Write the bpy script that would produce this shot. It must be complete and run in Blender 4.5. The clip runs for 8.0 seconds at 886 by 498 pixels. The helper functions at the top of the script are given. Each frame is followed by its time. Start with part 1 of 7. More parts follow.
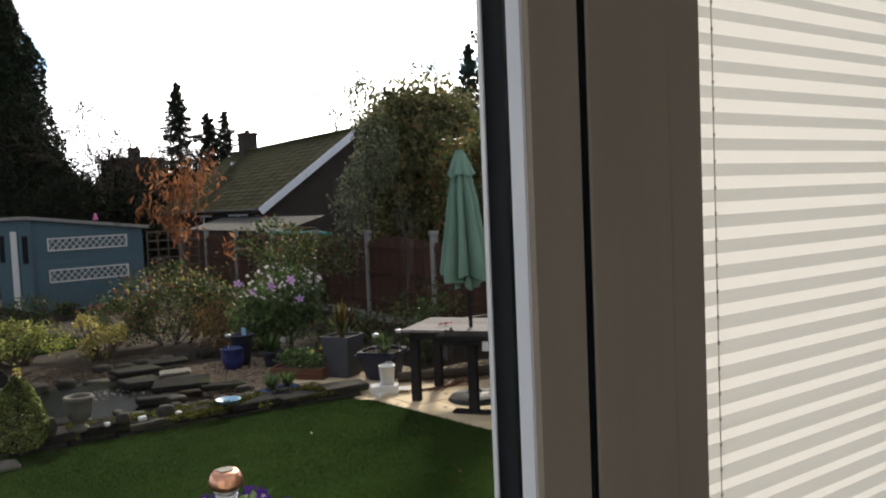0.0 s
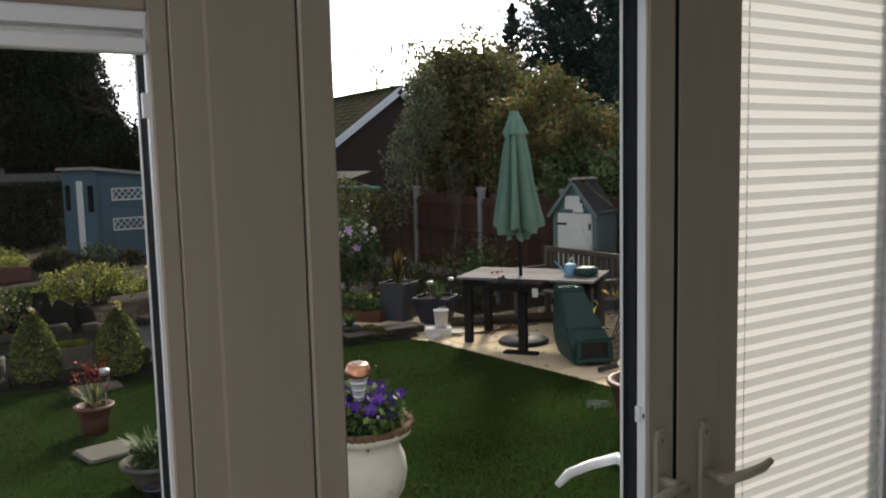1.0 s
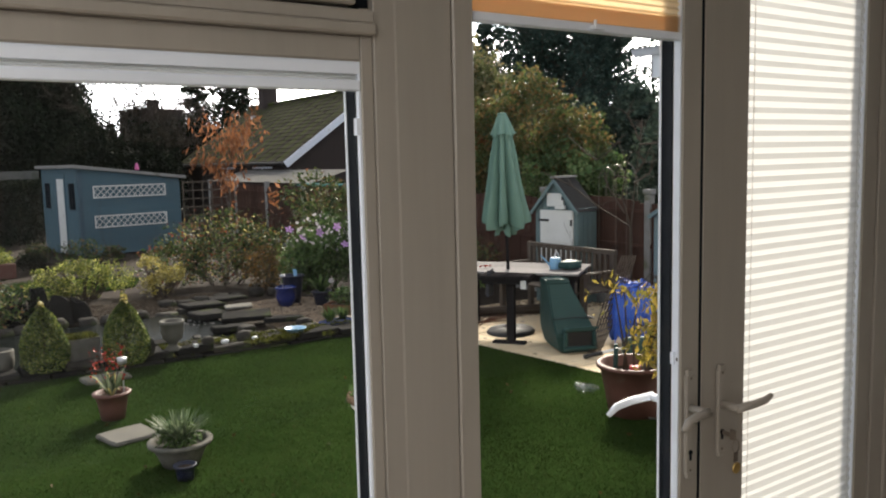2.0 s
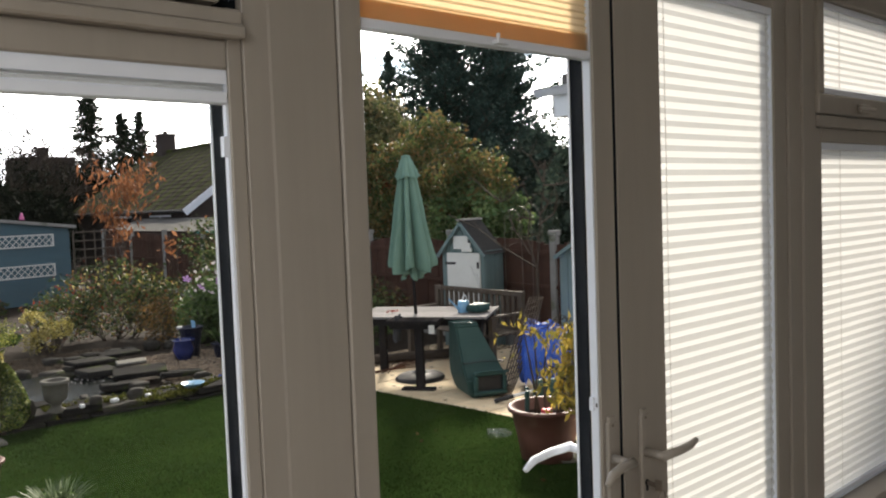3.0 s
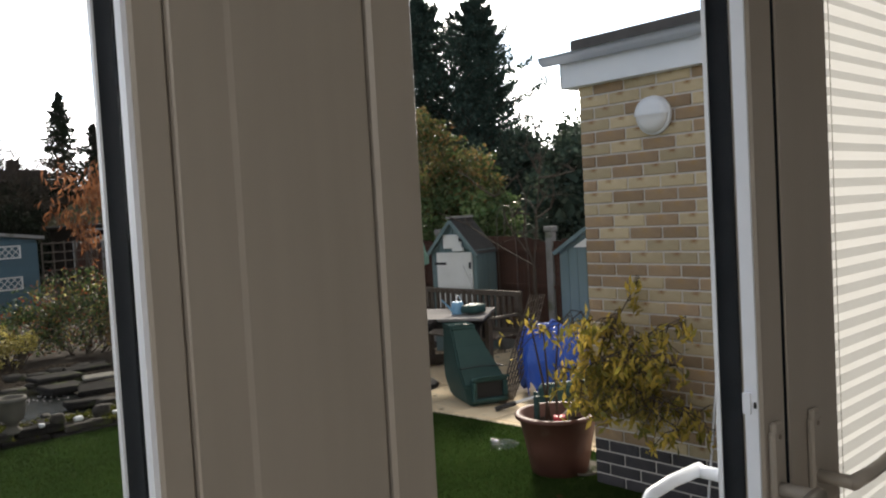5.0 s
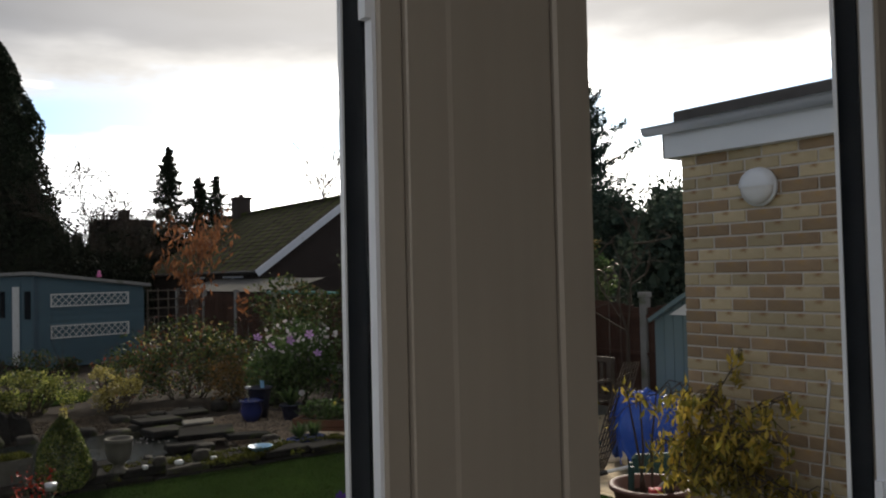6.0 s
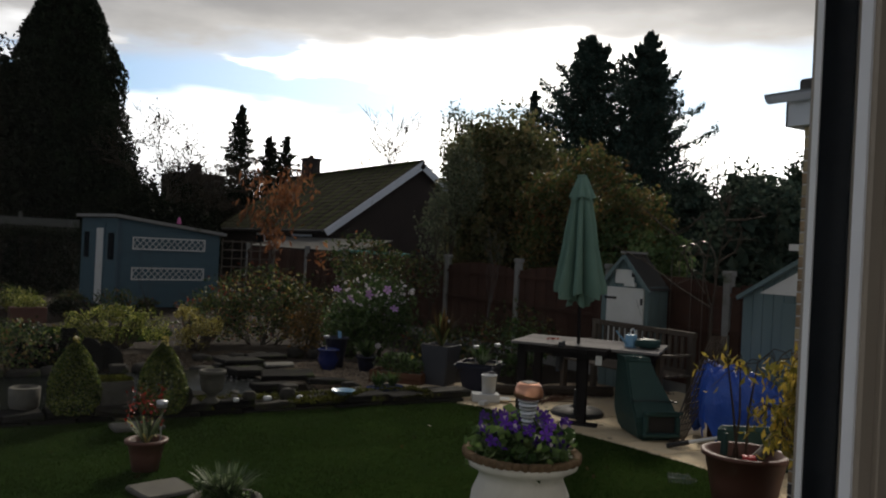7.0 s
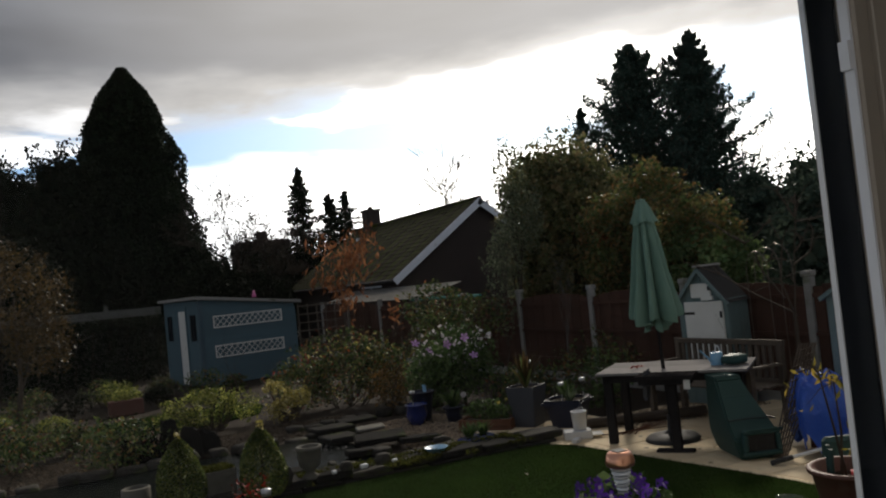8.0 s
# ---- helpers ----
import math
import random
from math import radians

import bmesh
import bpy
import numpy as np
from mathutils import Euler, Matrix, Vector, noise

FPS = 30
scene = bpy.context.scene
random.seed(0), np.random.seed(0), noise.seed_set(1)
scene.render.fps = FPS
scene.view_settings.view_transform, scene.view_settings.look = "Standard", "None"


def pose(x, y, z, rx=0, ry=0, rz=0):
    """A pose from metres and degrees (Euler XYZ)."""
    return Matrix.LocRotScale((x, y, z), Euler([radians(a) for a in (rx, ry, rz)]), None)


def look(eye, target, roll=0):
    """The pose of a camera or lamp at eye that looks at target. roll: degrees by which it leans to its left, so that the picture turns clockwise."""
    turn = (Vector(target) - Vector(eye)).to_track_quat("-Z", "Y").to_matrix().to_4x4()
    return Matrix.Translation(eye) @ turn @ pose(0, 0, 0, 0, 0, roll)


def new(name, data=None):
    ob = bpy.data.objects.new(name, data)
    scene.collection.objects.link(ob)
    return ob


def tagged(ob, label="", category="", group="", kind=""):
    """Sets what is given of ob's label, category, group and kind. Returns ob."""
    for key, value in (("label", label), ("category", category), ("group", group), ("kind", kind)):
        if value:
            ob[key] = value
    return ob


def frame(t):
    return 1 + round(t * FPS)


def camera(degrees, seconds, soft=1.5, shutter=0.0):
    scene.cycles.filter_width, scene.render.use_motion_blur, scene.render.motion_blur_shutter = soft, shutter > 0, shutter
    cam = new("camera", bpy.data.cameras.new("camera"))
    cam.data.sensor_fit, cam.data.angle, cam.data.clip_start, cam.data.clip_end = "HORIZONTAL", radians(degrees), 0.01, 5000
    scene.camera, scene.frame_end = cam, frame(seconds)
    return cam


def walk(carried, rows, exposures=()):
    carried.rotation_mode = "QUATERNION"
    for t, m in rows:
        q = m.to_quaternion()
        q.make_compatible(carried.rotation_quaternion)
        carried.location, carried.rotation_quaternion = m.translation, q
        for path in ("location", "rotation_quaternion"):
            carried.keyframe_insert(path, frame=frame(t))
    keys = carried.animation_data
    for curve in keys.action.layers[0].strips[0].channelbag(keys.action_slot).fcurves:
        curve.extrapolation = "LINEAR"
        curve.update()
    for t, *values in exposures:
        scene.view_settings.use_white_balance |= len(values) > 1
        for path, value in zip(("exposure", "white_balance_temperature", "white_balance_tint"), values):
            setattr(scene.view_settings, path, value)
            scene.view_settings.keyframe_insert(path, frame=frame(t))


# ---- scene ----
cam = camera(57.5, 8.0, 2.0)
PATH = [
    (0, (0.36, 0.262, 1.988), (1.496, 1.904, 1.874), -2.4),
    (0.5, (0.149, 0.047, 1.977), (1.169, 1.759, 1.808), -1.6),
    (1, (-0.19, -0.165, 1.977), (0.869, 1.518, 1.764), -1.4),
    (1.2, (-0.287, -0.272, 1.987), (0.794, 1.394, 1.756), -1.0),
    (2.3, (-0.663, -0.378, 1.998), (0.507, 1.23, 1.793), -1.8),
    (2.5, (-0.656, -0.362, 2.007), (0.578, 1.202, 1.821), -1.8),
    (2.7, (-0.616, -0.335, 1.989), (0.672, 1.187, 1.837), -2.0),
    (3, (-0.492, -0.238, 1.961), (0.819, 1.268, 1.847), -2.1),
    (3.5, (-0.329, -0.035, 1.881), (0.983, 1.475, 1.837), -2.3),
    (4, (-0.199, 0.27, 1.633), (1.239, 1.658, 1.558), 1.6),
    (4.2, (-0.195, 0.333, 1.606), (1.269, 1.69, 1.489), 3.0),
    (5.3, (-0.168, 0.279, 1.859), (1.154, 1.78, 1.829), -5.1),
    (5.5, (-0.211, 0.262, 1.862), (1.095, 1.776, 1.892), -4.5),
    (5.7, (-0.243, 0.258, 1.859), (1.022, 1.806, 1.915), -3.3),
    (6, (-0.297, 0.281, 1.839), (0.892, 1.888, 1.899), -1.3),
    (6.5, (-0.511, 0.361, 1.686), (0.636, 1.998, 1.736), 1.0),
    (7, (-0.643, 0.418, 1.665), (0.436, 2.102, 1.663), 2.8),
    (7.5, (-0.677, 0.388, 1.828), (0.247, 2.161, 1.841), -1.8),
    (8, (-0.686, 0.324, 1.877), (0.251, 2.089, 1.953), -5.8),
]
EXPOSURES = [(0.0, 0.93), (0.5, 0.75), (1.0, 0.85), (1.2, 0.95), (2.3, 1.5), (3.0, 1.4), (3.5, 1.05), (4.0, 0.75), (5.3, 1.05), (5.7, 0.75), (6.0, 0.1), (6.5, -0.5), (7.0, -0.5), (7.5, -0.4), (8.0, -0.35)]
walk(cam, [(t, look(eye, target, roll)) for t, eye, target, roll in PATH], EXPOSURES)

# ---- sky and sun ----
SUN_AZ, SUN_EL = radians(42), radians(31)
SUN_DIR = Vector((math.sin(SUN_AZ) * math.cos(SUN_EL), math.cos(SUN_AZ) * math.cos(SUN_EL), math.sin(SUN_EL)))


def make_world():
    w = bpy.data.worlds.new("sky")
    w.use_nodes = True
    scene.world = w
    nt = w.node_tree
    nt.nodes.clear()
    N, L = nt.nodes.new, nt.links.new

    def math_node(op, a, b=None, c=None, clamp=False):
        n = N("ShaderNodeMath")
        n.operation, n.use_clamp = op, clamp
        for k, v in enumerate((a, b, c)):
            if v is None:
                continue
            if isinstance(v, (int, float)):
                n.inputs[k].default_value = v
            else:
                L(v, n.inputs[k])
        return n.outputs[0]

    def ramp(v, lo, hi):
        n = N("ShaderNodeMapRange")
        n.interpolation_type = "SMOOTHSTEP"
        L(v, n.inputs["Value"])
        n.inputs["From Min"].default_value, n.inputs["From Max"].default_value = lo, hi
        return n.outputs["Result"]

    def mix(f, a, b):
        n = N("ShaderNodeMix")
        n.data_type = "RGBA"
        L(f, n.inputs[0])
        for k, v in ((6, a), (7, b)):
            if isinstance(v, tuple):
                n.inputs[k].default_value = (*v, 1)
            else:
                L(v, n.inputs[k])
        return n.outputs[2]

    tc = N("ShaderNodeTexCoord")
    sep = N("ShaderNodeSeparateXYZ")
    L(tc.outputs["Generated"], sep.inputs[0])
    z = math_node("MAXIMUM", sep.outputs[2], 0.0)
    sky = N("ShaderNodeTexSky")
    sky.sky_type, sky.sun_disc = "NISHITA", False
    sky.sun_elevation, sky.sun_rotation = SUN_EL, SUN_AZ
    gain = N("ShaderNodeVectorMath")
    gain.operation = "SCALE"
    L(sky.outputs[0], gain.inputs[0])
    gain.inputs["Scale"].default_value = 1.0
    # cloud noise, stretched along the horizon
    sc = N("ShaderNodeVectorMath")
    sc.operation = "MULTIPLY"
    L(tc.outputs["Generated"], sc.inputs[0])
    sc.inputs[1].default_value = (1.0, 1.0, 3.2)
    n1 = N("ShaderNodeTexNoise")
    n1.inputs["Scale"].default_value, n1.inputs["Detail"].default_value, n1.inputs["Roughness"].default_value = 2.6, 9.0, 0.56
    L(sc.outputs[0], n1.inputs["Vector"])
    n2 = N("ShaderNodeTexNoise")
    n2.inputs["Scale"].default_value, n2.inputs["Detail"].default_value = 3.4, 9.0
    flat = N("ShaderNodeVectorMath")
    flat.operation = "MULTIPLY"
    L(tc.outputs["Generated"], flat.inputs[0])
    flat.inputs[1].default_value = (1.0, 1.0, 4.6)
    L(flat.outputs[0], n2.inputs["Vector"])
    dot = N("ShaderNodeVectorMath")
    dot.operation = "DOT_PRODUCT"
    L(tc.outputs["Generated"], dot.inputs[0])
    dot.inputs[1].default_value = SUN_DIR
    near_sun = ramp(dot.outputs["Value"], 0.72, 1.0)
    # a grey deck overhead with a ragged lower edge, a clear slot under it, bright haze at the horizon
    wob = math_node("MULTIPLY_ADD", n1.outputs[0], 0.16, -0.08)
    deck_h = math_node("ADD", z, wob)
    toward = math_node("MULTIPLY", near_sun, 0.015)
    deck = ramp(math_node("SUBTRACT", deck_h, toward), 0.195, 0.235)
    haze = ramp(math_node("ADD", z, math_node("MULTIPLY_ADD", n2.outputs[0], 0.12, -0.06)), 0.158, 0.132)
    streak = ramp(n2.outputs[0], 0.49, 0.55)
    white = math_node("MAXIMUM", haze, streak)
    rim = ramp(math_node("SUBTRACT", deck_h, toward), 0.28, 0.205)
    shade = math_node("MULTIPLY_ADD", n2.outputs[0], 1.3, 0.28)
    dk = mix(rim, (0.24, 0.25, 0.28), (0.9, 0.88, 0.86))
    dv = N("ShaderNodeVectorMath")
    dv.operation = "SCALE"
    L(dk, dv.inputs[0])
    L(shade, dv.inputs["Scale"])
    glow = N("ShaderNodeVectorMath")
    glow.operation = "SCALE"
    glow.inputs[0].default_value = (4.2, 3.95, 3.6)
    L(near_sun, glow.inputs["Scale"])
    hz = N("ShaderNodeVectorMath")
    hz.operation = "ADD"
    side = ramp(dot.outputs["Value"], 0.05, 0.75)
    hs = N("ShaderNodeVectorMath")
    hs.operation = "SCALE"
    hs.inputs[0].default_value = (1.25, 1.26, 1.28)
    L(side, hs.inputs["Scale"])
    hb = N("ShaderNodeVectorMath")
    hb.operation = "ADD"
    hb.inputs[0].default_value = (0.45, 0.48, 0.52)
    L(hs.outputs[0], hb.inputs[1])
    L(hb.outputs[0], hz.inputs[0])
    L(glow.outputs[0], hz.inputs[1])
    blue = N("ShaderNodeVectorMath")
    blue.operation = "MULTIPLY"
    L(gain.outputs[0], blue.inputs[0])
    blue.inputs[1].default_value = (0.092, 0.116, 0.142)
    base = mix(white, blue.outputs[0], hz.outputs[0])
    full = mix(deck, base, dv.outputs[0])
    lit = N("ShaderNodeVectorMath")
    lit.operation = "ADD"
    L(full, lit.inputs[0])
    g2 = N("ShaderNodeVectorMath")
    g2.operation = "SCALE"
    g2.inputs[0].default_value = (0.5, 0.46, 0.4)
    L(near_sun, g2.inputs["Scale"])
    L(g2.outputs[0], lit.inputs[1])
    bg = N("ShaderNodeBackground")
    bg.inputs["Strength"].default_value = 1.0
    out = N("ShaderNodeOutputWorld")
    L(lit.outputs[0], bg.inputs[0])
    L(bg.outputs[0], out.inputs[0])


make_world()
sun_data = bpy.data.lights.new("sun", "SUN")
sun_data.energy, sun_data.angle, sun_data.color = 2.9, radians(10), (1.0, 0.91, 0.78)
sun = new("sun", sun_data)
sun.matrix_world = look(SUN_DIR * 60, (0, 0, 0))


def ceiling_lamp(x, y, power):
    d = bpy.data.lights.new("ceiling_spot", "AREA")
    d.shape, d.size, d.energy, d.color = "DISK", 0.09, power, (1.0, 0.98, 0.96)
    o = new("ceiling_spot", d)
    o.matrix_world = pose(x, y, 2.735)


for ly in (-0.2, -1.1, -2.0):
    ceiling_lamp(-1.6, ly, 6.0)

# ---- materials ----
def nodes_of(name):
    m = bpy.data.materials.new(name)
    m.use_nodes = True
    m.node_tree.nodes.clear()
    return m, m.node_tree.nodes.new, m.node_tree.links.new


def M(name, c1, c2, scale=8.0, rough=0.7, bump=0.2, metal=0.0, fine=6.0, rand=0.0, island=0.0, stretch=(1, 1, 1), spots=None, dist=0.01, coat=0.0, spec=None):
    """A surface with two tones in two scales of noise, fine relief and, where asked, a random tone by object or by island."""
    m, N, L = nodes_of(name)
    tc = N("ShaderNodeTexCoord")
    mp = N("ShaderNodeMapping")
    mp.inputs["Scale"].default_value = stretch
    L(tc.outputs["Object"], mp.inputs[0])
    a, b = N("ShaderNodeTexNoise"), N("ShaderNodeTexNoise")
    a.inputs["Scale"].default_value, a.inputs["Detail"].default_value = scale, 6
    b.inputs["Scale"].default_value, b.inputs["Detail"].default_value = scale * fine, 5
    L(mp.outputs[0], a.inputs[0])
    L(mp.outputs[0], b.inputs[0])
    add = N("ShaderNodeMath")
    add.operation = "MULTIPLY_ADD"
    L(b.outputs[0], add.inputs[0])
    add.inputs[1].default_value = 0.45
    L(a.outputs[0], add.inputs[2])
    rng = N("ShaderNodeMapRange")
    L(add.outputs[0], rng.inputs[0])
    rng.inputs[1].default_value, rng.inputs[2].default_value = 0.45, 1.0
    mix = N("ShaderNodeMix")
    mix.data_type = "RGBA"
    L(rng.outputs[0], mix.inputs[0])
    mix.inputs[6].default_value, mix.inputs[7].default_value = (*c1, 1), (*c2, 1)
    col = mix.outputs[2]
    if spots:
        sp = N("ShaderNodeTexNoise")
        sp.inputs["Scale"].default_value, sp.inputs["Detail"].default_value = spots[1], 4
        L(mp.outputs[0], sp.inputs[0])
        sr = N("ShaderNodeMapRange")
        L(sp.outputs[0], sr.inputs[0])
        sr.inputs[1].default_value, sr.inputs[2].default_value = spots[2], spots[2] + 0.1
        sm = N("ShaderNodeMix")
        sm.data_type = "RGBA"
        L(sr.outputs[0], sm.inputs[0])
        L(col, sm.inputs[6])
        sm.inputs[7].default_value = (*spots[0], 1)
        col = sm.outputs[2]
    if rand or island:
        hs = N("ShaderNodeHueSaturation")
        L(col, hs.inputs["Color"])
        src = N("ShaderNodeObjectInfo").outputs["Random"] if rand else N("ShaderNodeNewGeometry").outputs["Random Per Island"]
        amt = rand or island
        r = N("ShaderNodeMapRange")
        L(src, r.inputs[0])
        r.inputs[3].default_value, r.inputs[4].default_value = 1 - amt, 1 + amt
        L(r.outputs[0], hs.inputs["Value"])
        col = hs.outputs[0]
    bs = N("ShaderNodeBsdfPrincipled")
    L(col, bs.inputs["Base Color"])
    rr = N("ShaderNodeMapRange")
    L(b.outputs[0], rr.inputs[0])
    rr.inputs[3].default_value, rr.inputs[4].default_value = max(0.03, rough - 0.1), min(1, rough + 0.1)
    L(rr.outputs[0], bs.inputs["Roughness"])
    bs.inputs["Metallic"].default_value = metal
    bs.inputs["Specular IOR Level"].default_value = spec if spec is not None else (0.12 if rough > 0.72 else 0.4)
    bs.inputs["Coat Weight"].default_value = coat
    if bump:
        bp = N("ShaderNodeBump")
        bp.inputs["Strength"].default_value, bp.inputs["Distance"].default_value = bump, dist
        L(add.outputs[0], bp.inputs["Height"])
        L(bp.outputs[0], bs.inputs["Normal"])
    out = N("ShaderNodeOutputMaterial")
    L(bs.outputs[0], out.inputs[0])
    return m


def leafy(name, cols, rough=0.55, trans=0.35, clump=2.2):
    """Leaves: a random tone for each leaf, a slower one from clump to clump, and light through the blade."""
    m, N, L = nodes_of(name)
    g = N("ShaderNodeNewGeometry")
    cr = N("ShaderNodeValToRGB")
    L(g.outputs["Random Per Island"], cr.inputs[0])
    el = cr.color_ramp.elements
    while len(el) < len(cols):
        el.new(0.5)
    for k, c in enumerate(cols):
        el[k].position, el[k].color = k / max(1, len(cols) - 1), (*c, 1)
    tc, nz, mr, hv = N("ShaderNodeTexCoord"), N("ShaderNodeTexNoise"), N("ShaderNodeMapRange"), N("ShaderNodeHueSaturation")
    L(tc.outputs["Object"], nz.inputs[0])
    nz.inputs["Scale"].default_value, nz.inputs["Detail"].default_value = clump, 4
    L(nz.outputs[0], mr.inputs[0])
    mr.inputs[1].default_value, mr.inputs[2].default_value, mr.inputs[3].default_value, mr.inputs[4].default_value = 0.33, 0.67, 0.55, 1.5
    L(mr.outputs[0], hv.inputs["Value"])
    L(cr.outputs[0], hv.inputs["Color"])
    bs, tr, mx = N("ShaderNodeBsdfPrincipled"), N("ShaderNodeBsdfTranslucent"), N("ShaderNodeMixShader")
    L(hv.outputs[0], bs.inputs["Base Color"])
    bs.inputs["Roughness"].default_value = rough
    bs.inputs["Specular IOR Level"].default_value = 0.25 if rough < 0.6 else 0.03 if rough < 0.85 else 0.0
    L(hv.outputs[0], tr.inputs[0])
    mx.inputs[0].default_value = trans
    L(bs.outputs[0], mx.inputs[1])
    L(tr.outputs[0], mx.inputs[2])
    out = N("ShaderNodeOutputMaterial")
    L(mx.outputs[0], out.inputs[0])
    return m


def pane_material(name, tint=(1, 1, 1), gloss=0.014):
    m, N, L = nodes_of(name)
    tr, gl, mx = N("ShaderNodeBsdfTransparent"), N("ShaderNodeBsdfGlossy"), N("ShaderNodeMixShader")
    tr.inputs[0].default_value = (*tint, 1)
    gl.inputs["Roughness"].default_value = 0.02
    mx.inputs[0].default_value = gloss
    L(tr.outputs[0], mx.inputs[1])
    L(gl.outputs[0], mx.inputs[2])
    out = N("ShaderNodeOutputMaterial")
    L(mx.outputs[0], out.inputs[0])
    return m


def cloth_material(name, col, trans, weave=900.0):
    m, N, L = nodes_of(name)
    tc, nz = N("ShaderNodeTexCoord"), N("ShaderNodeTexNoise")
    nz.inputs["Scale"].default_value = weave
    L(tc.outputs["Object"], nz.inputs[0])
    hs = N("ShaderNodeMix")
    hs.data_type = "RGBA"
    L(nz.outputs[0], hs.inputs[0])
    hs.inputs[6].default_value, hs.inputs[7].default_value = (*[c * 0.9 for c in col], 1), (*[min(1, c * 1.05) for c in col], 1)
    df, tr, mx = N("ShaderNodeBsdfDiffuse"), N("ShaderNodeBsdfTranslucent"), N("ShaderNodeMixShader")
    L(hs.outputs[2], df.inputs[0])
    L(hs.outputs[2], tr.inputs[0])
    mx.inputs[0].default_value = trans
    L(df.outputs[0], mx.inputs[1])
    L(tr.outputs[0], mx.inputs[2])
    out = N("ShaderNodeOutputMaterial")
    L(mx.outputs[0], out.inputs[0])
    return m


# Indoor frames: shade on pale uPVC is put into this even beige.
FRAME = M("shade_beige_upvc", (0.296, 0.266, 0.231), (0.338, 0.304, 0.264), 2.0, 0.38, 0.05, stretch=(6, 6, 0.4), dist=0.002)
# Blue cast of outdoor sky light is mixed into this white.
RAIL = M("sky_tinted_rail", (0.74, 0.78, 0.86), (0.80, 0.84, 0.92), 4.0, 0.4, 0.02)
UPVC = M("white_upvc", (0.76, 0.80, 0.86), (0.83, 0.86, 0.91), 3.0, 0.35, 0.03, spots=((0.55, 0.56, 0.55), 3.0, 0.68))
RUBBER = M("black_rubber", (0.006, 0.008, 0.011), (0.014, 0.017, 0.021), 20.0, 0.75, 0.1, spec=0.03)
GLASS = pane_material("window_glass")
BLIND = cloth_material("pleated_blind_cloth", (0.79, 0.785, 0.765), 0.48)
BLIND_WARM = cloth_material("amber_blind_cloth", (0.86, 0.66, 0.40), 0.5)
CORD = M("blind_cord", (0.5, 0.48, 0.44), (0.6, 0.58, 0.54), 50, 0.8, 0)
PAINT = M("wall_paint", (0.70, 0.70, 0.69), (0.76, 0.76, 0.75), 3.0, 0.8, 0.15, dist=0.002)
CEIL = M("ceiling_paint", (0.78, 0.78, 0.77), (0.82, 0.82, 0.81), 3.0, 0.9, 0.1, dist=0.002)
FLOORM = M("floor_laminate", (0.20, 0.165, 0.125), (0.30, 0.25, 0.19), 3.0, 0.4, 0.1, stretch=(1, 8, 1))
GRASS = leafy("grass", [(0.016, 0.036, 0.008), (0.025, 0.052, 0.011), (0.038, 0.068, 0.015), (0.085, 0.095, 0.035)], 0.9, 0.30, 0.9)
LAWN = M("lawn_ground", (0.013, 0.028, 0.007), (0.028, 0.052, 0.013), 1.2, 0.9, 0.5, fine=30, dist=0.02, spec=0.0)
SOIL = M("dark_soil", (0.020, 0.015, 0.011), (0.045, 0.034, 0.025), 6.0, 0.95, 0.9, fine=9, dist=0.03, spots=((0.06, 0.042, 0.027), 40, 0.6))
GRAVEL = M("gravel", (0.22, 0.17, 0.12), (0.36, 0.28, 0.20), 20.0, 0.85, 0.4, island=0.45)
PAVING = M("buff_paving", (0.70, 0.55, 0.35), (0.84, 0.70, 0.48), 5.0, 0.8, 0.35, rand=0.13, spots=((0.28, 0.22, 0.14), 7.0, 0.62))
# Darker brown gravel, for the bed behind the pond.
LITTER = M("dark_brown_gravel", (0.060, 0.046, 0.032), (0.13, 0.10, 0.07), 20.0, 0.9, 0.4, island=0.5)
JOINT = M("sandy_joint", (0.16, 0.12, 0.08), (0.22, 0.17, 0.12), 30, 0.95, 0.5)
STONE = M("weathered_stone", (0.024, 0.022, 0.019), (0.066, 0.060, 0.050), 7.0, 0.85, 0.8, rand=0.25, spots=((0.06, 0.075, 0.025), 6.0, 0.55), dist=0.02)
ROCK_DK = M("dark_slate", (0.012, 0.012, 0.012), (0.034, 0.032, 0.029), 6.0, 0.85, 0.8, rand=0.35, spec=0.03, spots=((0.05, 0.065, 0.02), 5.0, 0.6), dist=0.02)
CAST = M("grey_cast_stone", (0.10, 0.097, 0.085), (0.18, 0.17, 0.145), 14.0, 0.85, 0.5, spots=((0.13, 0.125, 0.10), 9.0, 0.55))
MOSS = leafy("moss", [(0.05, 0.06, 0.012), (0.09, 0.10, 0.02), (0.13, 0.12, 0.03)], 0.9, 0.2)
BRICK = M("yellow_stock_brick", (0.43, 0.35, 0.22), (0.54, 0.45, 0.30), 9.0, 0.85, 0.5, rand=0.22, spots=((0.27, 0.155, 0.07), 6.0, 0.6))
BRICK_R = M("brown_stock_brick", (0.25, 0.175, 0.115), (0.40, 0.29, 0.185), 9.0, 0.85, 0.5, rand=0.2, spots=((0.38, 0.25, 0.12), 7.0, 0.6))
BRICK_B = M("blue_engineering_brick", (0.035, 0.035, 0.042), (0.07, 0.065, 0.07), 9.0, 0.6, 0.4, rand=0.2)
MORTAR = M("grey_mortar", (0.58, 0.55, 0.52), (0.68, 0.65, 0.61), 40, 0.95, 0.5)
SHEDP = M("blue_grey_shed_paint", (0.058, 0.115, 0.145), (0.082, 0.150, 0.180), 4.0, 0.65, 0.3, rand=0.05, stretch=(1, 1, 6), dist=0.004)
SHEDT = M("dark_blue_trim", (0.05, 0.09, 0.115), (0.07, 0.12, 0.15), 6.0, 0.65, 0.3)
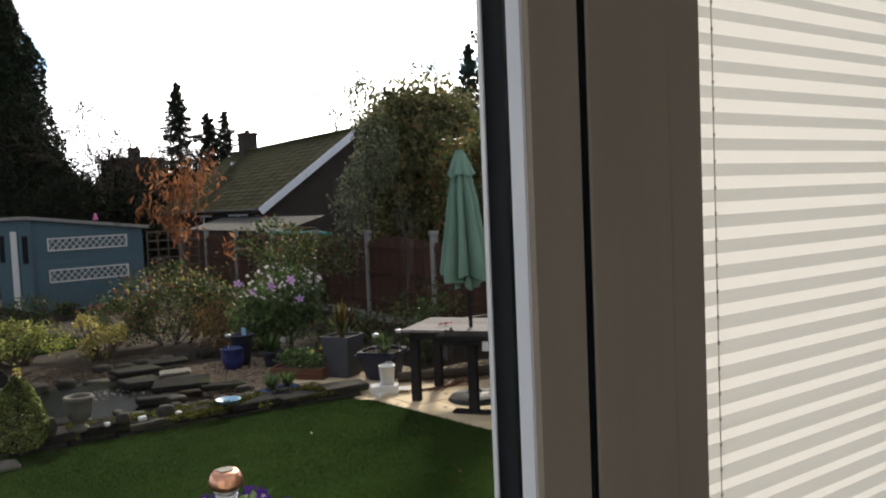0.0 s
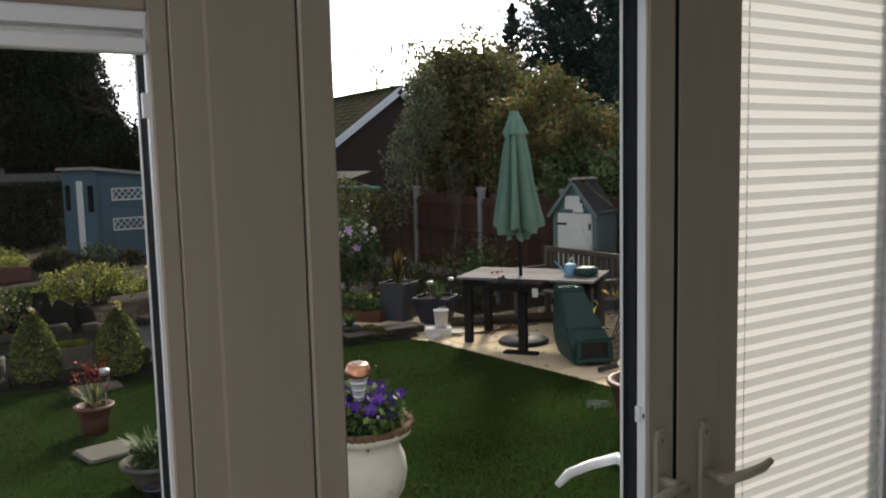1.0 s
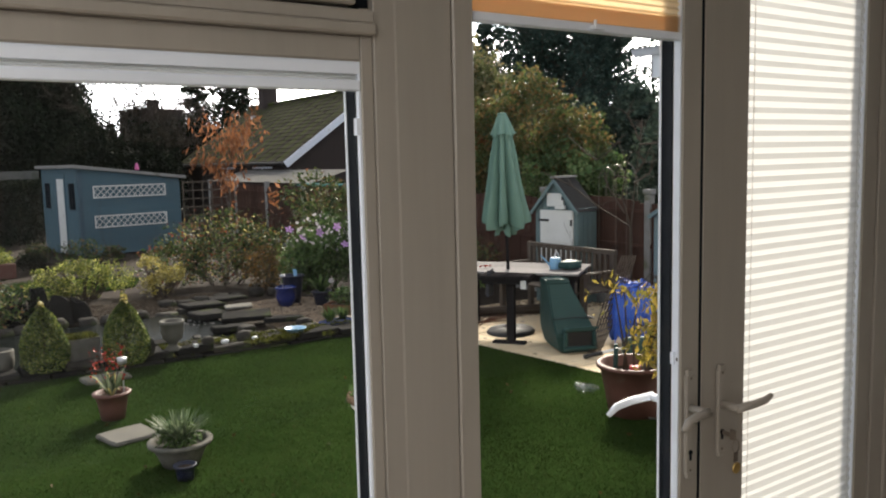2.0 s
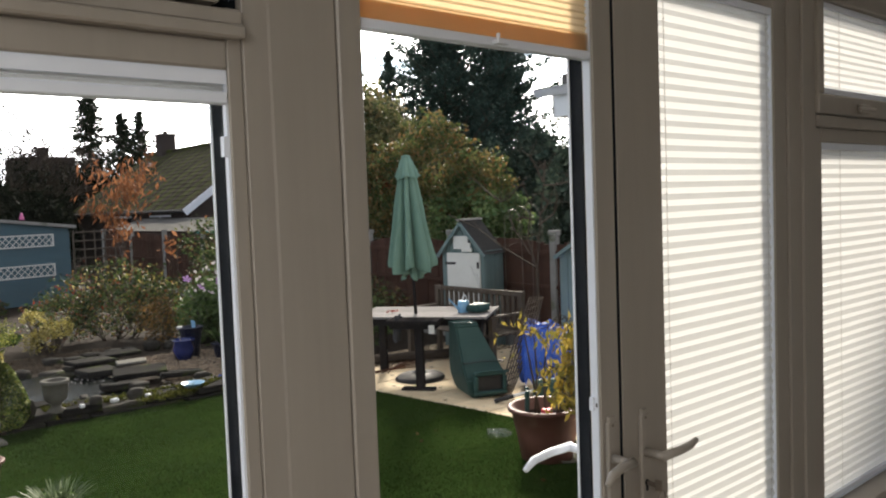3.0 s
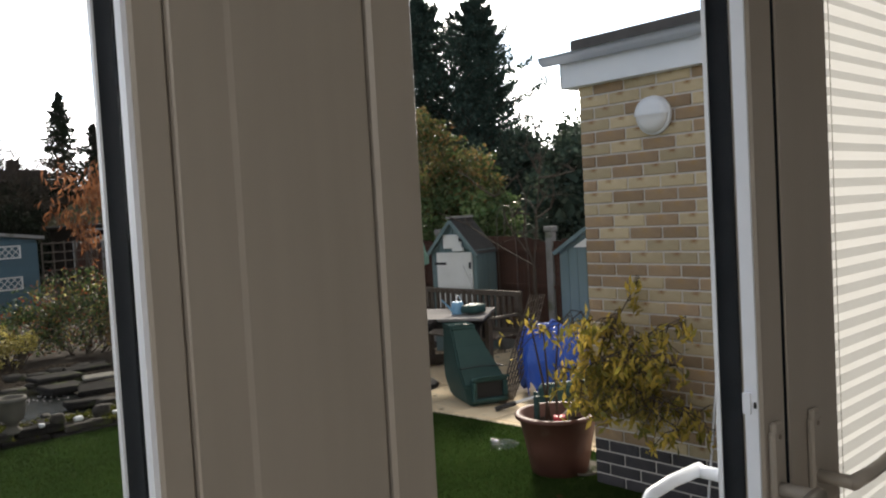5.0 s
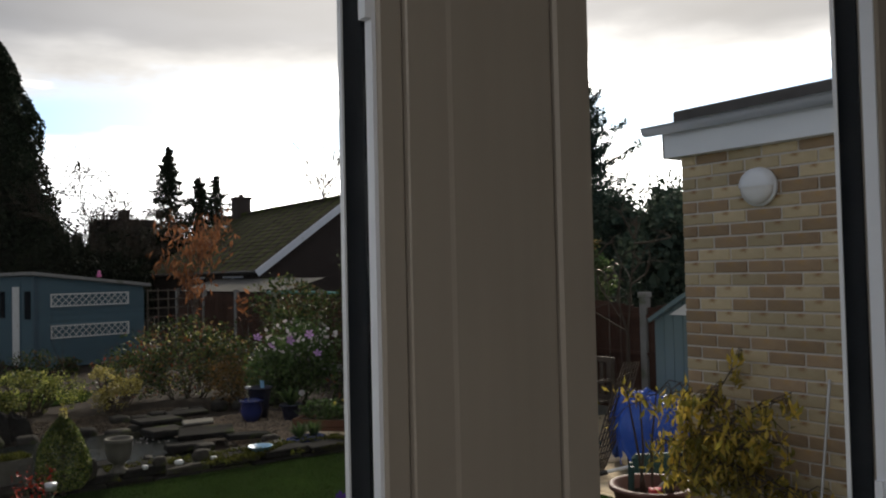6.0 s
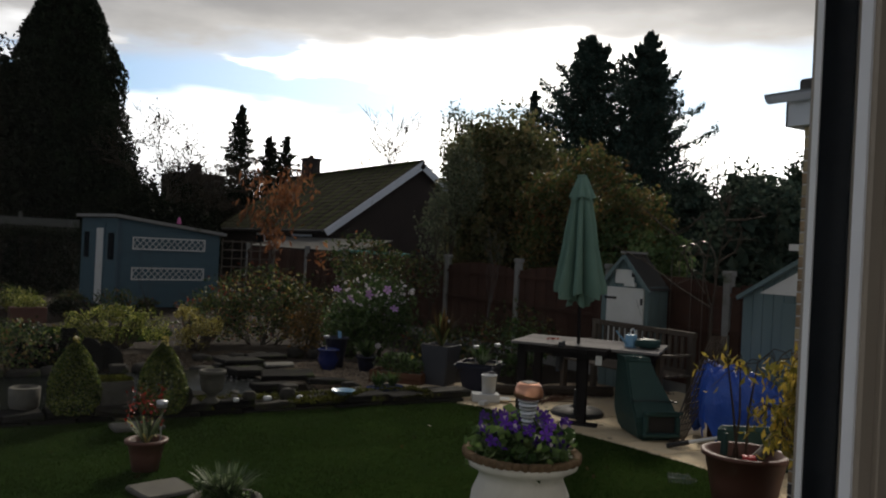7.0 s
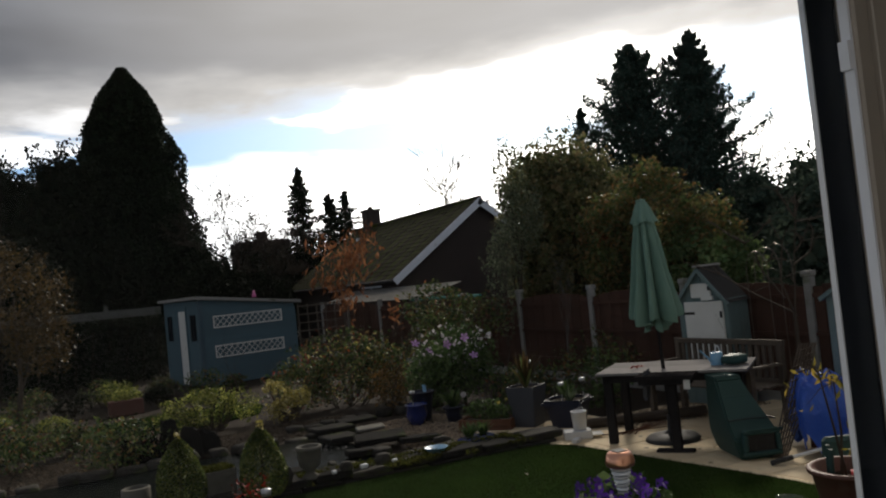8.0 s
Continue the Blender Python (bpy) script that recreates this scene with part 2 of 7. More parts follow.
GREENP = M("sage_shed_paint", (0.115, 0.175, 0.180), (0.165, 0.230, 0.232), 5.0, 0.7, 0.3, rand=0.06, stretch=(1, 1, 0.3), dist=0.004)
WHITEP = M("white_gloss_paint", (0.70, 0.70, 0.66), (0.80, 0.80, 0.77), 5.0, 0.5, 0.1, spots=((0.52, 0.50, 0.44), 5.0, 0.66))
FELT = M("grey_roof_felt", (0.24, 0.235, 0.22), (0.33, 0.32, 0.30), 9.0, 0.9, 0.5, spots=((0.16, 0.16, 0.13), 4, 0.6))
FELT_DK = M("dark_roof_felt", (0.075, 0.072, 0.07), (0.125, 0.12, 0.115), 9.0, 0.9, 0.5)
FENCEW = M("dark_brown_fence", (0.055, 0.029, 0.022), (0.10, 0.053, 0.038), 3.0, 0.85, 0.5, rand=0.2, stretch=(1, 1, 8), dist=0.006)
CONC = M("concrete_post", (0.22, 0.215, 0.20), (0.33, 0.32, 0.30), 8.0, 0.9, 0.5, spots=((0.16, 0.17, 0.12), 6.0, 0.58))
# Darker copy of CONC; dimness of the far fence is put into it.
CONC_DK = M("weathered_shaded_concrete", (0.085, 0.085, 0.078), (0.14, 0.138, 0.128), 8.0, 0.9, 0.5, spots=((0.06, 0.07, 0.045), 6.0, 0.55))
TILE = M("brown_roof_tile", (0.034, 0.029, 0.024), (0.060, 0.050, 0.040), 2.0, 0.92, 0.4, rand=0.25, spots=((0.062, 0.078, 0.016), 1.6, 0.47), spec=0.02)
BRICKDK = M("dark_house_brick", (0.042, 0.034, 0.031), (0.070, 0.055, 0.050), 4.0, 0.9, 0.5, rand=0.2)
BARK = M("bark", (0.055, 0.042, 0.032), (0.10, 0.08, 0.062), 9.0, 0.95, 0.8, stretch=(1, 1, 0.3), dist=0.02)
BARK_LT = M("pale_grey_bark", (0.10, 0.092, 0.082), (0.17, 0.155, 0.14), 9.0, 0.9, 0.6, stretch=(1, 1, 0.3))
PARASOL = M("green_parasol_cloth", (0.135, 0.235, 0.185), (0.19, 0.305, 0.245), 6.0, 0.85, 0.3, stretch=(1, 1, 0.4))
DARKWOOD = M("dark_stained_wood", (0.016, 0.015, 0.016), (0.034, 0.031, 0.031), 6.0, 0.82, 0.4, stretch=(1, 1, 0.3), spec=0.0)
WEATHERED = M("weathered_grey_wood", (0.17, 0.16, 0.155), (0.28, 0.265, 0.26), 5.0, 0.8, 0.4, rand=0.14, stretch=(0.4, 6, 1), spec=0.05)
BENCHW = M("brown_bench_wood", (0.075, 0.060, 0.046), (0.13, 0.105, 0.085), 6.0, 0.75, 0.4, rand=0.12)
BINGREEN = M("dark_green_plastic", (0.020, 0.055, 0.050), (0.032, 0.078, 0.071), 5.0, 0.55, 0.1, spec=0.25)
BLACKP = M("black_plastic", (0.012, 0.012, 0.013), (0.025, 0.025, 0.026), 10.0, 0.5, 0.1)
BLUETARP = M("blue_tarpaulin", (0.018, 0.070, 0.42), (0.04, 0.13, 0.58), 7.0, 0.38, 0.5, dist=0.02)
TERRA = M("brown_plastic_pot", (0.105, 0.042, 0.030), (0.15, 0.065, 0.048), 6.0, 0.55, 0.15, spots=((0.17, 0.10, 0.075), 8, 0.63))
BLUEGLZ = M("blue_glazed_pot", (0.010, 0.020, 0.12), (0.016, 0.035, 0.19), 7.0, 0.18, 0.1, coat=0.5)
NAVY = M("navy_plastic_pot", (0.010, 0.013, 0.030), (0.018, 0.022, 0.045), 7.0, 0.4, 0.1)
GREYPOT = M("grey_planter", (0.044, 0.047, 0.058), (0.064, 0.068, 0.080), 7.0, 0.6, 0.15)
RUSTWOOD = M("reddish_timber", (0.10, 0.045, 0.025), (0.16, 0.075, 0.045), 7.0, 0.75, 0.4, rand=0.15)
URNW = M("chipped_white_paint", (0.62, 0.60, 0.54), (0.74, 0.72, 0.66), 9.0, 0.7, 0.5, spots=((0.22, 0.17, 0.12), 5.0, 0.60), dist=0.01)
COIR = M("coir_liner", (0.13, 0.085, 0.05), (0.22, 0.15, 0.09), 40, 0.95, 0.9)
COPPER = M("copper", (0.72, 0.36, 0.23), (0.80, 0.42, 0.28), 8, 0.32, 0.05, metal=1.0)
CLEAR = pane_material("clear_plastic", (0.93, 0.95, 0.95))
BOTTLE = pane_material("glossy_clear_plastic", (0.90, 0.92, 0.93), 0.10)
STEEL = M("galvanised_steel", (0.45, 0.46, 0.48), (0.58, 0.59, 0.61), 15, 0.45, 0.1, metal=0.8)
WHITEPL = M("white_plastic", (0.72, 0.73, 0.74), (0.80, 0.80, 0.80), 8, 0.45, 0.05)
BLUEPL = M("light_blue_plastic", (0.18, 0.38, 0.58), (0.24, 0.45, 0.64), 8, 0.4, 0.05)
REDPL = M("red_plastic", (0.42, 0.015, 0.02), (0.52, 0.03, 0.035), 8, 0.4, 0.05)
BRASS = M("worn_brass", (0.45, 0.30, 0.10), (0.60, 0.42, 0.16), 20, 0.35, 0.1, metal=0.9)
KEYM = M("dull_key_metal", (0.16, 0.13, 0.11), (0.26, 0.22, 0.18), 20, 0.4, 0.1, metal=0.7)
PINK = M("pink_plastic", (0.62, 0.12, 0.35), (0.70, 0.18, 0.42), 20, 0.5, 0.0)
WATER = M("dark_pond_water", (0.006, 0.008, 0.008), (0.012, 0.014, 0.013), 5.0, 0.16, 0.5, dist=0.012, spec=0.012)
PAPER = M("white_paper", (0.66, 0.66, 0.64), (0.74, 0.74, 0.72), 10, 0.9, 0.1)

# ---- building blocks ----
def mesh_of(name, bm, mat):
    me = bpy.data.meshes.new(name)
    bm.to_mesh(me)
    bm.free()
    me.materials.append(mat)
    return me


def part(name, bm, mat, parent=None, label="", smooth=False):
    me = mesh_of(name, bm, mat)
    if smooth:
        me.shade_smooth()
    ob = new(name, me)
    ob.parent = parent
    if label:
        ob["label"] = label
    return ob


def raw(name, verts, faces, mat, parent=None, label=""):
    me = bpy.data.meshes.new(name)
    me.from_pydata([tuple(v) for v in verts], [], faces)
    me.materials.append(mat)
    ob = new(name, me)
    ob.parent = parent
    if label:
        ob["label"] = label
    return ob


def thing(name, loc=(0, 0, 0), turn=0.0, label="", category="", group="", kind=""):
    e = new(name)
    e.empty_display_size = 0.1
    e.matrix_world = pose(*loc, 0, 0, turn)
    return tagged(e, label, category, group, kind)


def box(bm, x0, y0, z0, x1, y1, z1, m=None):
    vs = [bm.verts.new((x, y, z)) for x in (x0, x1) for y in (y0, y1) for z in (z0, z1)]
    for f in ((0, 1, 3, 2), (4, 6, 7, 5), (0, 4, 5, 1), (2, 3, 7, 6), (0, 2, 6, 4), (1, 5, 7, 3)):
        bm.faces.new([vs[i] for i in f])
    if m:
        for v in vs:
            v.co = m @ v.co
    return vs


def boxes(*bs, bevel=0.0):
    bm = bmesh.new()
    for b in bs:
        box(bm, *b)
    if bevel:
        bmesh.ops.bevel(bm, geom=bm.edges[:], offset=bevel, segments=1, affect="EDGES")
    return bm


def prism(poly, z0, z1):
    bm = bmesh.new()
    a = [bm.verts.new((x, y, z0)) for x, y in poly]
    b = [bm.verts.new((x, y, z1)) for x, y in poly]
    n = len(poly)
    bm.faces.new(b)
    bm.faces.new(a[::-1])
    for i in range(n):
        bm.faces.new((a[i], a[(i + 1) % n], b[(i + 1) % n], b[i]))
    bmesh.ops.recalc_face_normals(bm, faces=bm.faces)
    return bm


def lathe(bm, profile, seg=28, wob=0.0, centre=(0, 0)):
    rings = []
    for r, z in profile:
        rings.append([bm.verts.new((centre[0] + r * (1 + wob * math.sin(3 * a)) * math.cos(a), centre[1] + r * (1 + wob * math.sin(3 * a)) * math.sin(a), z)) for a in [2 * math.pi * k / seg for k in range(seg)]])
    for a, b in zip(rings, rings[1:]):
        for k in range(seg):
            bm.faces.new((a[k], a[(k + 1) % seg], b[(k + 1) % seg], b[k]))
    if profile[0][0] > 1e-4:
        bm.faces.new(rings[0][::-1])
    if profile[-1][0] > 1e-4:
        bm.faces.new(rings[-1])
    return bm


def tube(bm, pts, radii, seg=6):
    pts = [Vector(p) for p in pts]
    if isinstance(radii, (int, float)):
        radii = [radii] * len(pts)
    rings = []
    for i, p in enumerate(pts):
        d = (pts[min(i + 1, len(pts) - 1)] - pts[max(i - 1, 0)]).normalized()
        u = d.orthogonal().normalized() if i == 0 else (u0 - d * u0.dot(d)).normalized()
        u0 = u
        w = d.cross(u)
        rings.append([bm.verts.new(p + radii[i] * (math.cos(a) * u + math.sin(a) * w)) for a in [2 * math.pi * k / seg for k in range(seg)]])
    for a, b in zip(rings, rings[1:]):
        for k in range(seg):
            bm.faces.new((a[k], a[(k + 1) % seg], b[(k + 1) % seg], b[k]))
    bm.faces.new(rings[0][::-1])
    bm.faces.new(rings[-1])
    return bm


def tubes(*paths, seg=6):
    bm = bmesh.new()
    for pts, r in paths:
        tube(bm, pts, r, seg)
    return bm


def boulder(bm, c, size, seed, m=None):
    """A worn stone with flat top and uneven sides."""
    rng = random.Random(seed)
    before = len(bm.verts)
    res = bmesh.ops.create_icosphere(bm, subdivisions=2, radius=1.0)
    for v in res["verts"]:
        p = v.co.copy()
        k = 1 + 0.28 * noise.noise(p * 1.3 + Vector((seed * 1.7, seed, 0))) + 0.1 * noise.noise(p * 3.1 + Vector((seed, 0, seed)))
        q = Vector([math.copysign(abs(c2) ** 0.6, c2) for c2 in p]) * k
        v.co = Vector(c) + Vector((q.x * size[0] / 2, q.y * size[1] / 2, max(-1, min(0.9, q.z)) * size[2] / 2 + size[2] / 2))


# ---- the room ----
YF, YO = 0.800, 0.876
FLOOR_Z, CEIL_Z = 0.38, 2.75


def structure(name, bm, mat, label="", category=""):
    return tagged(part(name, bm, mat), label, category, kind="structure")


structure("floor", boxes((-2.4, -2.6, FLOOR_Z - 0.1, 4.1, 0.80, FLOOR_Z)), FLOORM, "brown laminate floor of the garden room", "floor")
structure("ceiling", boxes((-2.4, -2.6, CEIL_Z, 4.1, 0.95, CEIL_Z + 0.12)), CEIL, "plain pale ceiling of the garden room", "ceiling")
structure("wall_south", boxes((-2.52, -2.72, 0, 4.22, -2.6, CEIL_Z)), PAINT, "plain cream painted back wall", "wall")
structure("wall_west", boxes((-2.52, -2.6, 0, -2.4, 0.95, CEIL_Z)), PAINT, "plain cream painted side wall", "wall")
structure("wall_east", boxes((4.1, -2.6, 0, 4.22, 0.80, CEIL_Z)), PAINT, "plain cream painted side wall", "wall")
structure("wall_north", boxes((-2.4, 0.80, 0, -1.02, 0.95, CEIL_Z), (2.86, 0.80, 0, 4.22, 0.95, CEIL_Z), (-1.02, 0.80, 0, 0.0, 0.95, 1.0), (1.70, 0.80, 0, 2.86, 0.95, 1.0), (0.0, 0.80, 0, 1.70, 0.95, 0.40), (-1.02, 0.80, 2.6, 2.86, 0.95, CEIL_Z)), PAINT, "cream wall round the windows and doors", "wall")


def rim(x0, x1, z0, z1, y0, y1, t):
    """Four bars round an opening, inside it."""
    return ((x0, y0, z0, x0 + t, y1, z1), (x1 - t, y0, z0, x1, y1, z1), (x0 + t, y0, z1 - t, x1 - t, y1, z1), (x0 + t, y0, z0, x1 - t, y1, z0 + t))


def glazing(parent, x0, x1, z0, z1, rail=True, yr=0.822, clips=()):
    """Pane, black spacer, outside bead and the white clip-in blind frame of one light."""
    part("pane", boxes((x0 + 0.004, yr + 0.0005, z0 + 0.004, x1 - 0.004, yr + 0.004, z1 - 0.004)), GLASS, parent, "clear glass").visible_shadow = False
    part("gasket", boxes(*rim(x0, x1, z0, z1, yr + 0.0045, yr + 0.0335, 0.004)), RUBBER, parent, "black rubber gasket")
    part("outer_bead", boxes(*rim(x0 - 0.03, x1 + 0.03, z0 - 0.03, z1 + 0.03, yr + 0.034, yr + 0.040, 0.0355)), UPVC, parent, "white outside bead")
    if rail:
        part("blind_frame", boxes(*rim(x0, x1, z0, z1, 0.8045, yr, 0.0035)), RAIL, parent, "white blind frame clipped to the bead")
        for zz in clips:
            clip = part("clip", boxes((x1 - 0.009, yr - 0.010, zz - 0.014, x1 - 0.0035, yr + 0.0004, zz + 0.014)), RAIL, parent)
            part("clip_slot", boxes((x1 - 0.0046, 0.806, zz - 0.006, x1 - 0.0034, 0.8095, zz + 0.002)), RUBBER, clip)


# window beside the doors, blind drawn up
w1 = thing("window_1", (0, 0, 0), 0, "beige framed window with a clear pane and a small opening light above", "window", kind="structure")
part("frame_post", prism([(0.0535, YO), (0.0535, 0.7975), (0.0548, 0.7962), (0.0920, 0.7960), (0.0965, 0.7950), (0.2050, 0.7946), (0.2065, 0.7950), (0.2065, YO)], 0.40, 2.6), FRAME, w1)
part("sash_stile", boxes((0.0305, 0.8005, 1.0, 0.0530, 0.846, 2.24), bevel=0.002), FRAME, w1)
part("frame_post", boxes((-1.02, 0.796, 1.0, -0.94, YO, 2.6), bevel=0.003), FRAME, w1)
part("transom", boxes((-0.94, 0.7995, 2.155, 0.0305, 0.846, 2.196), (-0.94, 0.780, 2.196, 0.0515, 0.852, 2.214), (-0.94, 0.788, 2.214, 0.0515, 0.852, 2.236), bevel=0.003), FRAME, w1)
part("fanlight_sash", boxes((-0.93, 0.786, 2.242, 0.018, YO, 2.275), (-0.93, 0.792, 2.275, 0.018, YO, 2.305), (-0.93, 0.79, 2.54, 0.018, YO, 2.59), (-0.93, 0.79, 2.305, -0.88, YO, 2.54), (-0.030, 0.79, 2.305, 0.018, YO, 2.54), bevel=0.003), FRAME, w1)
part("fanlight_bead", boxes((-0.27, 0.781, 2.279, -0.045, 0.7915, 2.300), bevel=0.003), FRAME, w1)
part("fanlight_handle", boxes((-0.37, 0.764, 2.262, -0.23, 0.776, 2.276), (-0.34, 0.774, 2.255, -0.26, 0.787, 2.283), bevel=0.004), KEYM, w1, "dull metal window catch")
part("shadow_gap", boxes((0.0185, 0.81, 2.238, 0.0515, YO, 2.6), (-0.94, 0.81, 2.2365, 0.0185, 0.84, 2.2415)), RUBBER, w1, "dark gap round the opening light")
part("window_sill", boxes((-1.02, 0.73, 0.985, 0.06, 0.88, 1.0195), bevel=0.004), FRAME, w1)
part("pane", boxes((-0.88, 0.822, 2.305, -0.03, 0.826, 2.54)), GLASS, w1).visible_shadow = False
glazing(w1, -0.94, 0.0305, 1.02, 2.155, yr=0.8145, clips=(2.05, 1.15))

# glazed double doors
def lever(parent, x, z, side, y, mat, outside=False, length=0.115):
    s = -1 if not outside else 1
    h = part("lever_handle", tubes(([(x, y, z), (x, y + s * 0.030, z), (x, y + s * 0.046, z)], [0.010, 0.0095, 0.010]), ([(x - side * 0.006, y + s * 0.047, z + 0.001), (x + side * length * 0.45, y + s * 0.050, z + 0.001), (x + side * length * 0.8, y + s * 0.053, z + 0.005 * (1 if side > 0 else -1.0)), (x + side * length, y + s * 0.053, z + 0.013 * (1 if side > 0 else -1.6))], [0.0105, 0.0095, 0.009, 0.006]), seg=10), mat, parent, "curved lever handle", True)
    return h


def plate(parent, x, z0, z1, y, mat):
    p = part("handle_plate", boxes((x - 0.015, y - 0.010, z0 + 0.012, x + 0.015, y, z1 - 0.012), (x - 0.011, y - 0.0095, z0, x + 0.011, y, z1), bevel=0.003), mat, parent)
    bm = bmesh.new()
    lathe(bm, [(0.0065, 0), (0.0065, 0.002)], 14)
    box(bm, -0.003, -0.018, 0, 0.003, -0.003, 0.002)
    k = part("keyhole", bm, RUBBER, p)
    k.matrix_basis = pose(x, y - 0.0102, z0 + 0.062, 90)
    for zz in (z0 + 0.02, z1 - 0.02):
        bm = bmesh.new()
        lathe(bm, [(0.0035, 0), (0.0035, 0.001)], 10)
        sc = part("screw", bm, KEYM, p)
        sc.matrix_basis = pose(x, y - 0.0102, zz, 90)
    return p


d1 = thing("door_1", (0, 0, 0), 0, "closed beige glazed garden door with a clear pane", "door", kind="structure")
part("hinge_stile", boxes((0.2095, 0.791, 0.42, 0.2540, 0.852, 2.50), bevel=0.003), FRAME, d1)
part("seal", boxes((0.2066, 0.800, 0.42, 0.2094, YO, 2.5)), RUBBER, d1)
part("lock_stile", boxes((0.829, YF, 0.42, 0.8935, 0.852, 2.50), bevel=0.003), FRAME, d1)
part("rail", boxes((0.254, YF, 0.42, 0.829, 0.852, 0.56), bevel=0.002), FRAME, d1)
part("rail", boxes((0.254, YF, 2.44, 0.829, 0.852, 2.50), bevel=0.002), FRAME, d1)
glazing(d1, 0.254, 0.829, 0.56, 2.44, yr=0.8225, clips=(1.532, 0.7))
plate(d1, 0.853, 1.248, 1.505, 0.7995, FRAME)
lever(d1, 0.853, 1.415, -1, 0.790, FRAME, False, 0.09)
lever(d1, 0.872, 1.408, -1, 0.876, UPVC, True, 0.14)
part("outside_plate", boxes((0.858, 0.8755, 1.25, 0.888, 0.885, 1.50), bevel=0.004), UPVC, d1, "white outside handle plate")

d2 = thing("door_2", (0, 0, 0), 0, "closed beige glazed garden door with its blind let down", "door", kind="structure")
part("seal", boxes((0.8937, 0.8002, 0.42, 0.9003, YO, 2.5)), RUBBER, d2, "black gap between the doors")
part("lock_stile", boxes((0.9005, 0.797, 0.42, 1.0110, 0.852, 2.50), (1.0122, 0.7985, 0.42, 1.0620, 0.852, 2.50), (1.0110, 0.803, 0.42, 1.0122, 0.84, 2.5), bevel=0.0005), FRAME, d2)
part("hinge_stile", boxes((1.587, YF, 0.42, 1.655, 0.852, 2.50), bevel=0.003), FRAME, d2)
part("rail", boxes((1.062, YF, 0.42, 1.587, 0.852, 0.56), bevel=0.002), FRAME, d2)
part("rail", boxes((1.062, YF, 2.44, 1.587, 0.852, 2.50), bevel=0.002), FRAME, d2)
glazing(d2, 1.062, 1.587, 0.56, 2.44)
plate(d2, 0.964, 1.275, 1.50, 0.7965, FRAME)
lever(d2, 0.964, 1.404, 1, 0.787, FRAME)
part("door_head", boxes((0.2000, 0.7965, 2.503, 1.662, YO, 2.6), bevel=0.002), FRAME, d2)
part("seal", boxes((1.655, 0.812, 0.42, 1.662, YO, 2.5)), RUBBER, d2)
part("threshold", boxes((0.2000, 0.79, 0.40, 1.662, 0.90, 0.418)), STEEL, d2, "metal threshold strip")

keys = thing("key_bunch", (0.964, 0.77, 1.325), 0, "bunch of dull keys hanging in the door lock", "keys")
part("key", boxes((-0.0015, -0.006, 0.006, 0.0015, 0.018, 0.016), (-0.002, -0.022, -0.001, 0.002, -0.006, 0.024), bevel=0.001), KEYM, keys)
ring = [(0.006 + 0.013 * math.sin(a), -0.018, -0.016 + 0.016 * math.cos(a)) for a in [k * math.pi / 6 for k in range(13)]]
part("key_ring", tubes((ring, 0.0012), seg=5), KEYM, keys)
part("key", boxes((-0.004, -0.020, -0.052, 0.013, -0.017, -0.030), bevel=0.001), KEYM, keys)
bm = bmesh.new()
lathe(bm, [(0.013, -0.002), (0.014, 0), (0.013, 0.002)], 18)
tag = part("key_fob", bm, BRASS, keys, "round brass fob")
tag.matrix_basis = pose(0.008, -0.019, -0.068, 90)

w2 = thing("window_2", (0, 0, 0), 0, "beige framed window with blinds let down in both lights", "window", kind="structure")
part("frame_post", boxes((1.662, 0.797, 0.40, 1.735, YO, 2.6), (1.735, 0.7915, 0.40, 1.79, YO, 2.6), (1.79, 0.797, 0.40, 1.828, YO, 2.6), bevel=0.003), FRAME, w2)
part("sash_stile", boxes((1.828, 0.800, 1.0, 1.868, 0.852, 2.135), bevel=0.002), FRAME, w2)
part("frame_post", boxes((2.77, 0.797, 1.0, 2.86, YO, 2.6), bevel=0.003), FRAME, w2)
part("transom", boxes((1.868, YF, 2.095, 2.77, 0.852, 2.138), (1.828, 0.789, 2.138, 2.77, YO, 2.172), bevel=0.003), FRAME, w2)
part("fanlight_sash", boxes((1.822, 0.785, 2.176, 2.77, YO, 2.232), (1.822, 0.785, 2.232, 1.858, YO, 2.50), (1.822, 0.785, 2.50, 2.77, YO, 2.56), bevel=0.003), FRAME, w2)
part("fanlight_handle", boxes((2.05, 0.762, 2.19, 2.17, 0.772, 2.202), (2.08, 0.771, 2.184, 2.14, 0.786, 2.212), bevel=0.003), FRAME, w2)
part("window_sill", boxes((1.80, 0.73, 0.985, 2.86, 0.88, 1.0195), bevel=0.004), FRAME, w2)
glazing(w2, 1.868, 2.77, 1.02, 2.095)
part("pane", boxes((1.858, 0.822, 2.232, 2.77, 0.826, 2.50)), GLASS, w2).visible_shadow = False


def pleats(x0, x1, z0, z1, pitch, y, depth, mat, name, parent, label=""):
    n = max(2, int(round((z1 - z0) / pitch)) * 2)
    verts, faces = [], []
    for i in range(n + 1):
        z = z0 + (z1 - z0) * i / n
        yy = y + (depth if i % 2 else -depth)
        verts += [(x0, yy, z), (x1, yy, z)]
        if i:
            faces.append((2 * i - 2, 2 * i - 1, 2 * i + 1, 2 * i))
    return raw(name, verts, faces, mat, parent, label)


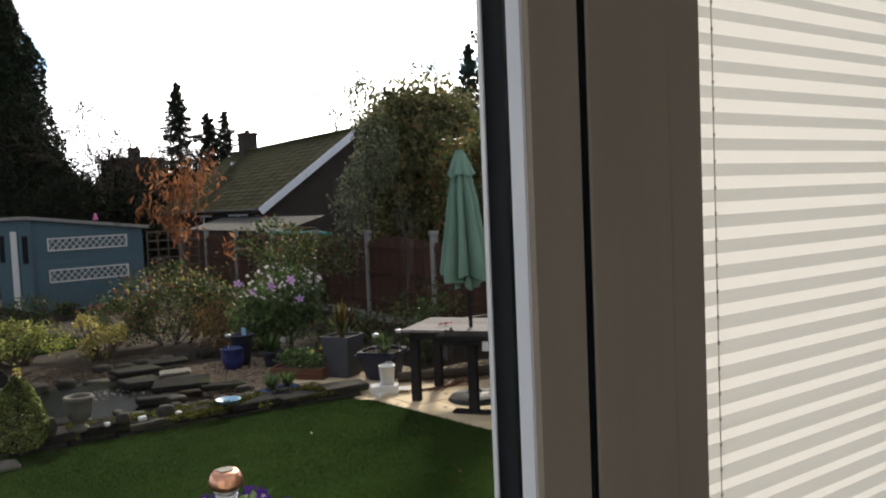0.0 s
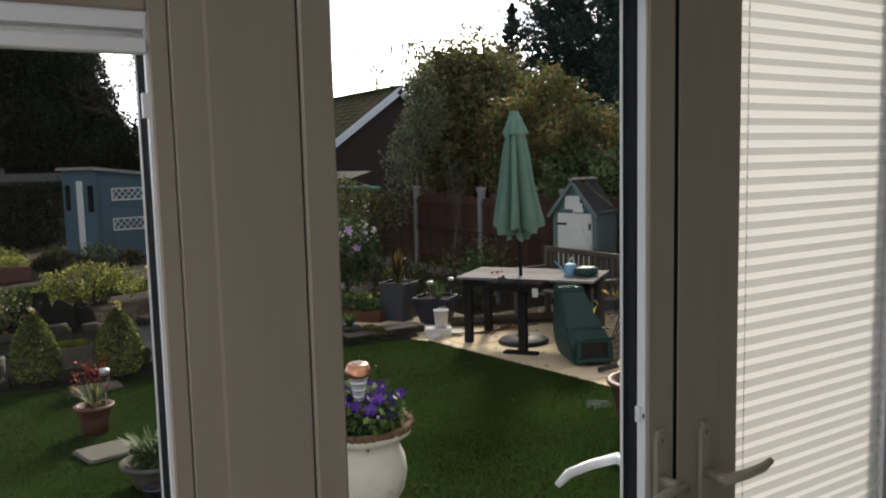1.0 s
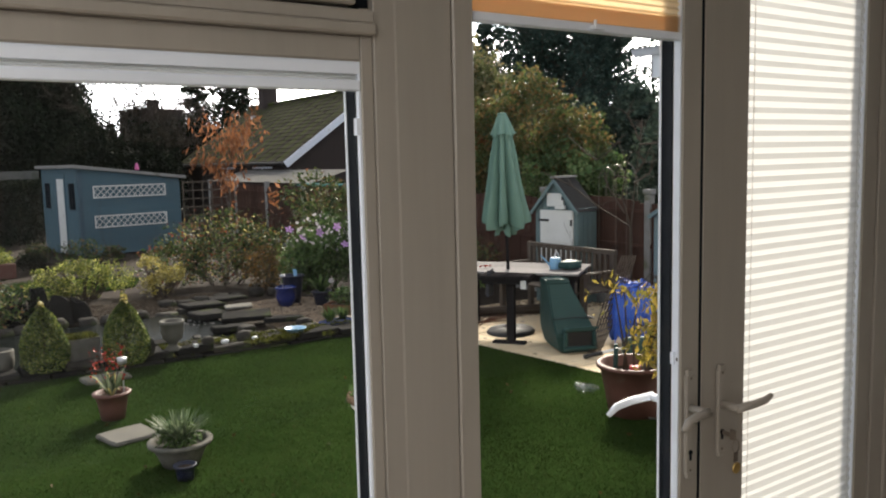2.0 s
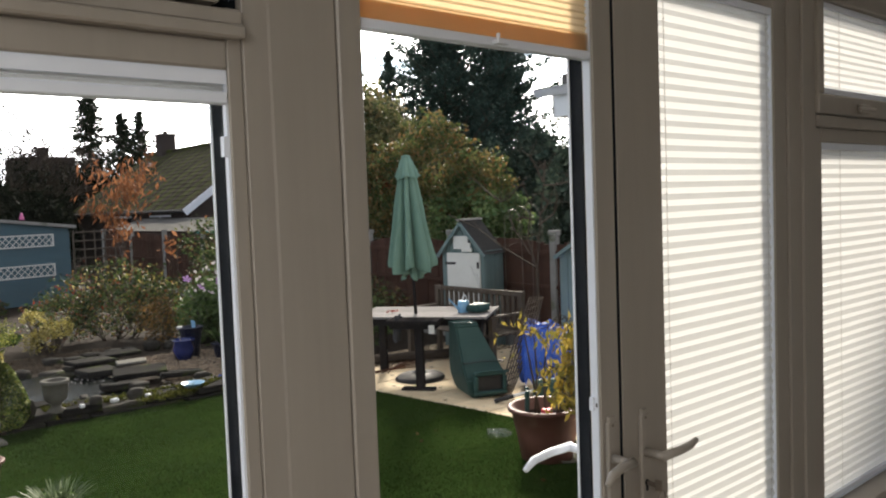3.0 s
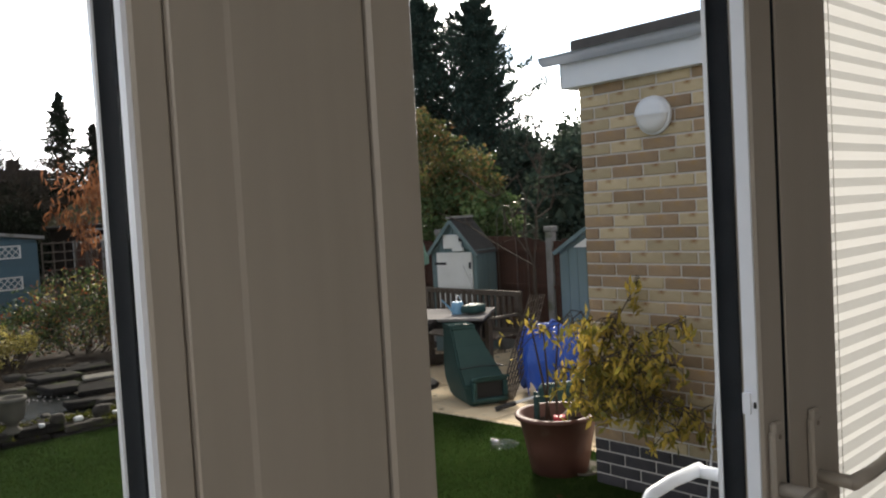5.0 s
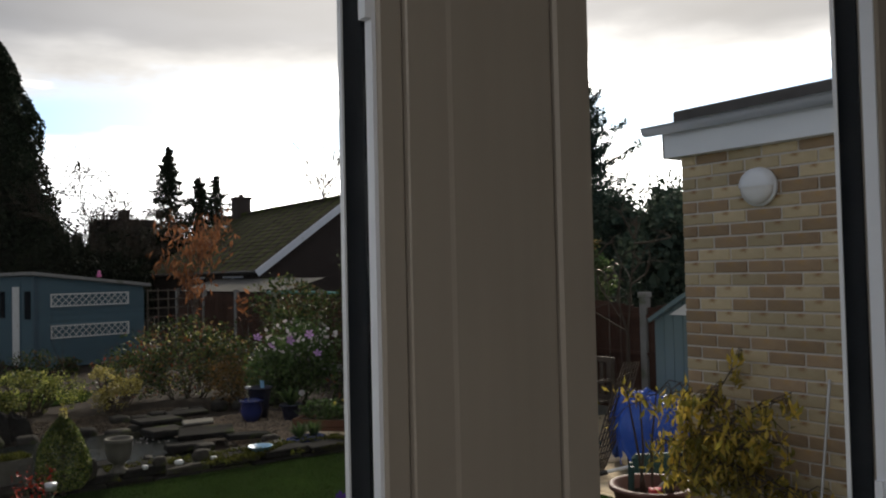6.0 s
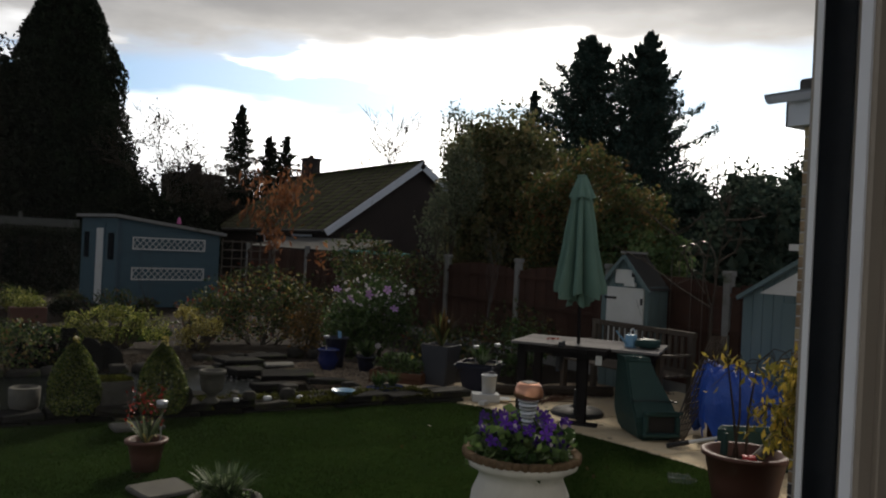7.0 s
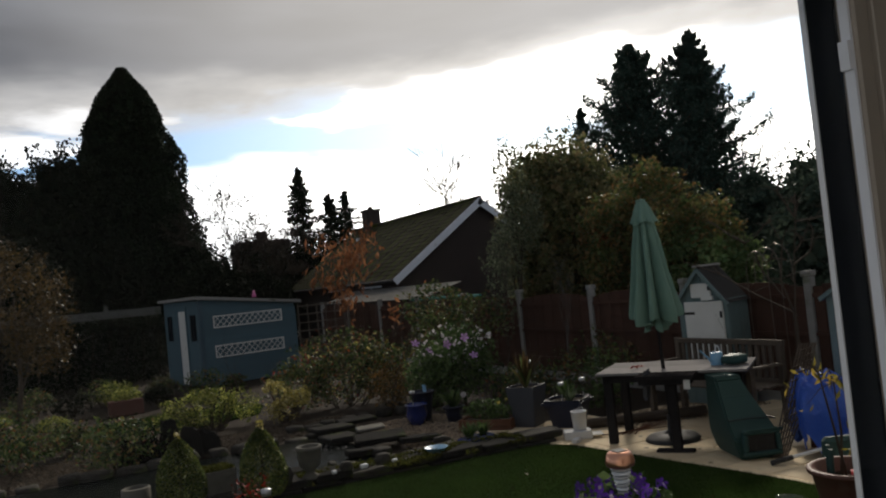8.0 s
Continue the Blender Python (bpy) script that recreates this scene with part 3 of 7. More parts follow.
def pleated_blind(x0, x1, ztop, zbot, zwin, cords, label, mat=BLIND, pitch=0.0278, stack=0.0):
    b = thing("pleated_blind", ((x0 + x1) / 2, 0.8125, ztop), 0, label, "blind", "pleated blinds in the glazed wall")
    h = (x1 - x0) / 2
    part("head_rail", boxes((-h, -0.011, -0.016, h, 0.009, 0.0)), RAIL, b)
    zb = zbot - ztop
    part("bottom_rail", boxes((-h, -0.013, zb, h, 0.009, zb + 0.017), bevel=0.002), RAIL, b)
    pleats(-h, h, zb + 0.017 + stack, -0.016, pitch, -0.001, 0.0025, mat, "cloth", b)
    if stack:
        pleats(-h, h, zb + 0.017, zb + 0.017 + stack, 0.0045, -0.001, 0.0075, mat, "folded_cloth", b)
    for cx in cords:
        part("cord", tubes(([(cx - (x0 + x1) / 2, -0.0085, zb + 0.01), (cx - (x0 + x1) / 2, -0.0085, -0.01)], 0.0007), seg=4), CORD, b)
        verts, faces = [], []
        n = int((ztop - zbot) / pitch)
        for k in range(n):
            z = zb + 0.03 + k * pitch
            o = len(verts)
            px = cx - (x0 + x1) / 2
            verts += [(px - 0.0018, -0.0088, z), (px + 0.0018, -0.0088, z), (px + 0.0018, -0.0088, z + 0.0042), (px - 0.0018, -0.0088, z + 0.0042)]
            faces.append((o, o + 1, o + 2, o + 3))
        if n > 4:
            raw("cord_holes", verts, faces, KEYM, b)["kind"] = "stuff"
    return b


pleated_blind(1.066, 1.583, 2.437, 0.57, 2.44, (1.09, 1.555), "cream pleated blind let down over the glazed door")
pleated_blind(1.872, 2.766, 2.091, 1.03, 2.09, (2.0, 2.6), "cream pleated blind let down over the window")
pleated_blind(1.862, 2.766, 2.497, 2.236, 2.5, (2.0, 2.6), "small cream pleated blind over the opening light", pitch=0.020)
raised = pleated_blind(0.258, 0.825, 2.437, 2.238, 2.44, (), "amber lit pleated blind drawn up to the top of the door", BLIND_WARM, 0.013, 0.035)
part("pull_grip", boxes((0.005, -0.028, -0.196, 0.035, -0.012, -0.188), (0.005, -0.028, -0.188, 0.011, -0.022, -0.178), bevel=0.001), RAIL, raised)
pleated_blind(-0.936, 0.0285, 2.151, 2.108, 2.15, (), "pleated blind gathered up at the top of the window", BLIND, 0.0045)
pleated_blind(-0.876, -0.034, 2.537, 2.31, 2.54, (-0.7, -0.2), "small cream pleated blind over the opening light", pitch=0.020)

# ---- garden ground ----
structure("ground", boxes((-160, -60, -0.30, 160, 260, -0.03)), SOIL, "bare dark earth of the garden beds and beyond", "ground")
LAWN_EDGE = [(-7, 1.0), (3.9, 1.0), (3.95, 2.6), (4.05, 3.2), (4.40, 3.65), (4.62, 4.3), (4.66, 4.8), (4.60, 5.5), (4.53, 6.0), (4.44, 6.8), (4.36, 7.4), (4.18, 7.66), (3.6, 7.74), (2.6, 7.80), (1.4, 7.84), (0.2, 7.92), (-1.0, 8.05), (-7, 8.3)]
structure("lawn", prism(LAWN_EDGE, -0.05, 0.008), LAWN, "short damp green lawn with fallen leaves", "lawn")
structure("lawn_strip", prism([(-4, 13.5), (-0.6, 13.35), (0.6, 13.6), (1.7, 13.4), (2.7, 13.75), (3.0, 14.6), (2.6, 15.3), (1.3, 15.5), (0.1, 15.2), (-1.2, 15.45), (-4, 15.3)], -0.05, 0.0), LAWN, "narrow strip of grass behind the pond", "lawn")


def inside(poly, x, y):
    hit = False
    for (xa, ya), (xb, yb) in zip(poly, poly[1:] + poly[:1]):
        if (ya > y) != (yb > y) and x < (xb - xa) * (y - ya) / (yb - ya) + xa:
            hit = not hit
    return hit


def blades(name, poly, n, x0, x1, y0, y1, h, seed, label):
    rng = np.random.default_rng(seed)
    xs, ys = rng.uniform(x0, x1, n), rng.uniform(y0, y1, n)
    keep = [k for k in range(n) if inside(poly, xs[k], ys[k])]
    xs, ys = xs[keep], ys[keep]
    m = len(xs)
    ang, lean, hh = rng.uniform(0, 6.283, m), rng.normal(0, 0.018, (m, 2)), h * rng.uniform(0.5, 1.25, m)
    w = 0.0026
    v = np.zeros((m, 3, 3))
    v[:, 0] = np.c_[xs - w * np.cos(ang), ys - w * np.sin(ang), np.full(m, 0.004)]
    v[:, 1] = np.c_[xs + w * np.cos(ang), ys + w * np.sin(ang), np.full(m, 0.004)]
    v[:, 2] = np.c_[xs + lean[:, 0], ys + lean[:, 1], hh]
    return tagged(raw(name, v.reshape(-1, 3).tolist(), [(3 * k, 3 * k + 1, 3 * k + 2) for k in range(m)], GRASS), label, "grass", kind="stuff")


blades("grass", LAWN_EDGE, 420000, -2.4, 4.7, 1.1, 8.1, 0.026, 3, "short green grass blades of the damp lawn")
blades("grass", [(-4, 13.5), (-0.6, 13.35), (0.6, 13.6), (1.7, 13.4), (2.7, 13.75), (3.0, 14.6), (2.6, 15.3), (1.3, 15.5), (0.1, 15.2), (-1.2, 15.45), (-4, 15.3)], 30000, -4, 3, 13.3, 15.6, 0.06, 5, "rough grass of the strip behind the pond")
PATIO = [(4.0, 3.3), (7.3, 3.3), (7.3, 8.2), (5.6, 8.2), (4.95, 8.9), (4.35, 9.05), (4.1, 7.9), (4.15, 7.5), (4.3, 6.2)]
structure("patio", prism(PATIO, -0.05, -0.008), JOINT, "buff slab patio beside the lawn", "patio")

# ---- brick extension ----
WX = 3.97
ext = thing("house_extension", (WX, 0, 0), 0, "yellow stock brick extension with white fascia and flat roof", "building", kind="structure")
part("mortar_wall", boxes((0.008, 0.95, 0.0, 3.4, 3.485, 2.56)), MORTAR, ext)
part("fascia", boxes((-0.075, 0.95, 2.535, -0.055, 3.57, 2.70), (-0.075, 3.55, 2.535, 3.4, 3.57, 2.70), bevel=0.003), UPVC, ext, "white plastic fascia board")
part("soffit", boxes((-0.055, 0.95, 2.535, 0.06, 3.55, 2.55), (0.06, 3.45, 2.535, 3.4, 3.55, 2.55)), UPVC, ext)
gut = []
for k in range(9):
    a = math.pi * k / 8
    gut.append((-0.13 + 0.052 * math.cos(a), 2.735 - 0.055 * math.sin(a)))
bm = bmesh.new()
rows = [[bm.verts.new((x, y, z)) for x, z in gut] for y in (0.95, 3.655)]
for k in range(8):
    bm.faces.new((rows[0][k], rows[0][k + 1], rows[1][k + 1], rows[1][k]))
bm.faces.new(rows[1])
bmesh.ops.solidify(bm, geom=bm.faces[:], thickness=0.003)
part("gutter", bm, UPVC, ext, "white half-round gutter", True)
part("roof_edge", boxes((-0.10, 0.95, 2.70, 3.4, 3.56, 2.735), (-0.055, 0.95, 2.735, 3.4, 3.50, 2.83), bevel=0.01), FELT_DK, ext, "dark felt flat roof edge")
lampb = thing("bulkhead_lamp", (WX - 0.008, 2.935, 2.297), 0, "round white plastic bulkhead lamp with half hood on brick wall", "lamp")
for nm, prof, mt in (("base", [(0.0, 0.0), (0.112, 0.0), (0.114, 0.02), (0.108, 0.03)], UPVC), ("diffuser", [(0.104, 0.03), (0.098, 0.052), (0.07, 0.068), (0.03, 0.075), (0.0, 0.076)], WHITEPL)):
    bm = bmesh.new()
    lathe(bm, prof, 32)
    o = part(nm, bm, mt, lampb, "", True)
    o.matrix_basis = pose(0, 0, 0, 0, -90, 0)
bm = bmesh.new()
prof = [(0.110, 0.028), (0.106, 0.056), (0.078, 0.076), (0.036, 0.083), (0.002, 0.084)]
n = 16
rings = [[bm.verts.new((r * math.cos(math.pi * k / n), r * math.sin(math.pi * k / n), z)) for k in range(n + 1)] for r, z in prof]
for a, b in zip(rings, rings[1:]):
    for k in range(n):
        bm.faces.new((a[k], a[k + 1], b[k + 1], b[k]))
hood = part("hood", bm, UPVC, lampb, "white half hood", True)
hood.matrix_basis = Matrix(((0, 0, -1, 0), (-1, 0, 0, 0), (0, 1, 0, 0), (0, 0, 0, 1)))

# ---- fence along the garden ----
FX = 7.42
fence = thing("fence", (FX, 0, 0), 0, "dark brown panel fence with grey concrete posts and curved tops", "fence", kind="structure")
POSTS = [4.6, 6.66, 8.65, 10.71, 12.80, 14.9, 17.1, 19.3, 21.5, 23.7]
for y in POSTS:
    bm = boxes((-0.05, y - 0.05, -0.1, 0.05, y + 0.05, 1.52), (-0.062, y - 0.062, 1.49, 0.062, y + 0.062, 1.56), bevel=0.008)
    part("concrete_post", bm, CONC, fence)
rngf = random.Random(5)
board_mesh = {}
for ya, yb in zip(POSTS, POSTS[1:]):
    ya, yb = ya + 0.05, yb - 0.05
    part("gravel_board", boxes((-0.02, ya, -0.1, 0.02, yb, 0.12)), CONC, fence)
    n = 15
    for k in range(n):
        y0, y1 = ya + (yb - ya) * k / n, ya + (yb - ya) * (k + 1) / n + 0.012
        u = (k + 0.5) / n * 2 - 1
        top = 1.33 + 0.12 * (1 - u * u) ** 0.5
        part("board", boxes((-0.012 + 0.008 * (k % 2), y0, 0.12, 0.004 + 0.008 * (k % 2), y1, top + rngf.uniform(-0.004, 0.004))), FENCEW, fence)
    for z in (0.32, 0.8, 1.25):
        part("rail", boxes((-0.045, ya, z, -0.014, yb, z + 0.045)), FENCEW, fence)

# ---- big shed ----
def shed_body(parent, w, d, zl, zr, mat, board=0.125):
    """Weatherboarded box, front along x at y 0, mono-pitch falling to +x."""
    bm = bmesh.new()
    n = int(zl / board)
    part("wall", boxes((0.012, 0.012, 0, w - 0.012, d, min(zl, zr))), mat, parent)
    for k in range(n + 1):
        z0 = k * board
        xr = w
        if z0 + board > zr:
            xr = max(0.05, min(w, w * (zl - z0) / (zl - zr)))
            xr2 = max(0.02, min(w, w * (zl - min(zl, z0 + board)) / (zl - zr)))
        else:
            xr2 = w
        z1 = min(z0 + board, zl)
        bm = bmesh.new()
        v = [bm.verts.new(p) for p in ((0, -0.010, z0), (xr, -0.010, z0), (xr2, 0.004, z1), (0, 0.004, z1), (0, 0.02, z0), (xr, 0.02, z0), (xr2, 0.02, z1), (0, 0.02, z1))]
        for f in ((0, 1, 2, 3), (4, 7, 6, 5), (0, 4, 5, 1), (3, 2, 6, 7), (0, 3, 7, 4), (1, 5, 6, 2)):
            bm.faces.new([v[i] for i in f])
        part("board", bm, mat, parent)
        bm = boxes((-0.010, 0, z0, 0.02, d, z1))
        part("board", bm, mat, parent)
    return n


shed = thing("garden_shed", (2.93, 19.2, 0.0), 11, "blue-grey painted timber shed with white lattice panels and white door", "shed")
shed_body(shed, 2.42, 2.2, 1.98, 1.70, SHEDP)
bm = bmesh.new()
v = [bm.verts.new(p) for p in ((-0.12, -0.12, 2.00), (2.54, -0.12, 1.69), (2.54, 2.3, 1.69), (-0.12, 2.3, 2.00), (-0.12, -0.12, 2.07), (2.54, -0.12, 1.76), (2.54, 2.3, 1.76), (-0.12, 2.3, 2.07))]
for f in ((3, 2, 1, 0), (4, 5, 6, 7), (0, 1, 5, 4), (1, 2, 6, 5), (2, 3, 7, 6), (3, 0, 4, 7)):
    bm.faces.new([v[i] for i in f])
part("roof", bm, FELT, shed, "pale felt roof edge")
dr = part("door", boxes((-0.03, 0.75, 0.08, -0.008, 1.40, 1.86), bevel=0.004), SHEDP, shed)
part("door_board", boxes((-0.04, 0.80, 0.03, -0.031, 1.20, 1.75), bevel=0.003), WHITEP, shed, "white door panel")
part("corner_board", boxes((-0.03, -0.03, 0, 0.06, -0.011, 1.97), (-0.03, -0.011, 0, -0.011, 0.06, 1.97)), SHEDT, shed)
part("side_window", boxes((-0.022, 0.22, 1.05, -0.012, 0.55, 1.65)), RUBBER, shed, "dark narrow window")
part("side_window", boxes((-0.022, 1.70, 1.05, -0.012, 2.0, 1.65)), RUBBER, shed, "dark narrow window")


def lattice(x0, x1, z0, z1, parent_shed):
    lt = thing("lattice_panel", (0, 0, 0), 0, "white wooden lattice trellis panel on the blue-grey shed", "trellis", "lattice panels")
    lt.matrix_world = parent_shed.matrix_world.copy()
    part("frame", boxes((x0, -0.035, z0, x1, -0.012, z0 + 0.028), (x0, -0.035, z1 - 0.028, x1, -0.012, z1), (x0, -0.035, z0 + 0.028, x0 + 0.028, -0.012, z1 - 0.028), (x1 - 0.028, -0.035, z0 + 0.028, x1, -0.012, z1 - 0.028)), WHITEP, lt)
    h = z1 - z0 - 0.05
    x = x0 - h
    k = 0
    while x < x1:
        for s in (0, 1):
            a, b = max(x, x0 + 0.02), min(x + h, x1 - 0.02)
            if b - a > 0.03:
                za, zb = (z0 + 0.025 + (a - x), z0 + 0.025 + (b - x)) if s == 0 else (z1 - 0.025 - (a - x), z1 - 0.025 - (b - x))
                part("slat", tubes(([(a, -0.022 - 0.008 * s, za), (b, -0.022 - 0.008 * s, zb)], 0.010), seg=4), WHITEP, lt)
        x += h * 0.62
        k += 1


lattice(0.30, 2.04, 1.30, 1.585, shed)
lattice(0.30, 2.04, 0.62, 0.905, shed)
orn = thing("pink_ornament", (4.25, 19.35, 1.92), 0, "small pink garden ornament on the shed roof", "ornament")
bm = bmesh.new()
lathe(bm, [(0.05, 0), (0.055, 0.05), (0.03, 0.09), (0.035, 0.12), (0.02, 0.15), (0.0, 0.17)], 12)
part("body", bm, PINK, orn, "", True)

trel = thing("square_trellis", (5.55, 20.2, 0), 8, "grey square wooden trellis beside the shed", "trellis")
for k in range(6):
    part("slat", boxes((k * 0.26 - 0.015, -0.012, -0.05, k * 0.26 + 0.015, 0.012, 1.62)), BENCHW, trel)
for k in range(7):
    part("slat", boxes((-0.015, -0.02, 0.3 + k * 0.21, 1.315, -0.012, 0.33 + k * 0.21)), BENCHW, trel)

# ---- tool store against the fence ----
def gable_store(name, x, y0, y1, d, eave, ridge, label, mat, door, trim, turn=0, o=0.07):
    """Front in the plane x, ridge running back along +x."""
    t = thing(name, (x, (y0 + y1) / 2, 0), turn, label, "shed")
    h = (y1 - y0) / 2
    n = max(5, int(2 * h / 0.11))
    for k in range(n):
        ya, yb = -h + 2 * h * k / n, -h + 2 * h * (k + 1) / n - 0.006
        za, zb = eave + (ridge - eave) * (1 - abs(ya) / h), eave + (ridge - eave) * (1 - abs(yb) / h)
        bm = bmesh.new()
        vs = [bm.verts.new(p) for p in ((0, ya, 0), (0, yb, 0), (0, yb, zb), (0, ya, za), (0.02, ya, 0), (0.02, yb, 0), (0.02, yb, zb), (0.02, ya, za))]
        for f in ((0, 3, 2, 1), (4, 5, 6, 7), (0, 1, 5, 4), (2, 3, 7, 6), (0, 4, 7, 3), (1, 2, 6, 5)):
            bm.faces.new([vs[i] for i in f])
        part("board", bm, mat, t)
    nb = max(3, int(d / 0.11))
    for k in range(nb):
        for s in (-1, 1):
            part("board", boxes((d * k / nb + 0.02, s * h - 0.01, 0, d * (k + 1) / nb + 0.014, s * h + 0.01, eave)), mat, t)
    part("inner_wall", boxes((0.022, -h + 0.012, 0, d, h - 0.012, eave - 0.01)), mat, t)
    for s in (-1, 1):
        bm = bmesh.new()
        dz = (ridge - eave) / h * o
        pts = [(-o, s * (h + o), eave - dz), (-o, 0, ridge + 0.012), (d + 0.03, 0, ridge + 0.012), (d + 0.03, s * (h + o), eave - dz)]
        vs = [bm.verts.new(p) for p in pts]
        f = bm.faces.new(vs)
        bmesh.ops.solidify(bm, geom=[f], thickness=-0.025)
        part("roof", bm, FELT_DK, t, "dark felt roof")
        vs = [(-o - 0.015, s * (h + o), eave - dz - 0.03), (-o - 0.015, 0, ridge - 0.02)]
        part("bargeboard", tubes((vs, 0.028), seg=4), trim, t)
    part("ridge_cap", boxes((-0.09, -0.03, ridge + 0.012, d + 0.03, 0.03, ridge + 0.04)), FELT, t)
    return t


store = gable_store("tool_store", 6.80, 7.40, 8.08, 0.44, 1.31, 1.70, "small sage green tool store with a white door", GREENP, None, GREENP, 13, 0.04)
d0 = part("door", boxes((-0.03, -0.285, 0.35, -0.004, 0.245, 1.285), bevel=0.004), WHITEP, store, "white painted door")
for z in (0.55, 1.13):
    part("hinge", boxes((-0.038, 0.10, z, -0.031, 0.27, z + 0.03)), BLACKP, d0)
part("handle", boxes((-0.04, -0.275, 1.08, -0.031, -0.245, 1.16)), BLACKP, d0)
part("gable_panel", boxes((-0.03, -0.14, 1.335, -0.004, 0.13, 1.51), bevel=0.003), WHITEP, store, "white gable hatch")
part("hatch_flap", boxes((-0.06, -0.18, 1.30, -0.032, -0.02, 1.35)), WHITEP, store)
part("hinge", boxes((-0.036, -0.16, 1.42, -0.03, -0.11, 1.47)), BLACKP, store)

shed2 = gable_store("green_shed", 6.30, 3.9, 5.62, 1.0, 1.36, 1.86, "sage green garden shed with pale gable", GREENP, None, GREENP, 0, 0.03)
bm = bmesh.new()
vs = [bm.verts.new(p) for p in ((-0.018, -0.66, 1.375), (-0.018, 0.66, 1.375), (-0.018, 0.0, 1.74))]
wb_ = [bm.verts.new(v.co + Vector((0.014, 0, 0))) for v in vs]
bm.faces.new(vs[::-1])
bm.faces.new(wb_)
for i, j in ((0, 1), (1, 2), (2, 0)):
    bm.faces.new((vs[i], vs[j], wb_[j], wb_[i]))
part("gable_board", bm, WHITEP, shed2, "pale gable board")
part("door", boxes((-0.022, -0.40, 0.1, -0.003, 0.40, 1.3), bevel=0.004), GREENP, shed2)
part("label_plate", boxes((-0.20, 0.10, 1.80, -0.08, 0.24, 1.86)), PAPER, shed2)

# ---- table, parasol and things round them ----
def table(name, x, y, turn, lx, ly, z, label, plank_axis, top_mat, leg=0.075, inset=0.03):
    t = thing(name, (x, y, 0), turn, label, "table")
    hx, hy = lx / 2, ly / 2
    n = 8 if plank_axis == "x" else 6
    for k in range(n):
        if plank_axis == "x":
            a = -hy + 2 * hy * k / n
            part("plank", boxes((-hx, a, z - 0.026, hx, a + 2 * hy / n - 0.006, z), bevel=0.003), top_mat, t)
        else:
            a = -hx + 2 * hx * k / n
            part("plank", boxes((a, -hy, z - 0.026, a + 2 * hx / n - 0.006, hy, z), bevel=0.003), top_mat, t)
    i = inset
    part("apron", boxes((-hx + i, -hy + i, z - 0.105, hx - i, -hy + i + 0.03, z - 0.027), (-hx + i, hy - i - 0.03, z - 0.105, hx - i, hy - i, z - 0.027), (-hx + i, -hy + i + 0.03, z - 0.105, -hx + i + 0.03, hy - i - 0.03, z - 0.027), (hx - i - 0.03, -hy + i + 0.03, z - 0.105, hx - i, hy - i - 0.03, z - 0.027)), DARKWOOD, t)
    for sx in (-1, 1):
        for sy in (-1, 1):
            cx, cy = sx * (hx - i - leg / 2), sy * (hy - i - leg / 2)
            part("leg", boxes((cx - leg / 2, cy - leg / 2, 0, cx + leg / 2, cy + leg / 2, z - 0.027), bevel=0.006), DARKWOOD, t)
    return t


table("garden_table", 5.33, 6.75, -54.4, 1.5, 0.86, 0.74, "dark garden table with a weathered grey slatted top", "x", WEATHERED, 0.085, 0.06)
st = thing("side_table", (4.79, 6.325, 0), -54.4, "dark stained narrow side table on one square post", "table")
for k in range(6):
    part("plank", boxes((-0.28 + k * 0.0935, -0.15, 0.715, -0.19 + k * 0.0935, 0.15, 0.755), bevel=0.004), DARKWOOD, st)
part("apron", boxes((-0.25, -0.12, 0.665, 0.25, 0.12, 0.714), bevel=0.004), DARKWOOD, st)
part("post", boxes((0.0, -0.04, 0.03, 0.085, 0.045, 0.664), bevel=0.006), DARKWOOD, st)
part("foot", boxes((-0.16, -0.05, 0.0, 0.20, 0.055, 0.03), bevel=0.006), DARKWOOD, st)

um = thing("parasol", (5.155, 6.72, 0), 0, "closed faded green parasol standing in its base", "parasol")
um.matrix_world = pose(5.155, 6.72, 0, 0, -2.0, 0)
bm = bmesh.new()
lathe(bm, [(0.27, 0), (0.28, 0.02), (0.25, 0.05), (0.10, 0.075), (0.045, 0.10), (0.03, 0.26), (0.026, 0.26)], 28)
part("base", bm, BLACKP, um, "black round parasol base", True)
part("pole", tubes(([(0, 0, 0.08), (0, 0, 2.46)], 0.019), seg=10), DARKWOOD, um)


def folded(profile, folds, depth, seg=120, ragged=0.0, seed=1):
    bm = bmesh.new()
    rng = random.Random(seed)
    ph = [rng.uniform(-0.25, 0.25) for _ in range(folds)]
    rings = []
    for i, (r, z) in enumerate(profile):
        ring = []
        for k in range(seg):
            a = 2 * math.pi * k / seg
            c = 2.4 * abs(math.cos((folds * a + 0.6 * math.sin(2 * a)) / 2)) - 1.5 + ph[int(k * folds / seg) % folds] * 0.4
            amp = depth * min(1.0, i / 3)
            rr = r * (1 + amp * c + 0.06 * math.sin(3 * a + z * 4))
            zz = z - (ragged * (0.5 + 0.5 * math.sin(folds * a * 0.5 + 1)) if i == len(profile) - 1 else 0)
            ring.append(bm.verts.new((rr * math.cos(a), rr * math.sin(a), zz)))
        rings.append(ring)
    for a, b in zip(rings, rings[1:]):
        for k in range(seg):
            bm.faces.new((a[k], b[k], b[(k + 1) % seg], a[(k + 1) % seg]))
    return bm


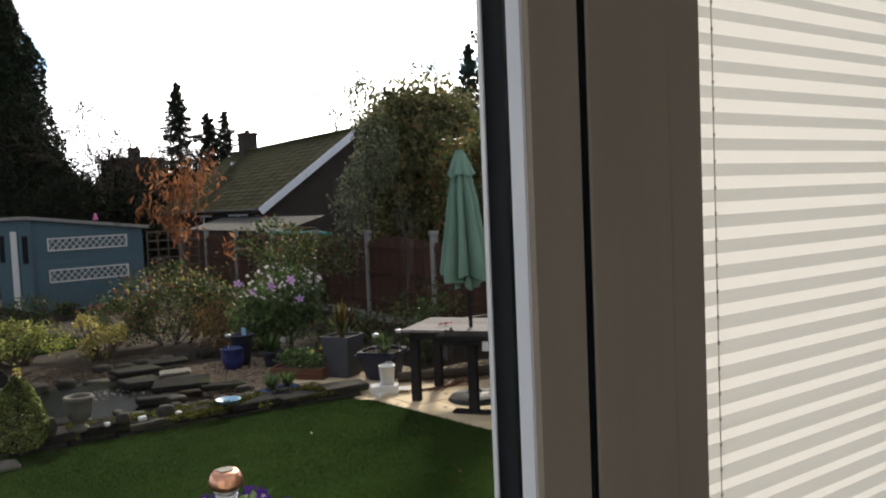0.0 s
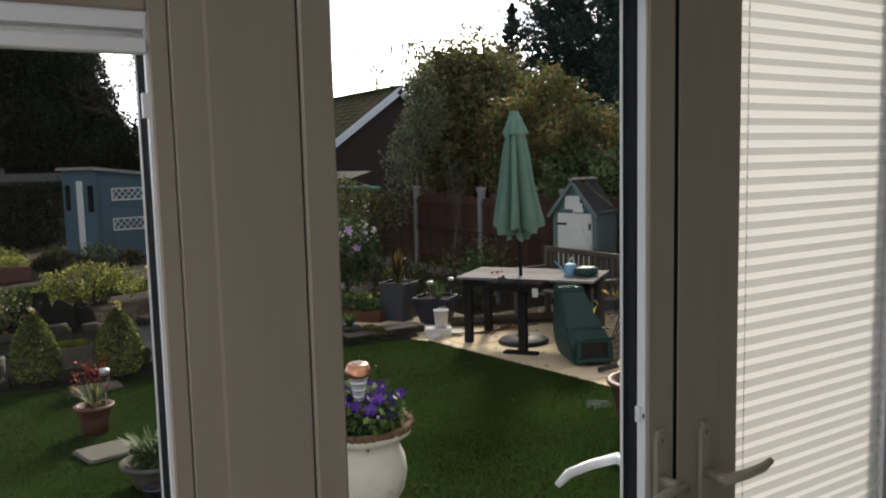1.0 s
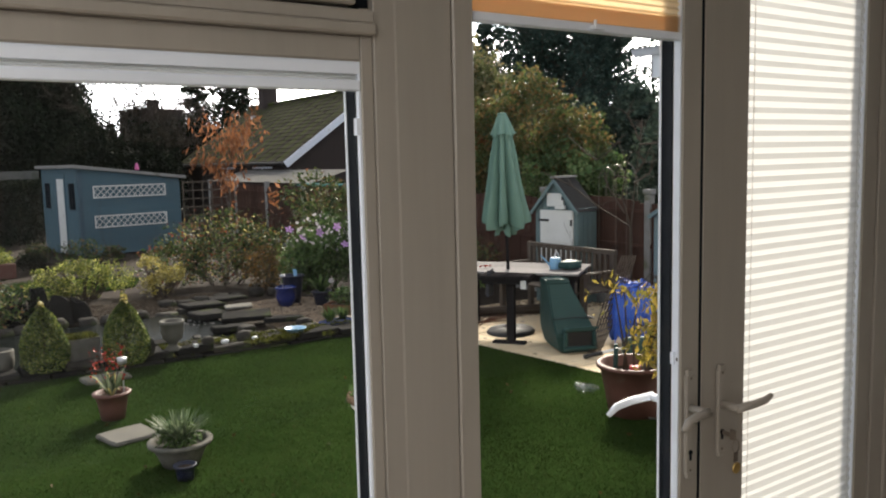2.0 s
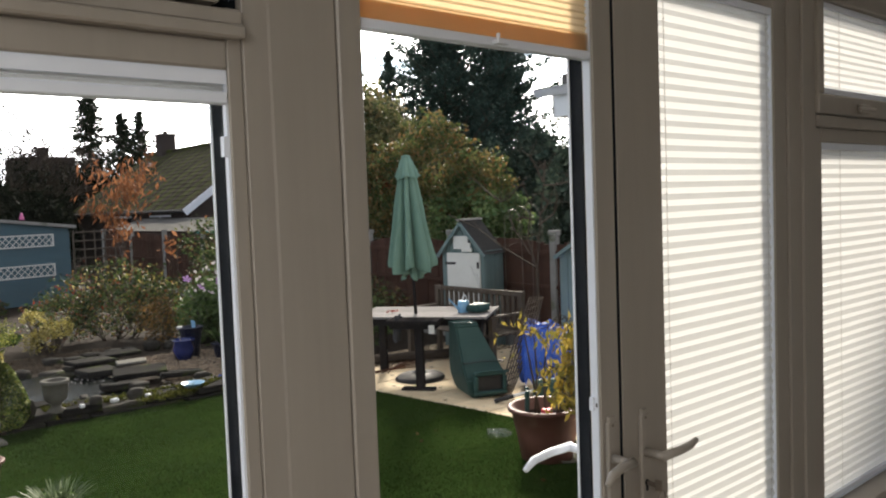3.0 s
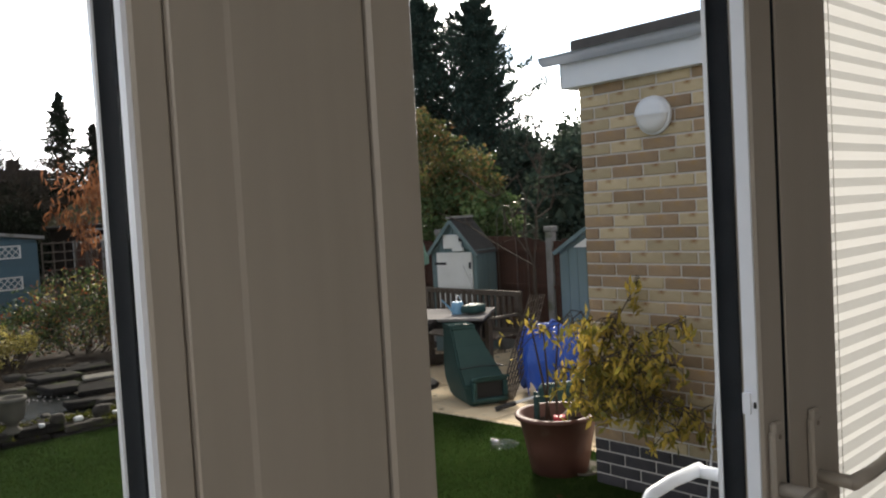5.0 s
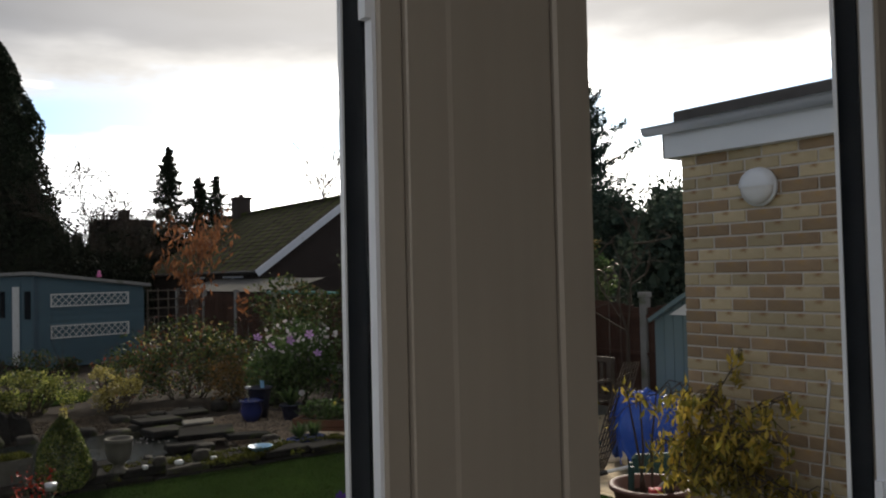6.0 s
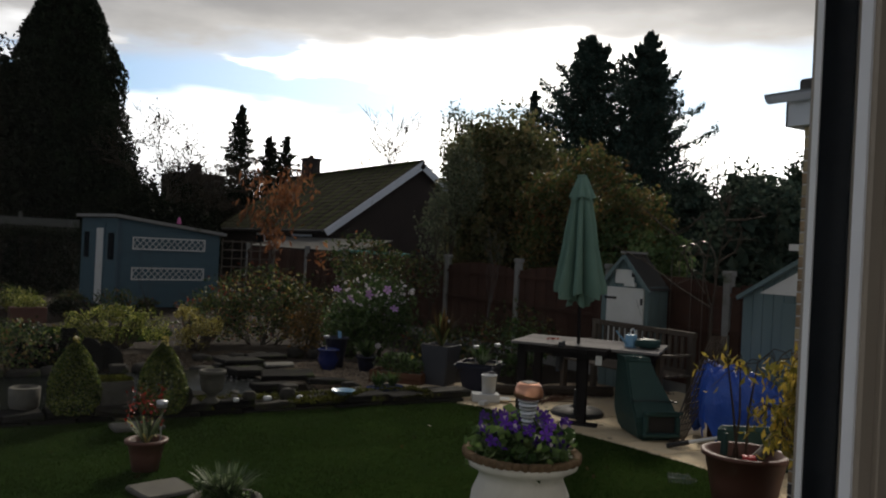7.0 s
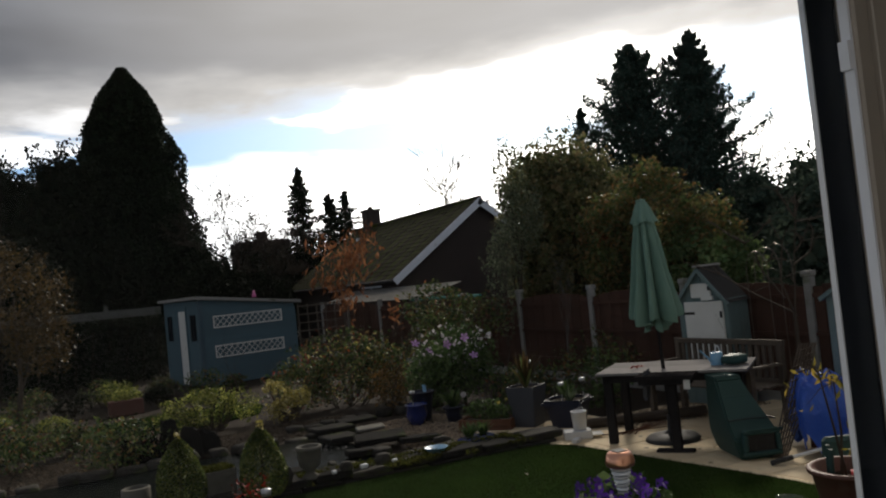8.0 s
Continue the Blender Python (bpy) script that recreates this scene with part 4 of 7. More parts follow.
part("canopy", folded([(0.045, 2.40), (0.075, 2.33), (0.095, 2.2), (0.118, 2.0), (0.145, 1.75), (0.175, 1.55), (0.195, 1.42), (0.212, 1.33), (0.21, 1.28)], 8, 0.34, seg=192, ragged=0.07), PARASOL, um, "folded green canopy", True)
part("canopy_lining", folded([(0.06, 1.6), (0.08, 1.4), (0.10, 1.26), (0.12, 1.20)], 6, 0.3, ragged=0.08, seed=4), PARASOL, um, "ends of the folded ribs", True)
part("vent", folded([(0.04, 2.49), (0.065, 2.44), (0.092, 2.36), (0.118, 2.285), (0.13, 2.265)], 8, 0.14, ragged=0.03, seed=2), PARASOL, um, "small top flounce", True)
bm = bmesh.new()
lathe(bm, [(0.03, 2.46), (0.05, 2.475), (0.05, 2.495), (0.02, 2.50)], 16)
part("finial", bm, PARASOL, um, "", True)

# ---- neighbour's house ----
hs = thing("neighbour_house", (0, 0, 0), 0, "brick bungalow with mossy brown tiled roof and pale bargeboard", "house")
GX, GY, HALF, EAVE, RIDGE, LONG = 12.95, 23.1, 3.35, 2.03, 4.42, 11.0
bm = bmesh.new()
f1 = [bm.verts.new(p) for p in ((GX - HALF + 0.25, GY + 0.2, 0), (GX + HALF - 0.25, GY + 0.2, 0), (GX + HALF - 0.25, GY + 0.2, EAVE + 0.05), (GX, GY + 0.2, RIDGE - 0.12), (GX - HALF + 0.25, GY + 0.2, EAVE + 0.05))]
f2 = [bm.verts.new(v.co + Vector((0, LONG - 0.4, 0))) for v in f1]
bm.faces.new(f1)
bm.faces.new(f2[::-1])
for i, j in ((0, 4), (1, 2), (0, 1)):
    bm.faces.new((f1[i], f1[j], f2[j], f2[i]))
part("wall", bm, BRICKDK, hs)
ang = math.atan2(RIDGE - EAVE, HALF)
slope = math.hypot(HALF, RIDGE - EAVE)
TILE_ROWS, TILE_COLS = 17, 14
tile_me = mesh_of("tile", boxes((0, 0, 0, slope / TILE_ROWS + 0.05, LONG / TILE_COLS - 0.01, 0.03)), TILE)
for s in (-1, 1):
    bm = bmesh.new()
    vs = [bm.verts.new(p) for p in ((GX + s * HALF, GY, EAVE), (GX, GY, RIDGE), (GX, GY + LONG, RIDGE), (GX + s * HALF, GY + LONG, EAVE))]
    f = bm.faces.new(vs)
    bmesh.ops.solidify(bm, geom=[f], thickness=0.06)
    roof = part("roof", bm, TILE, hs, "brown tiled roof with patches of moss")
    part("bargeboard", boxes((0, -0.03, -0.20, slope + 0.05, 0.0, 0.02)), UPVC, hs, "pale blue-white bargeboard").matrix_basis = pose(GX + s * (HALF + 0.04), GY, EAVE, 0, -math.degrees(ang) if s < 0 else -(180 - math.degrees(ang)), 0) if s < 0 else pose(GX, GY, RIDGE, 0, math.degrees(ang), 0)
    if s < 0:
        for r in range(TILE_ROWS):
            for c in range(TILE_COLS):
                o = new("tile", tile_me)
                o.parent = roof
                o.matrix_basis = pose(GX - HALF + (r / TILE_ROWS) * HALF, GY + LONG * c / TILE_COLS + (0.02 * ((r * 7 + c * 3) % 5)), EAVE + (r / TILE_ROWS) * (RIDGE - EAVE) + 0.012, 0, -math.degrees(ang) + 1.6, 0)
part("ridge_tiles", tubes(([(GX, GY, RIDGE + 0.02), (GX, GY + LONG, RIDGE + 0.02)], 0.09), seg=8), TILE, hs)
part("gutter", tubes(([(GX - HALF - 0.05, GY, EAVE - 0.03), (GX - HALF - 0.05, GY + LONG, EAVE - 0.03)], 0.05), seg=8), BLACKP, hs)
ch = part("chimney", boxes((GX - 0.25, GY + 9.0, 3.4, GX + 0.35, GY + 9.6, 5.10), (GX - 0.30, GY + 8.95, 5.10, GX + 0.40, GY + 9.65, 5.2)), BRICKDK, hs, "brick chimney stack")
bm = bmesh.new()
lathe(bm, [(0.11, 5.2), (0.10, 5.30), (0.11, 5.33)], 12, centre=(GX + 0.05, GY + 9.3))
part("chimney_pot", bm, BRICKDK, ch)
part("flashing", boxes((GX - 0.85, GY + 8.8, 3.80, GX - 0.28, GY + 9.0, 3.98)), STEEL, ch, "pale lead flashing")
for k in range(2):
    wn = part("window", boxes((GX - HALF + 0.235, GY + 1.6 + k * 3.4, 0.9, GX - HALF + 0.26, GY + 3.2 + k * 3.4, 1.85)), RUBBER, hs, "dark window in white frame")
    part("window_frame", boxes(*[(GX - HALF + 0.21, a, b, GX - HALF + 0.234, c, d) for a, b, c, d in ((GY + 1.55 + k * 3.4, 0.85, GY + 3.25 + k * 3.4, 0.92), (GY + 1.55 + k * 3.4, 1.83, GY + 3.25 + k * 3.4, 1.9), (GY + 2.36 + k * 3.4, 0.92, GY + 2.44 + k * 3.4, 1.83))]), UPVC, wn)

tq = thing("turquoise_netting", (7.465, 0, -0.03), 0, "rolled turquoise netting along the top of the fence", "netting")
part("roll", tubes(*[([(0.02 * math.sin(k), 14.3 + k * 0.8, 1.52 + 0.012 * (k % 2)), (0.02 * math.sin(k + 1), 15.1 + k * 0.8, 1.52 + 0.012 * ((k + 1) % 2))], 0.035) for k in range(4)], seg=7), M("turquoise_net", (0.05, 0.22, 0.20), (0.09, 0.32, 0.29), 20, 0.7, 0.5), tq)
for y in (14.7, 16.4):
    part("tie", tubes(([(-0.024, y, 1.0), (-0.024, y, 1.55)], 0.012), seg=5), BLACKP, tq)
gar = thing("neighbour_outbuilding", (8.55, 19.0, 0), 0, "low brick outbuilding with pale grey felt roof behind the fence", "outbuilding")
part("wall", boxes((0.1, 0.1, 0, 1.0, 7.4, 1.5)), BRICKDK, gar)
bm = bmesh.new()
v = [bm.verts.new(p) for p in ((-0.1, -0.1, 1.46), (1.1, -0.1, 1.80), (1.1, 7.6, 1.80), (-0.1, 7.6, 1.46))]
f = bm.faces.new(v)
bmesh.ops.solidify(bm, geom=[f], thickness=0.05)
part("roof", bm, FELT, gar, "pale felt roof")

# ---- plants ----
LEAF_LAUREL = leafy("laurel_leaves", [(0.055, 0.07, 0.028), (0.125, 0.14, 0.056), (0.21, 0.205, 0.088), (0.3, 0.22, 0.105)])
LEAF_EUC = leafy("grey_green_leaves", [(0.08, 0.105, 0.058), (0.15, 0.175, 0.1), (0.26, 0.27, 0.17)])
LEAF_MAPLE = leafy("autumn_maple_leaves", [(0.045, 0.075, 0.028), (0.09, 0.125, 0.042), (0.16, 0.145, 0.055), (0.27, 0.145, 0.06)], 0.55, 0.45)
LEAF_MAPLE_G = leafy("green_maple_leaves", [(0.075, 0.14, 0.05), (0.13, 0.2, 0.075), (0.22, 0.26, 0.11)], 0.55, 0.45)
LEAF_RED = leafy("red_maple_leaves", [(0.30, 0.05, 0.022), (0.36, 0.09, 0.04)])
LEAF_COPPER = leafy("copper_leaves", [(0.15, 0.06, 0.028), (0.27, 0.11, 0.05), (0.38, 0.18, 0.085)], 0.6, 0.4)
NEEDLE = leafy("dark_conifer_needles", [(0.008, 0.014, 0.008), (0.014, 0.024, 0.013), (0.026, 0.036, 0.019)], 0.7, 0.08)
# NEEDLE_B and LEAF_DARK are lightened: haze over the trees put into leaf colour.
NEEDLE_B = leafy("hazed_spruce_needles", [(0.03, 0.056, 0.046), (0.05, 0.082, 0.066), (0.075, 0.108, 0.085)], 0.7, 0.2)
LEAF_DARK = leafy("hazed_dark_leaves", [(0.03, 0.05, 0.04), (0.06, 0.088, 0.064), (0.1, 0.13, 0.09)], 0.65, 0.2)
# LEAF_DARK dimmed: shade on the hedge and trees is put into the colour.
LEAF_DEEP = leafy("shade_dark_leaves", [(0.005, 0.009, 0.005), (0.009, 0.014, 0.008), (0.018, 0.023, 0.012)], 0.7, 0.08)
LEAF_BROWN = leafy("brown_autumn_leaves", [(0.036, 0.026, 0.01), (0.07, 0.048, 0.016), (0.12, 0.078, 0.026)])
LEAF_SHRUB = leafy("shrub_leaves", [(0.008, 0.018, 0.006), (0.024, 0.048, 0.015), (0.055, 0.095, 0.028), (0.15, 0.19, 0.06), (0.2, 0.07, 0.04)], clump=6.0)
LEAF_GOLD = leafy("golden_variegated_leaves", [(0.16, 0.14, 0.03), (0.42, 0.36, 0.08), (0.66, 0.57, 0.18), (0.78, 0.7, 0.33)], 0.5, 0.5)
LEAF_YGREEN = leafy("yellow_green_leaves", [(0.035, 0.06, 0.012), (0.13, 0.17, 0.035), (0.33, 0.36, 0.08), (0.56, 0.54, 0.17)], 0.5, 0.45)
LEAF_FRESH = leafy("fresh_green_leaves", [(0.018, 0.04, 0.012), (0.06, 0.115, 0.03), (0.16, 0.23, 0.08)])
LEAF_GREY = leafy("silver_green_leaves", [(0.05, 0.075, 0.04), (0.13, 0.18, 0.09), (0.27, 0.32, 0.19)])
LEAF_BOX = leafy("clipped_box_leaves", [(0.018, 0.036, 0.009), (0.055, 0.095, 0.02), (0.14, 0.18, 0.04), (0.34, 0.35, 0.1)], 0.5, 0.45)
LEAF_ORANGE = leafy("orange_berry_leaves", [(0.03, 0.04, 0.015), (0.14, 0.09, 0.03), (0.36, 0.19, 0.05)])
LEAF_ACER = leafy("yellow_autumn_leaves", [(0.15, 0.15, 0.03), (0.32, 0.27, 0.05), (0.54, 0.4, 0.075), (0.66, 0.48, 0.1)], 0.5, 0.45, 4.0)
PETAL = leafy("purple_petals", [(0.055, 0.02, 0.19), (0.10, 0.035, 0.30), (0.15, 0.06, 0.36)], 0.6, 0.3)
PETAL_DK = leafy("dark_violet_petals", [(0.02, 0.008, 0.07), (0.04, 0.014, 0.12)], 0.6, 0.3)
PETAL_W = leafy("pale_petals", [(0.55, 0.50, 0.52), (0.70, 0.66, 0.66)], 0.6, 0.3)
PETAL_M = leafy("mauve_petals", [(0.42, 0.24, 0.50), (0.55, 0.34, 0.60)], 0.6, 0.3)
BERRY = leafy("red_berries", [(0.35, 0.02, 0.015), (0.50, 0.06, 0.02)], 0.35, 0.0)


def leaf_mesh(pts, size, rng, aspect=0.5, droop=0.0, upright=0.0):
    """One folded blade at each point, turned at random."""
    n = len(pts)
    a = rng.normal(size=(n, 3))
    a[:, 2] = a[:, 2] * (1 - upright) - droop + upright * 1.5
    a /= np.linalg.norm(a, axis=1)[:, None]
    b = rng.normal(size=(n, 3))
    b -= (b * a).sum(1)[:, None] * a
    b /= np.linalg.norm(b, axis=1)[:, None]
    c = np.cross(a, b)
    s = size * rng.uniform(0.6, 1.35, n)[:, None]
    v = np.zeros((n, 4, 3))
    v[:, 0] = pts - a * s * 0.5
    v[:, 1] = pts + b * s * aspect * 0.5 + c * s * 0.10
    v[:, 2] = pts + a * s * 0.5
    v[:, 3] = pts - b * s * aspect * 0.5 + c * s * 0.10
    return v.reshape(-1, 3)


def leaves(name, pts, size, mat, parent, seed, aspect=0.5, droop=0.0, upright=0.0, label=""):
    rng = np.random.default_rng(seed)
    v = leaf_mesh(np.asarray(pts, float), size, rng, aspect, droop, upright)
    me = bpy.data.meshes.new(name)
    n = len(v) // 4
    me.vertices.add(4 * n)
    me.vertices.foreach_set("co", v.ravel())
    me.loops.add(4 * n)
    me.loops.foreach_set("vertex_index", np.arange(4 * n))
    me.polygons.add(n)
    me.polygons.foreach_set("loop_start", np.arange(0, 4 * n, 4))
    me.polygons.foreach_set("loop_total", np.full(n, 4))
    me.update()
    me.validate()
    me.materials.append(mat)
    ob = new(name, me)
    ob.parent = parent
    if label:
        ob["label"] = label
    return ob


def lump_points(lumps, n, rng, inner=0.45, gap=0.0, freq=2.0):
    """Points through a few ellipsoids, thicker towards the skin, thinned in patches."""
    vol = np.array([r[0] * r[1] * r[2] for _, r in lumps]) ** 0.67
    pick = rng.choice(len(lumps), n, p=vol / vol.sum())
    d = rng.normal(size=(n, 3))
    d /= np.linalg.norm(d, axis=1)[:, None]
    rad = inner + (1 - inner) * rng.uniform(0, 1, n) ** 0.6
    ce, ra = np.array([c for c, _ in lumps], float), np.array([r for _, r in lumps], float)
    rough = np.array([1 + 0.32 * noise.noise(Vector(q) * 2.6 + Vector((float(k), 0, 0))) + 0.20 * noise.noise(Vector(q) * 6.5 + Vector((0, float(k), 0))) for q, k in zip(d, pick)])
    p = ce[pick] + d * ra[pick] * (rad * rough)[:, None]
    if gap:
        keep = np.array([noise.noise(Vector(q) * freq) > gap - 0.5 for q in p])
        p = p[keep]
    return p[p[:, 2] > 0.01]


def branch(paths, p, d, length, r, depth, rng, spread=0.6, lift=0.15, kids=3, thin=0.0015):
    pts, rad = [p.copy()], [r]
    q, w = p.copy(), d.copy()
    for k in range(4):
        w = (w + Vector((rng.gauss(0, 0.13), rng.gauss(0, 0.13), rng.gauss(0, 0.08) + lift * 0.25))).normalized()
        q = q + w * length / 4
        pts.append(q.copy())
        rad.append(max(thin, r * (1 - 0.16 * (k + 1))))
    paths.append((pts, rad))
    if depth > 0:
        for k in range(kids):
            i = rng.randint(2, 4)
            off = Vector((rng.gauss(0, 1), rng.gauss(0, 1), rng.gauss(0, 0.6)))
            nd = (w + off.normalized() * spread).normalized()
            branch(paths, pts[i], nd, length * rng.uniform(0.55, 0.8), max(thin, rad[i] * 0.62), depth - 1, rng, spread, lift, kids, thin)


def bare(name, base, height, r, depth, seed, mat, label, spread=0.6, lift=0.2, kids=3, category="tree", lean=(0, 0, 1), thin=0.0015):
    t = thing(name, base, 0, label, category)
    rng = random.Random(seed)
    paths = []
    branch(paths, Vector((0, 0, -0.05)), Vector(lean).normalized(), height * 0.42, r, depth, rng, spread, lift, kids, thin)
    bm = bmesh.new()
    tube(bm, *paths[0], 8)
    part("trunk", bm, mat, t)
    bm = bmesh.new()
    for pts, rad in paths[1:]:
        tube(bm, pts, rad, 4)
    part("branches", bm, mat, t)
    return t, paths


def tree(name, base, lumps, n, size, mat, label, seed, trunk=0.12, gap=0.0, bark=BARK, aspect=0.55, droop=0.0, category="tree", inner=0.4, freq=2.0, extra=()):
    """A tapered trunk, a limb to each lump of the crown, twigs, and the leaves."""
    t = thing(name, base, 0, label, category)
    rng, rr = np.random.default_rng(seed), random.Random(seed)
    low = min(c[2] - r[2] for c, r in lumps)
    top = max(c[2] for c, _ in lumps)
    fork = Vector((0, 0, max(0.15, low * 0.7)))
    bm = bmesh.new()
    tube(bm, [(0, 0, -0.1), (rr.uniform(-0.05, 0.05), rr.uniform(-0.05, 0.05), fork.z * 0.5), fork, (rr.uniform(-0.1, 0.1), 0, (fork.z + top) / 2), (0, 0, top)], [trunk, trunk * 0.8, trunk * 0.65, trunk * 0.45, trunk * 0.15], 8)
    part("trunk", bm, bark, t)
    bm = bmesh.new()
    for c, r in lumps:
        c = Vector(c)
        m = fork.lerp(c, 0.5) + Vector((0, 0, 0.1 * r[2]))
        tube(bm, [fork, m, c], [trunk * 0.4, trunk * 0.25, trunk * 0.1], 5)
        for k in range(7):
            e = c + Vector((rr.uniform(-1, 1) * r[0], rr.uniform(-1, 1) * r[1], rr.uniform(-0.6, 1) * r[2])) * 0.95
            tube(bm, [m, (m + e) / 2 + Vector((0, 0, 0.05)), e], [trunk * 0.14, trunk * 0.09, 0.004], 4)
    part("branches", bm, bark, t)
    leaves("crown", lump_points(lumps, n, rng, inner, gap, freq), size, mat, t, seed + 1, aspect, droop)
    if gap < 0.24 and n > 4000:
        leaves("inner_crown", lump_points([(c, [q * 0.72 for q in r]) for c, r in lumps], n // 4, rng, 0.1), size * 2.4, mat, t, seed + 3, 0.8, droop)
    for k, (sub, m2, n2, s2, lb) in enumerate(extra):
        leaves("crown", lump_points(sub, n2, rng, inner, 0.2, freq), s2, m2, t, seed + 5 + k, aspect, droop, 0, lb)
    return t


def conifer(name, base, h, prof, n, size, mat, label, seed, tiers=0, droop=0.5, trunk=0.25, ragged=0.25):
    """A spire: prof gives the radius from foot to tip; tiers of boughs with gaps between."""
    t = thing(name, base, 0, label, "tree")
    rng = np.random.default_rng(seed)
    bm = bmesh.new()
    tube(bm, [(0, 0, -0.2), (0.05, 0, h * 0.5), (0, 0, h * 0.98)], [trunk, trunk * 0.6, 0.03], 8)
    part("trunk", bm, BARK, t)
    f = rng.uniform(0, 1, n) ** 0.9
    fx = np.linspace(0, 1, len(prof))
    ang = rng.uniform(0, 2 * np.pi, n)
    R = np.interp(f, fx, prof)
    wob = np.array([1 + ragged * (noise.noise(Vector((math.cos(a) * 2.2, math.sin(a) * 2.2, z * h * 0.55 + seed))) + 0.6 * noise.noise(Vector((math.cos(a) * 6, math.sin(a) * 6, z * h * 1.6 + seed)))) for a, z in zip(ang, f)])
    if tiers:
        saw = 1 - ((f * tiers + 0.35 * np.sin(ang * 2 + seed)) % 1.0) * 0.45
        wob = wob * saw
    r = R * wob * (1 - 0.45 * rng.uniform(0, 1, n) ** 1.6)
    z = f * h - (0.10 * r if droop > 0 else 0)
    p = np.c_[r * np.cos(ang), r * np.sin(ang), np.maximum(z, 0.05)]
    leaves("crown", p, size, mat, t, seed + 1, 0.42, droop)
    m = n // 4
    leaves("inner_crown", np.c_[r[:m] * 0.62 * np.cos(ang[:m]), r[:m] * 0.62 * np.sin(ang[:m]), np.maximum(z[:m] * 0.97, 0.05)], size * 3.0, mat, t, seed + 3, 0.7, droop)
    return t


def boughed(name, base, h, prof, nb, per, size, mat, label, seed, rise=0.0, trunk=0.25, low=0.06, droop=0.25, wide=0.18):
    """A conifer of separate boughs: each bough a spray of needles, of uneven length, so that sky shows between."""
    t = thing(name, base, 0, label, "tree")
    rng = np.random.default_rng(seed)
    bm = bmesh.new()
    tube(bm, [(0, 0, -0.2), (0.05, 0, h * 0.5), (0, 0, h * 0.99)], [trunk, trunk * 0.6, 0.02], 8)
    part("trunk", bm, BARK, t)
    fx = np.linspace(0, 1, len(prof))
    allp, bm = [], bmesh.new()
    for k in range(nb):
        f = low + (1 - low) * (k + rng.uniform(0, 1)) / nb
        a = k * 2.399 + rng.uniform(-0.5, 0.5)
        ln = np.interp(f, fx, prof) * rng.uniform(0.4, 1.25)
        z0 = f * h
        u = rng.uniform(0.12, 1, per)
        side = rng.normal(0, wide, per) * ln * (1.15 - u)
        zz = z0 + rise * ln * u + 0.16 * ln * u * u - droop * ln * u * (1 - u) + rng.normal(0, 0.07, per) * ln ** 0.5
        allp.append(np.c_[ln * u * math.cos(a) - side * math.sin(a), ln * u * math.sin(a) + side * math.cos(a), np.maximum(zz, 0.05)])
        tube(bm, [(0, 0, z0), (0.5 * ln * math.cos(a), 0.5 * ln * math.sin(a), z0 + rise * ln * 0.5 - droop * ln * 0.25 + 0.04 * ln), (ln * math.cos(a), ln * math.sin(a), z0 + rise * ln + 0.16 * ln)], [0.05, 0.03, 0.008], 4)
    part("branches", bm, BARK, t)
    top = np.c_[rng.normal(0, 0.06, per), rng.normal(0, 0.06, per), h - rng.uniform(0, 0.5, per)]
    leaves("crown", np.concatenate(allp + [top]), size, mat, t, seed + 1, 0.35, droop)
    return t


def shrub(name, base, lumps, n, size, mat, label, seed, aspect=0.5, gap=0.0, upright=0.0, stems=7, category="shrub", inner=0.3, droop=0.0, twig=BARK):
    t = thing(name, base, 0, label, category)
    rng, rr = np.random.default_rng(seed), random.Random(seed)
    bm = bmesh.new()
    for c, r in lumps:
        for k in range(stems):
            e = Vector(c) + Vector((rr.uniform(-1, 1) * r[0], rr.uniform(-1, 1) * r[1], rr.uniform(-0.2, 1) * r[2])) * 0.85
            s = Vector((c[0] * 0.3 + rr.uniform(-0.05, 0.05), c[1] * 0.3 + rr.uniform(-0.05, 0.05), -0.03))
            tube(bm, [s, (s + e) / 2 + Vector((rr.uniform(-0.04, 0.04), rr.uniform(-0.04, 0.04), 0.04)), e], [0.010, 0.007, 0.003], 4)
    part("stems", bm, twig, t)
    leaves("foliage", lump_points(lumps, n, rng, inner, gap, 4.0), size, mat, t, seed + 1, aspect, droop, upright)
    return t


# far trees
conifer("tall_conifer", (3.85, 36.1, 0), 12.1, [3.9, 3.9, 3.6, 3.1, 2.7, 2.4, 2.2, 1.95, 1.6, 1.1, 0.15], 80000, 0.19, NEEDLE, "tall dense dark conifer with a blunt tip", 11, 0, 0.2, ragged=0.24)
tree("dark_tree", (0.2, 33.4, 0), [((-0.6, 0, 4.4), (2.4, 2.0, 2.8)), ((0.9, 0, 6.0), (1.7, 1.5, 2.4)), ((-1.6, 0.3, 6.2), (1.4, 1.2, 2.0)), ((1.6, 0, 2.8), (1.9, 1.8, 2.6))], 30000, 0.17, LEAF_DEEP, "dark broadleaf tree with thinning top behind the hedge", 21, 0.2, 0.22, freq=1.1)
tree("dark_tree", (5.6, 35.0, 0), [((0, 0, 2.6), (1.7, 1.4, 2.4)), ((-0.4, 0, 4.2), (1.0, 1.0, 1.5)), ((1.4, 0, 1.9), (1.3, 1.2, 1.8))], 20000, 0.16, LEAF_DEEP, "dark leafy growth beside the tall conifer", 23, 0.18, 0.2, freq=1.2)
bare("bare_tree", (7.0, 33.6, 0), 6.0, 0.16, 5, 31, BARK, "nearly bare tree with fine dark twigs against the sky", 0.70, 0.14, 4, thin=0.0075)
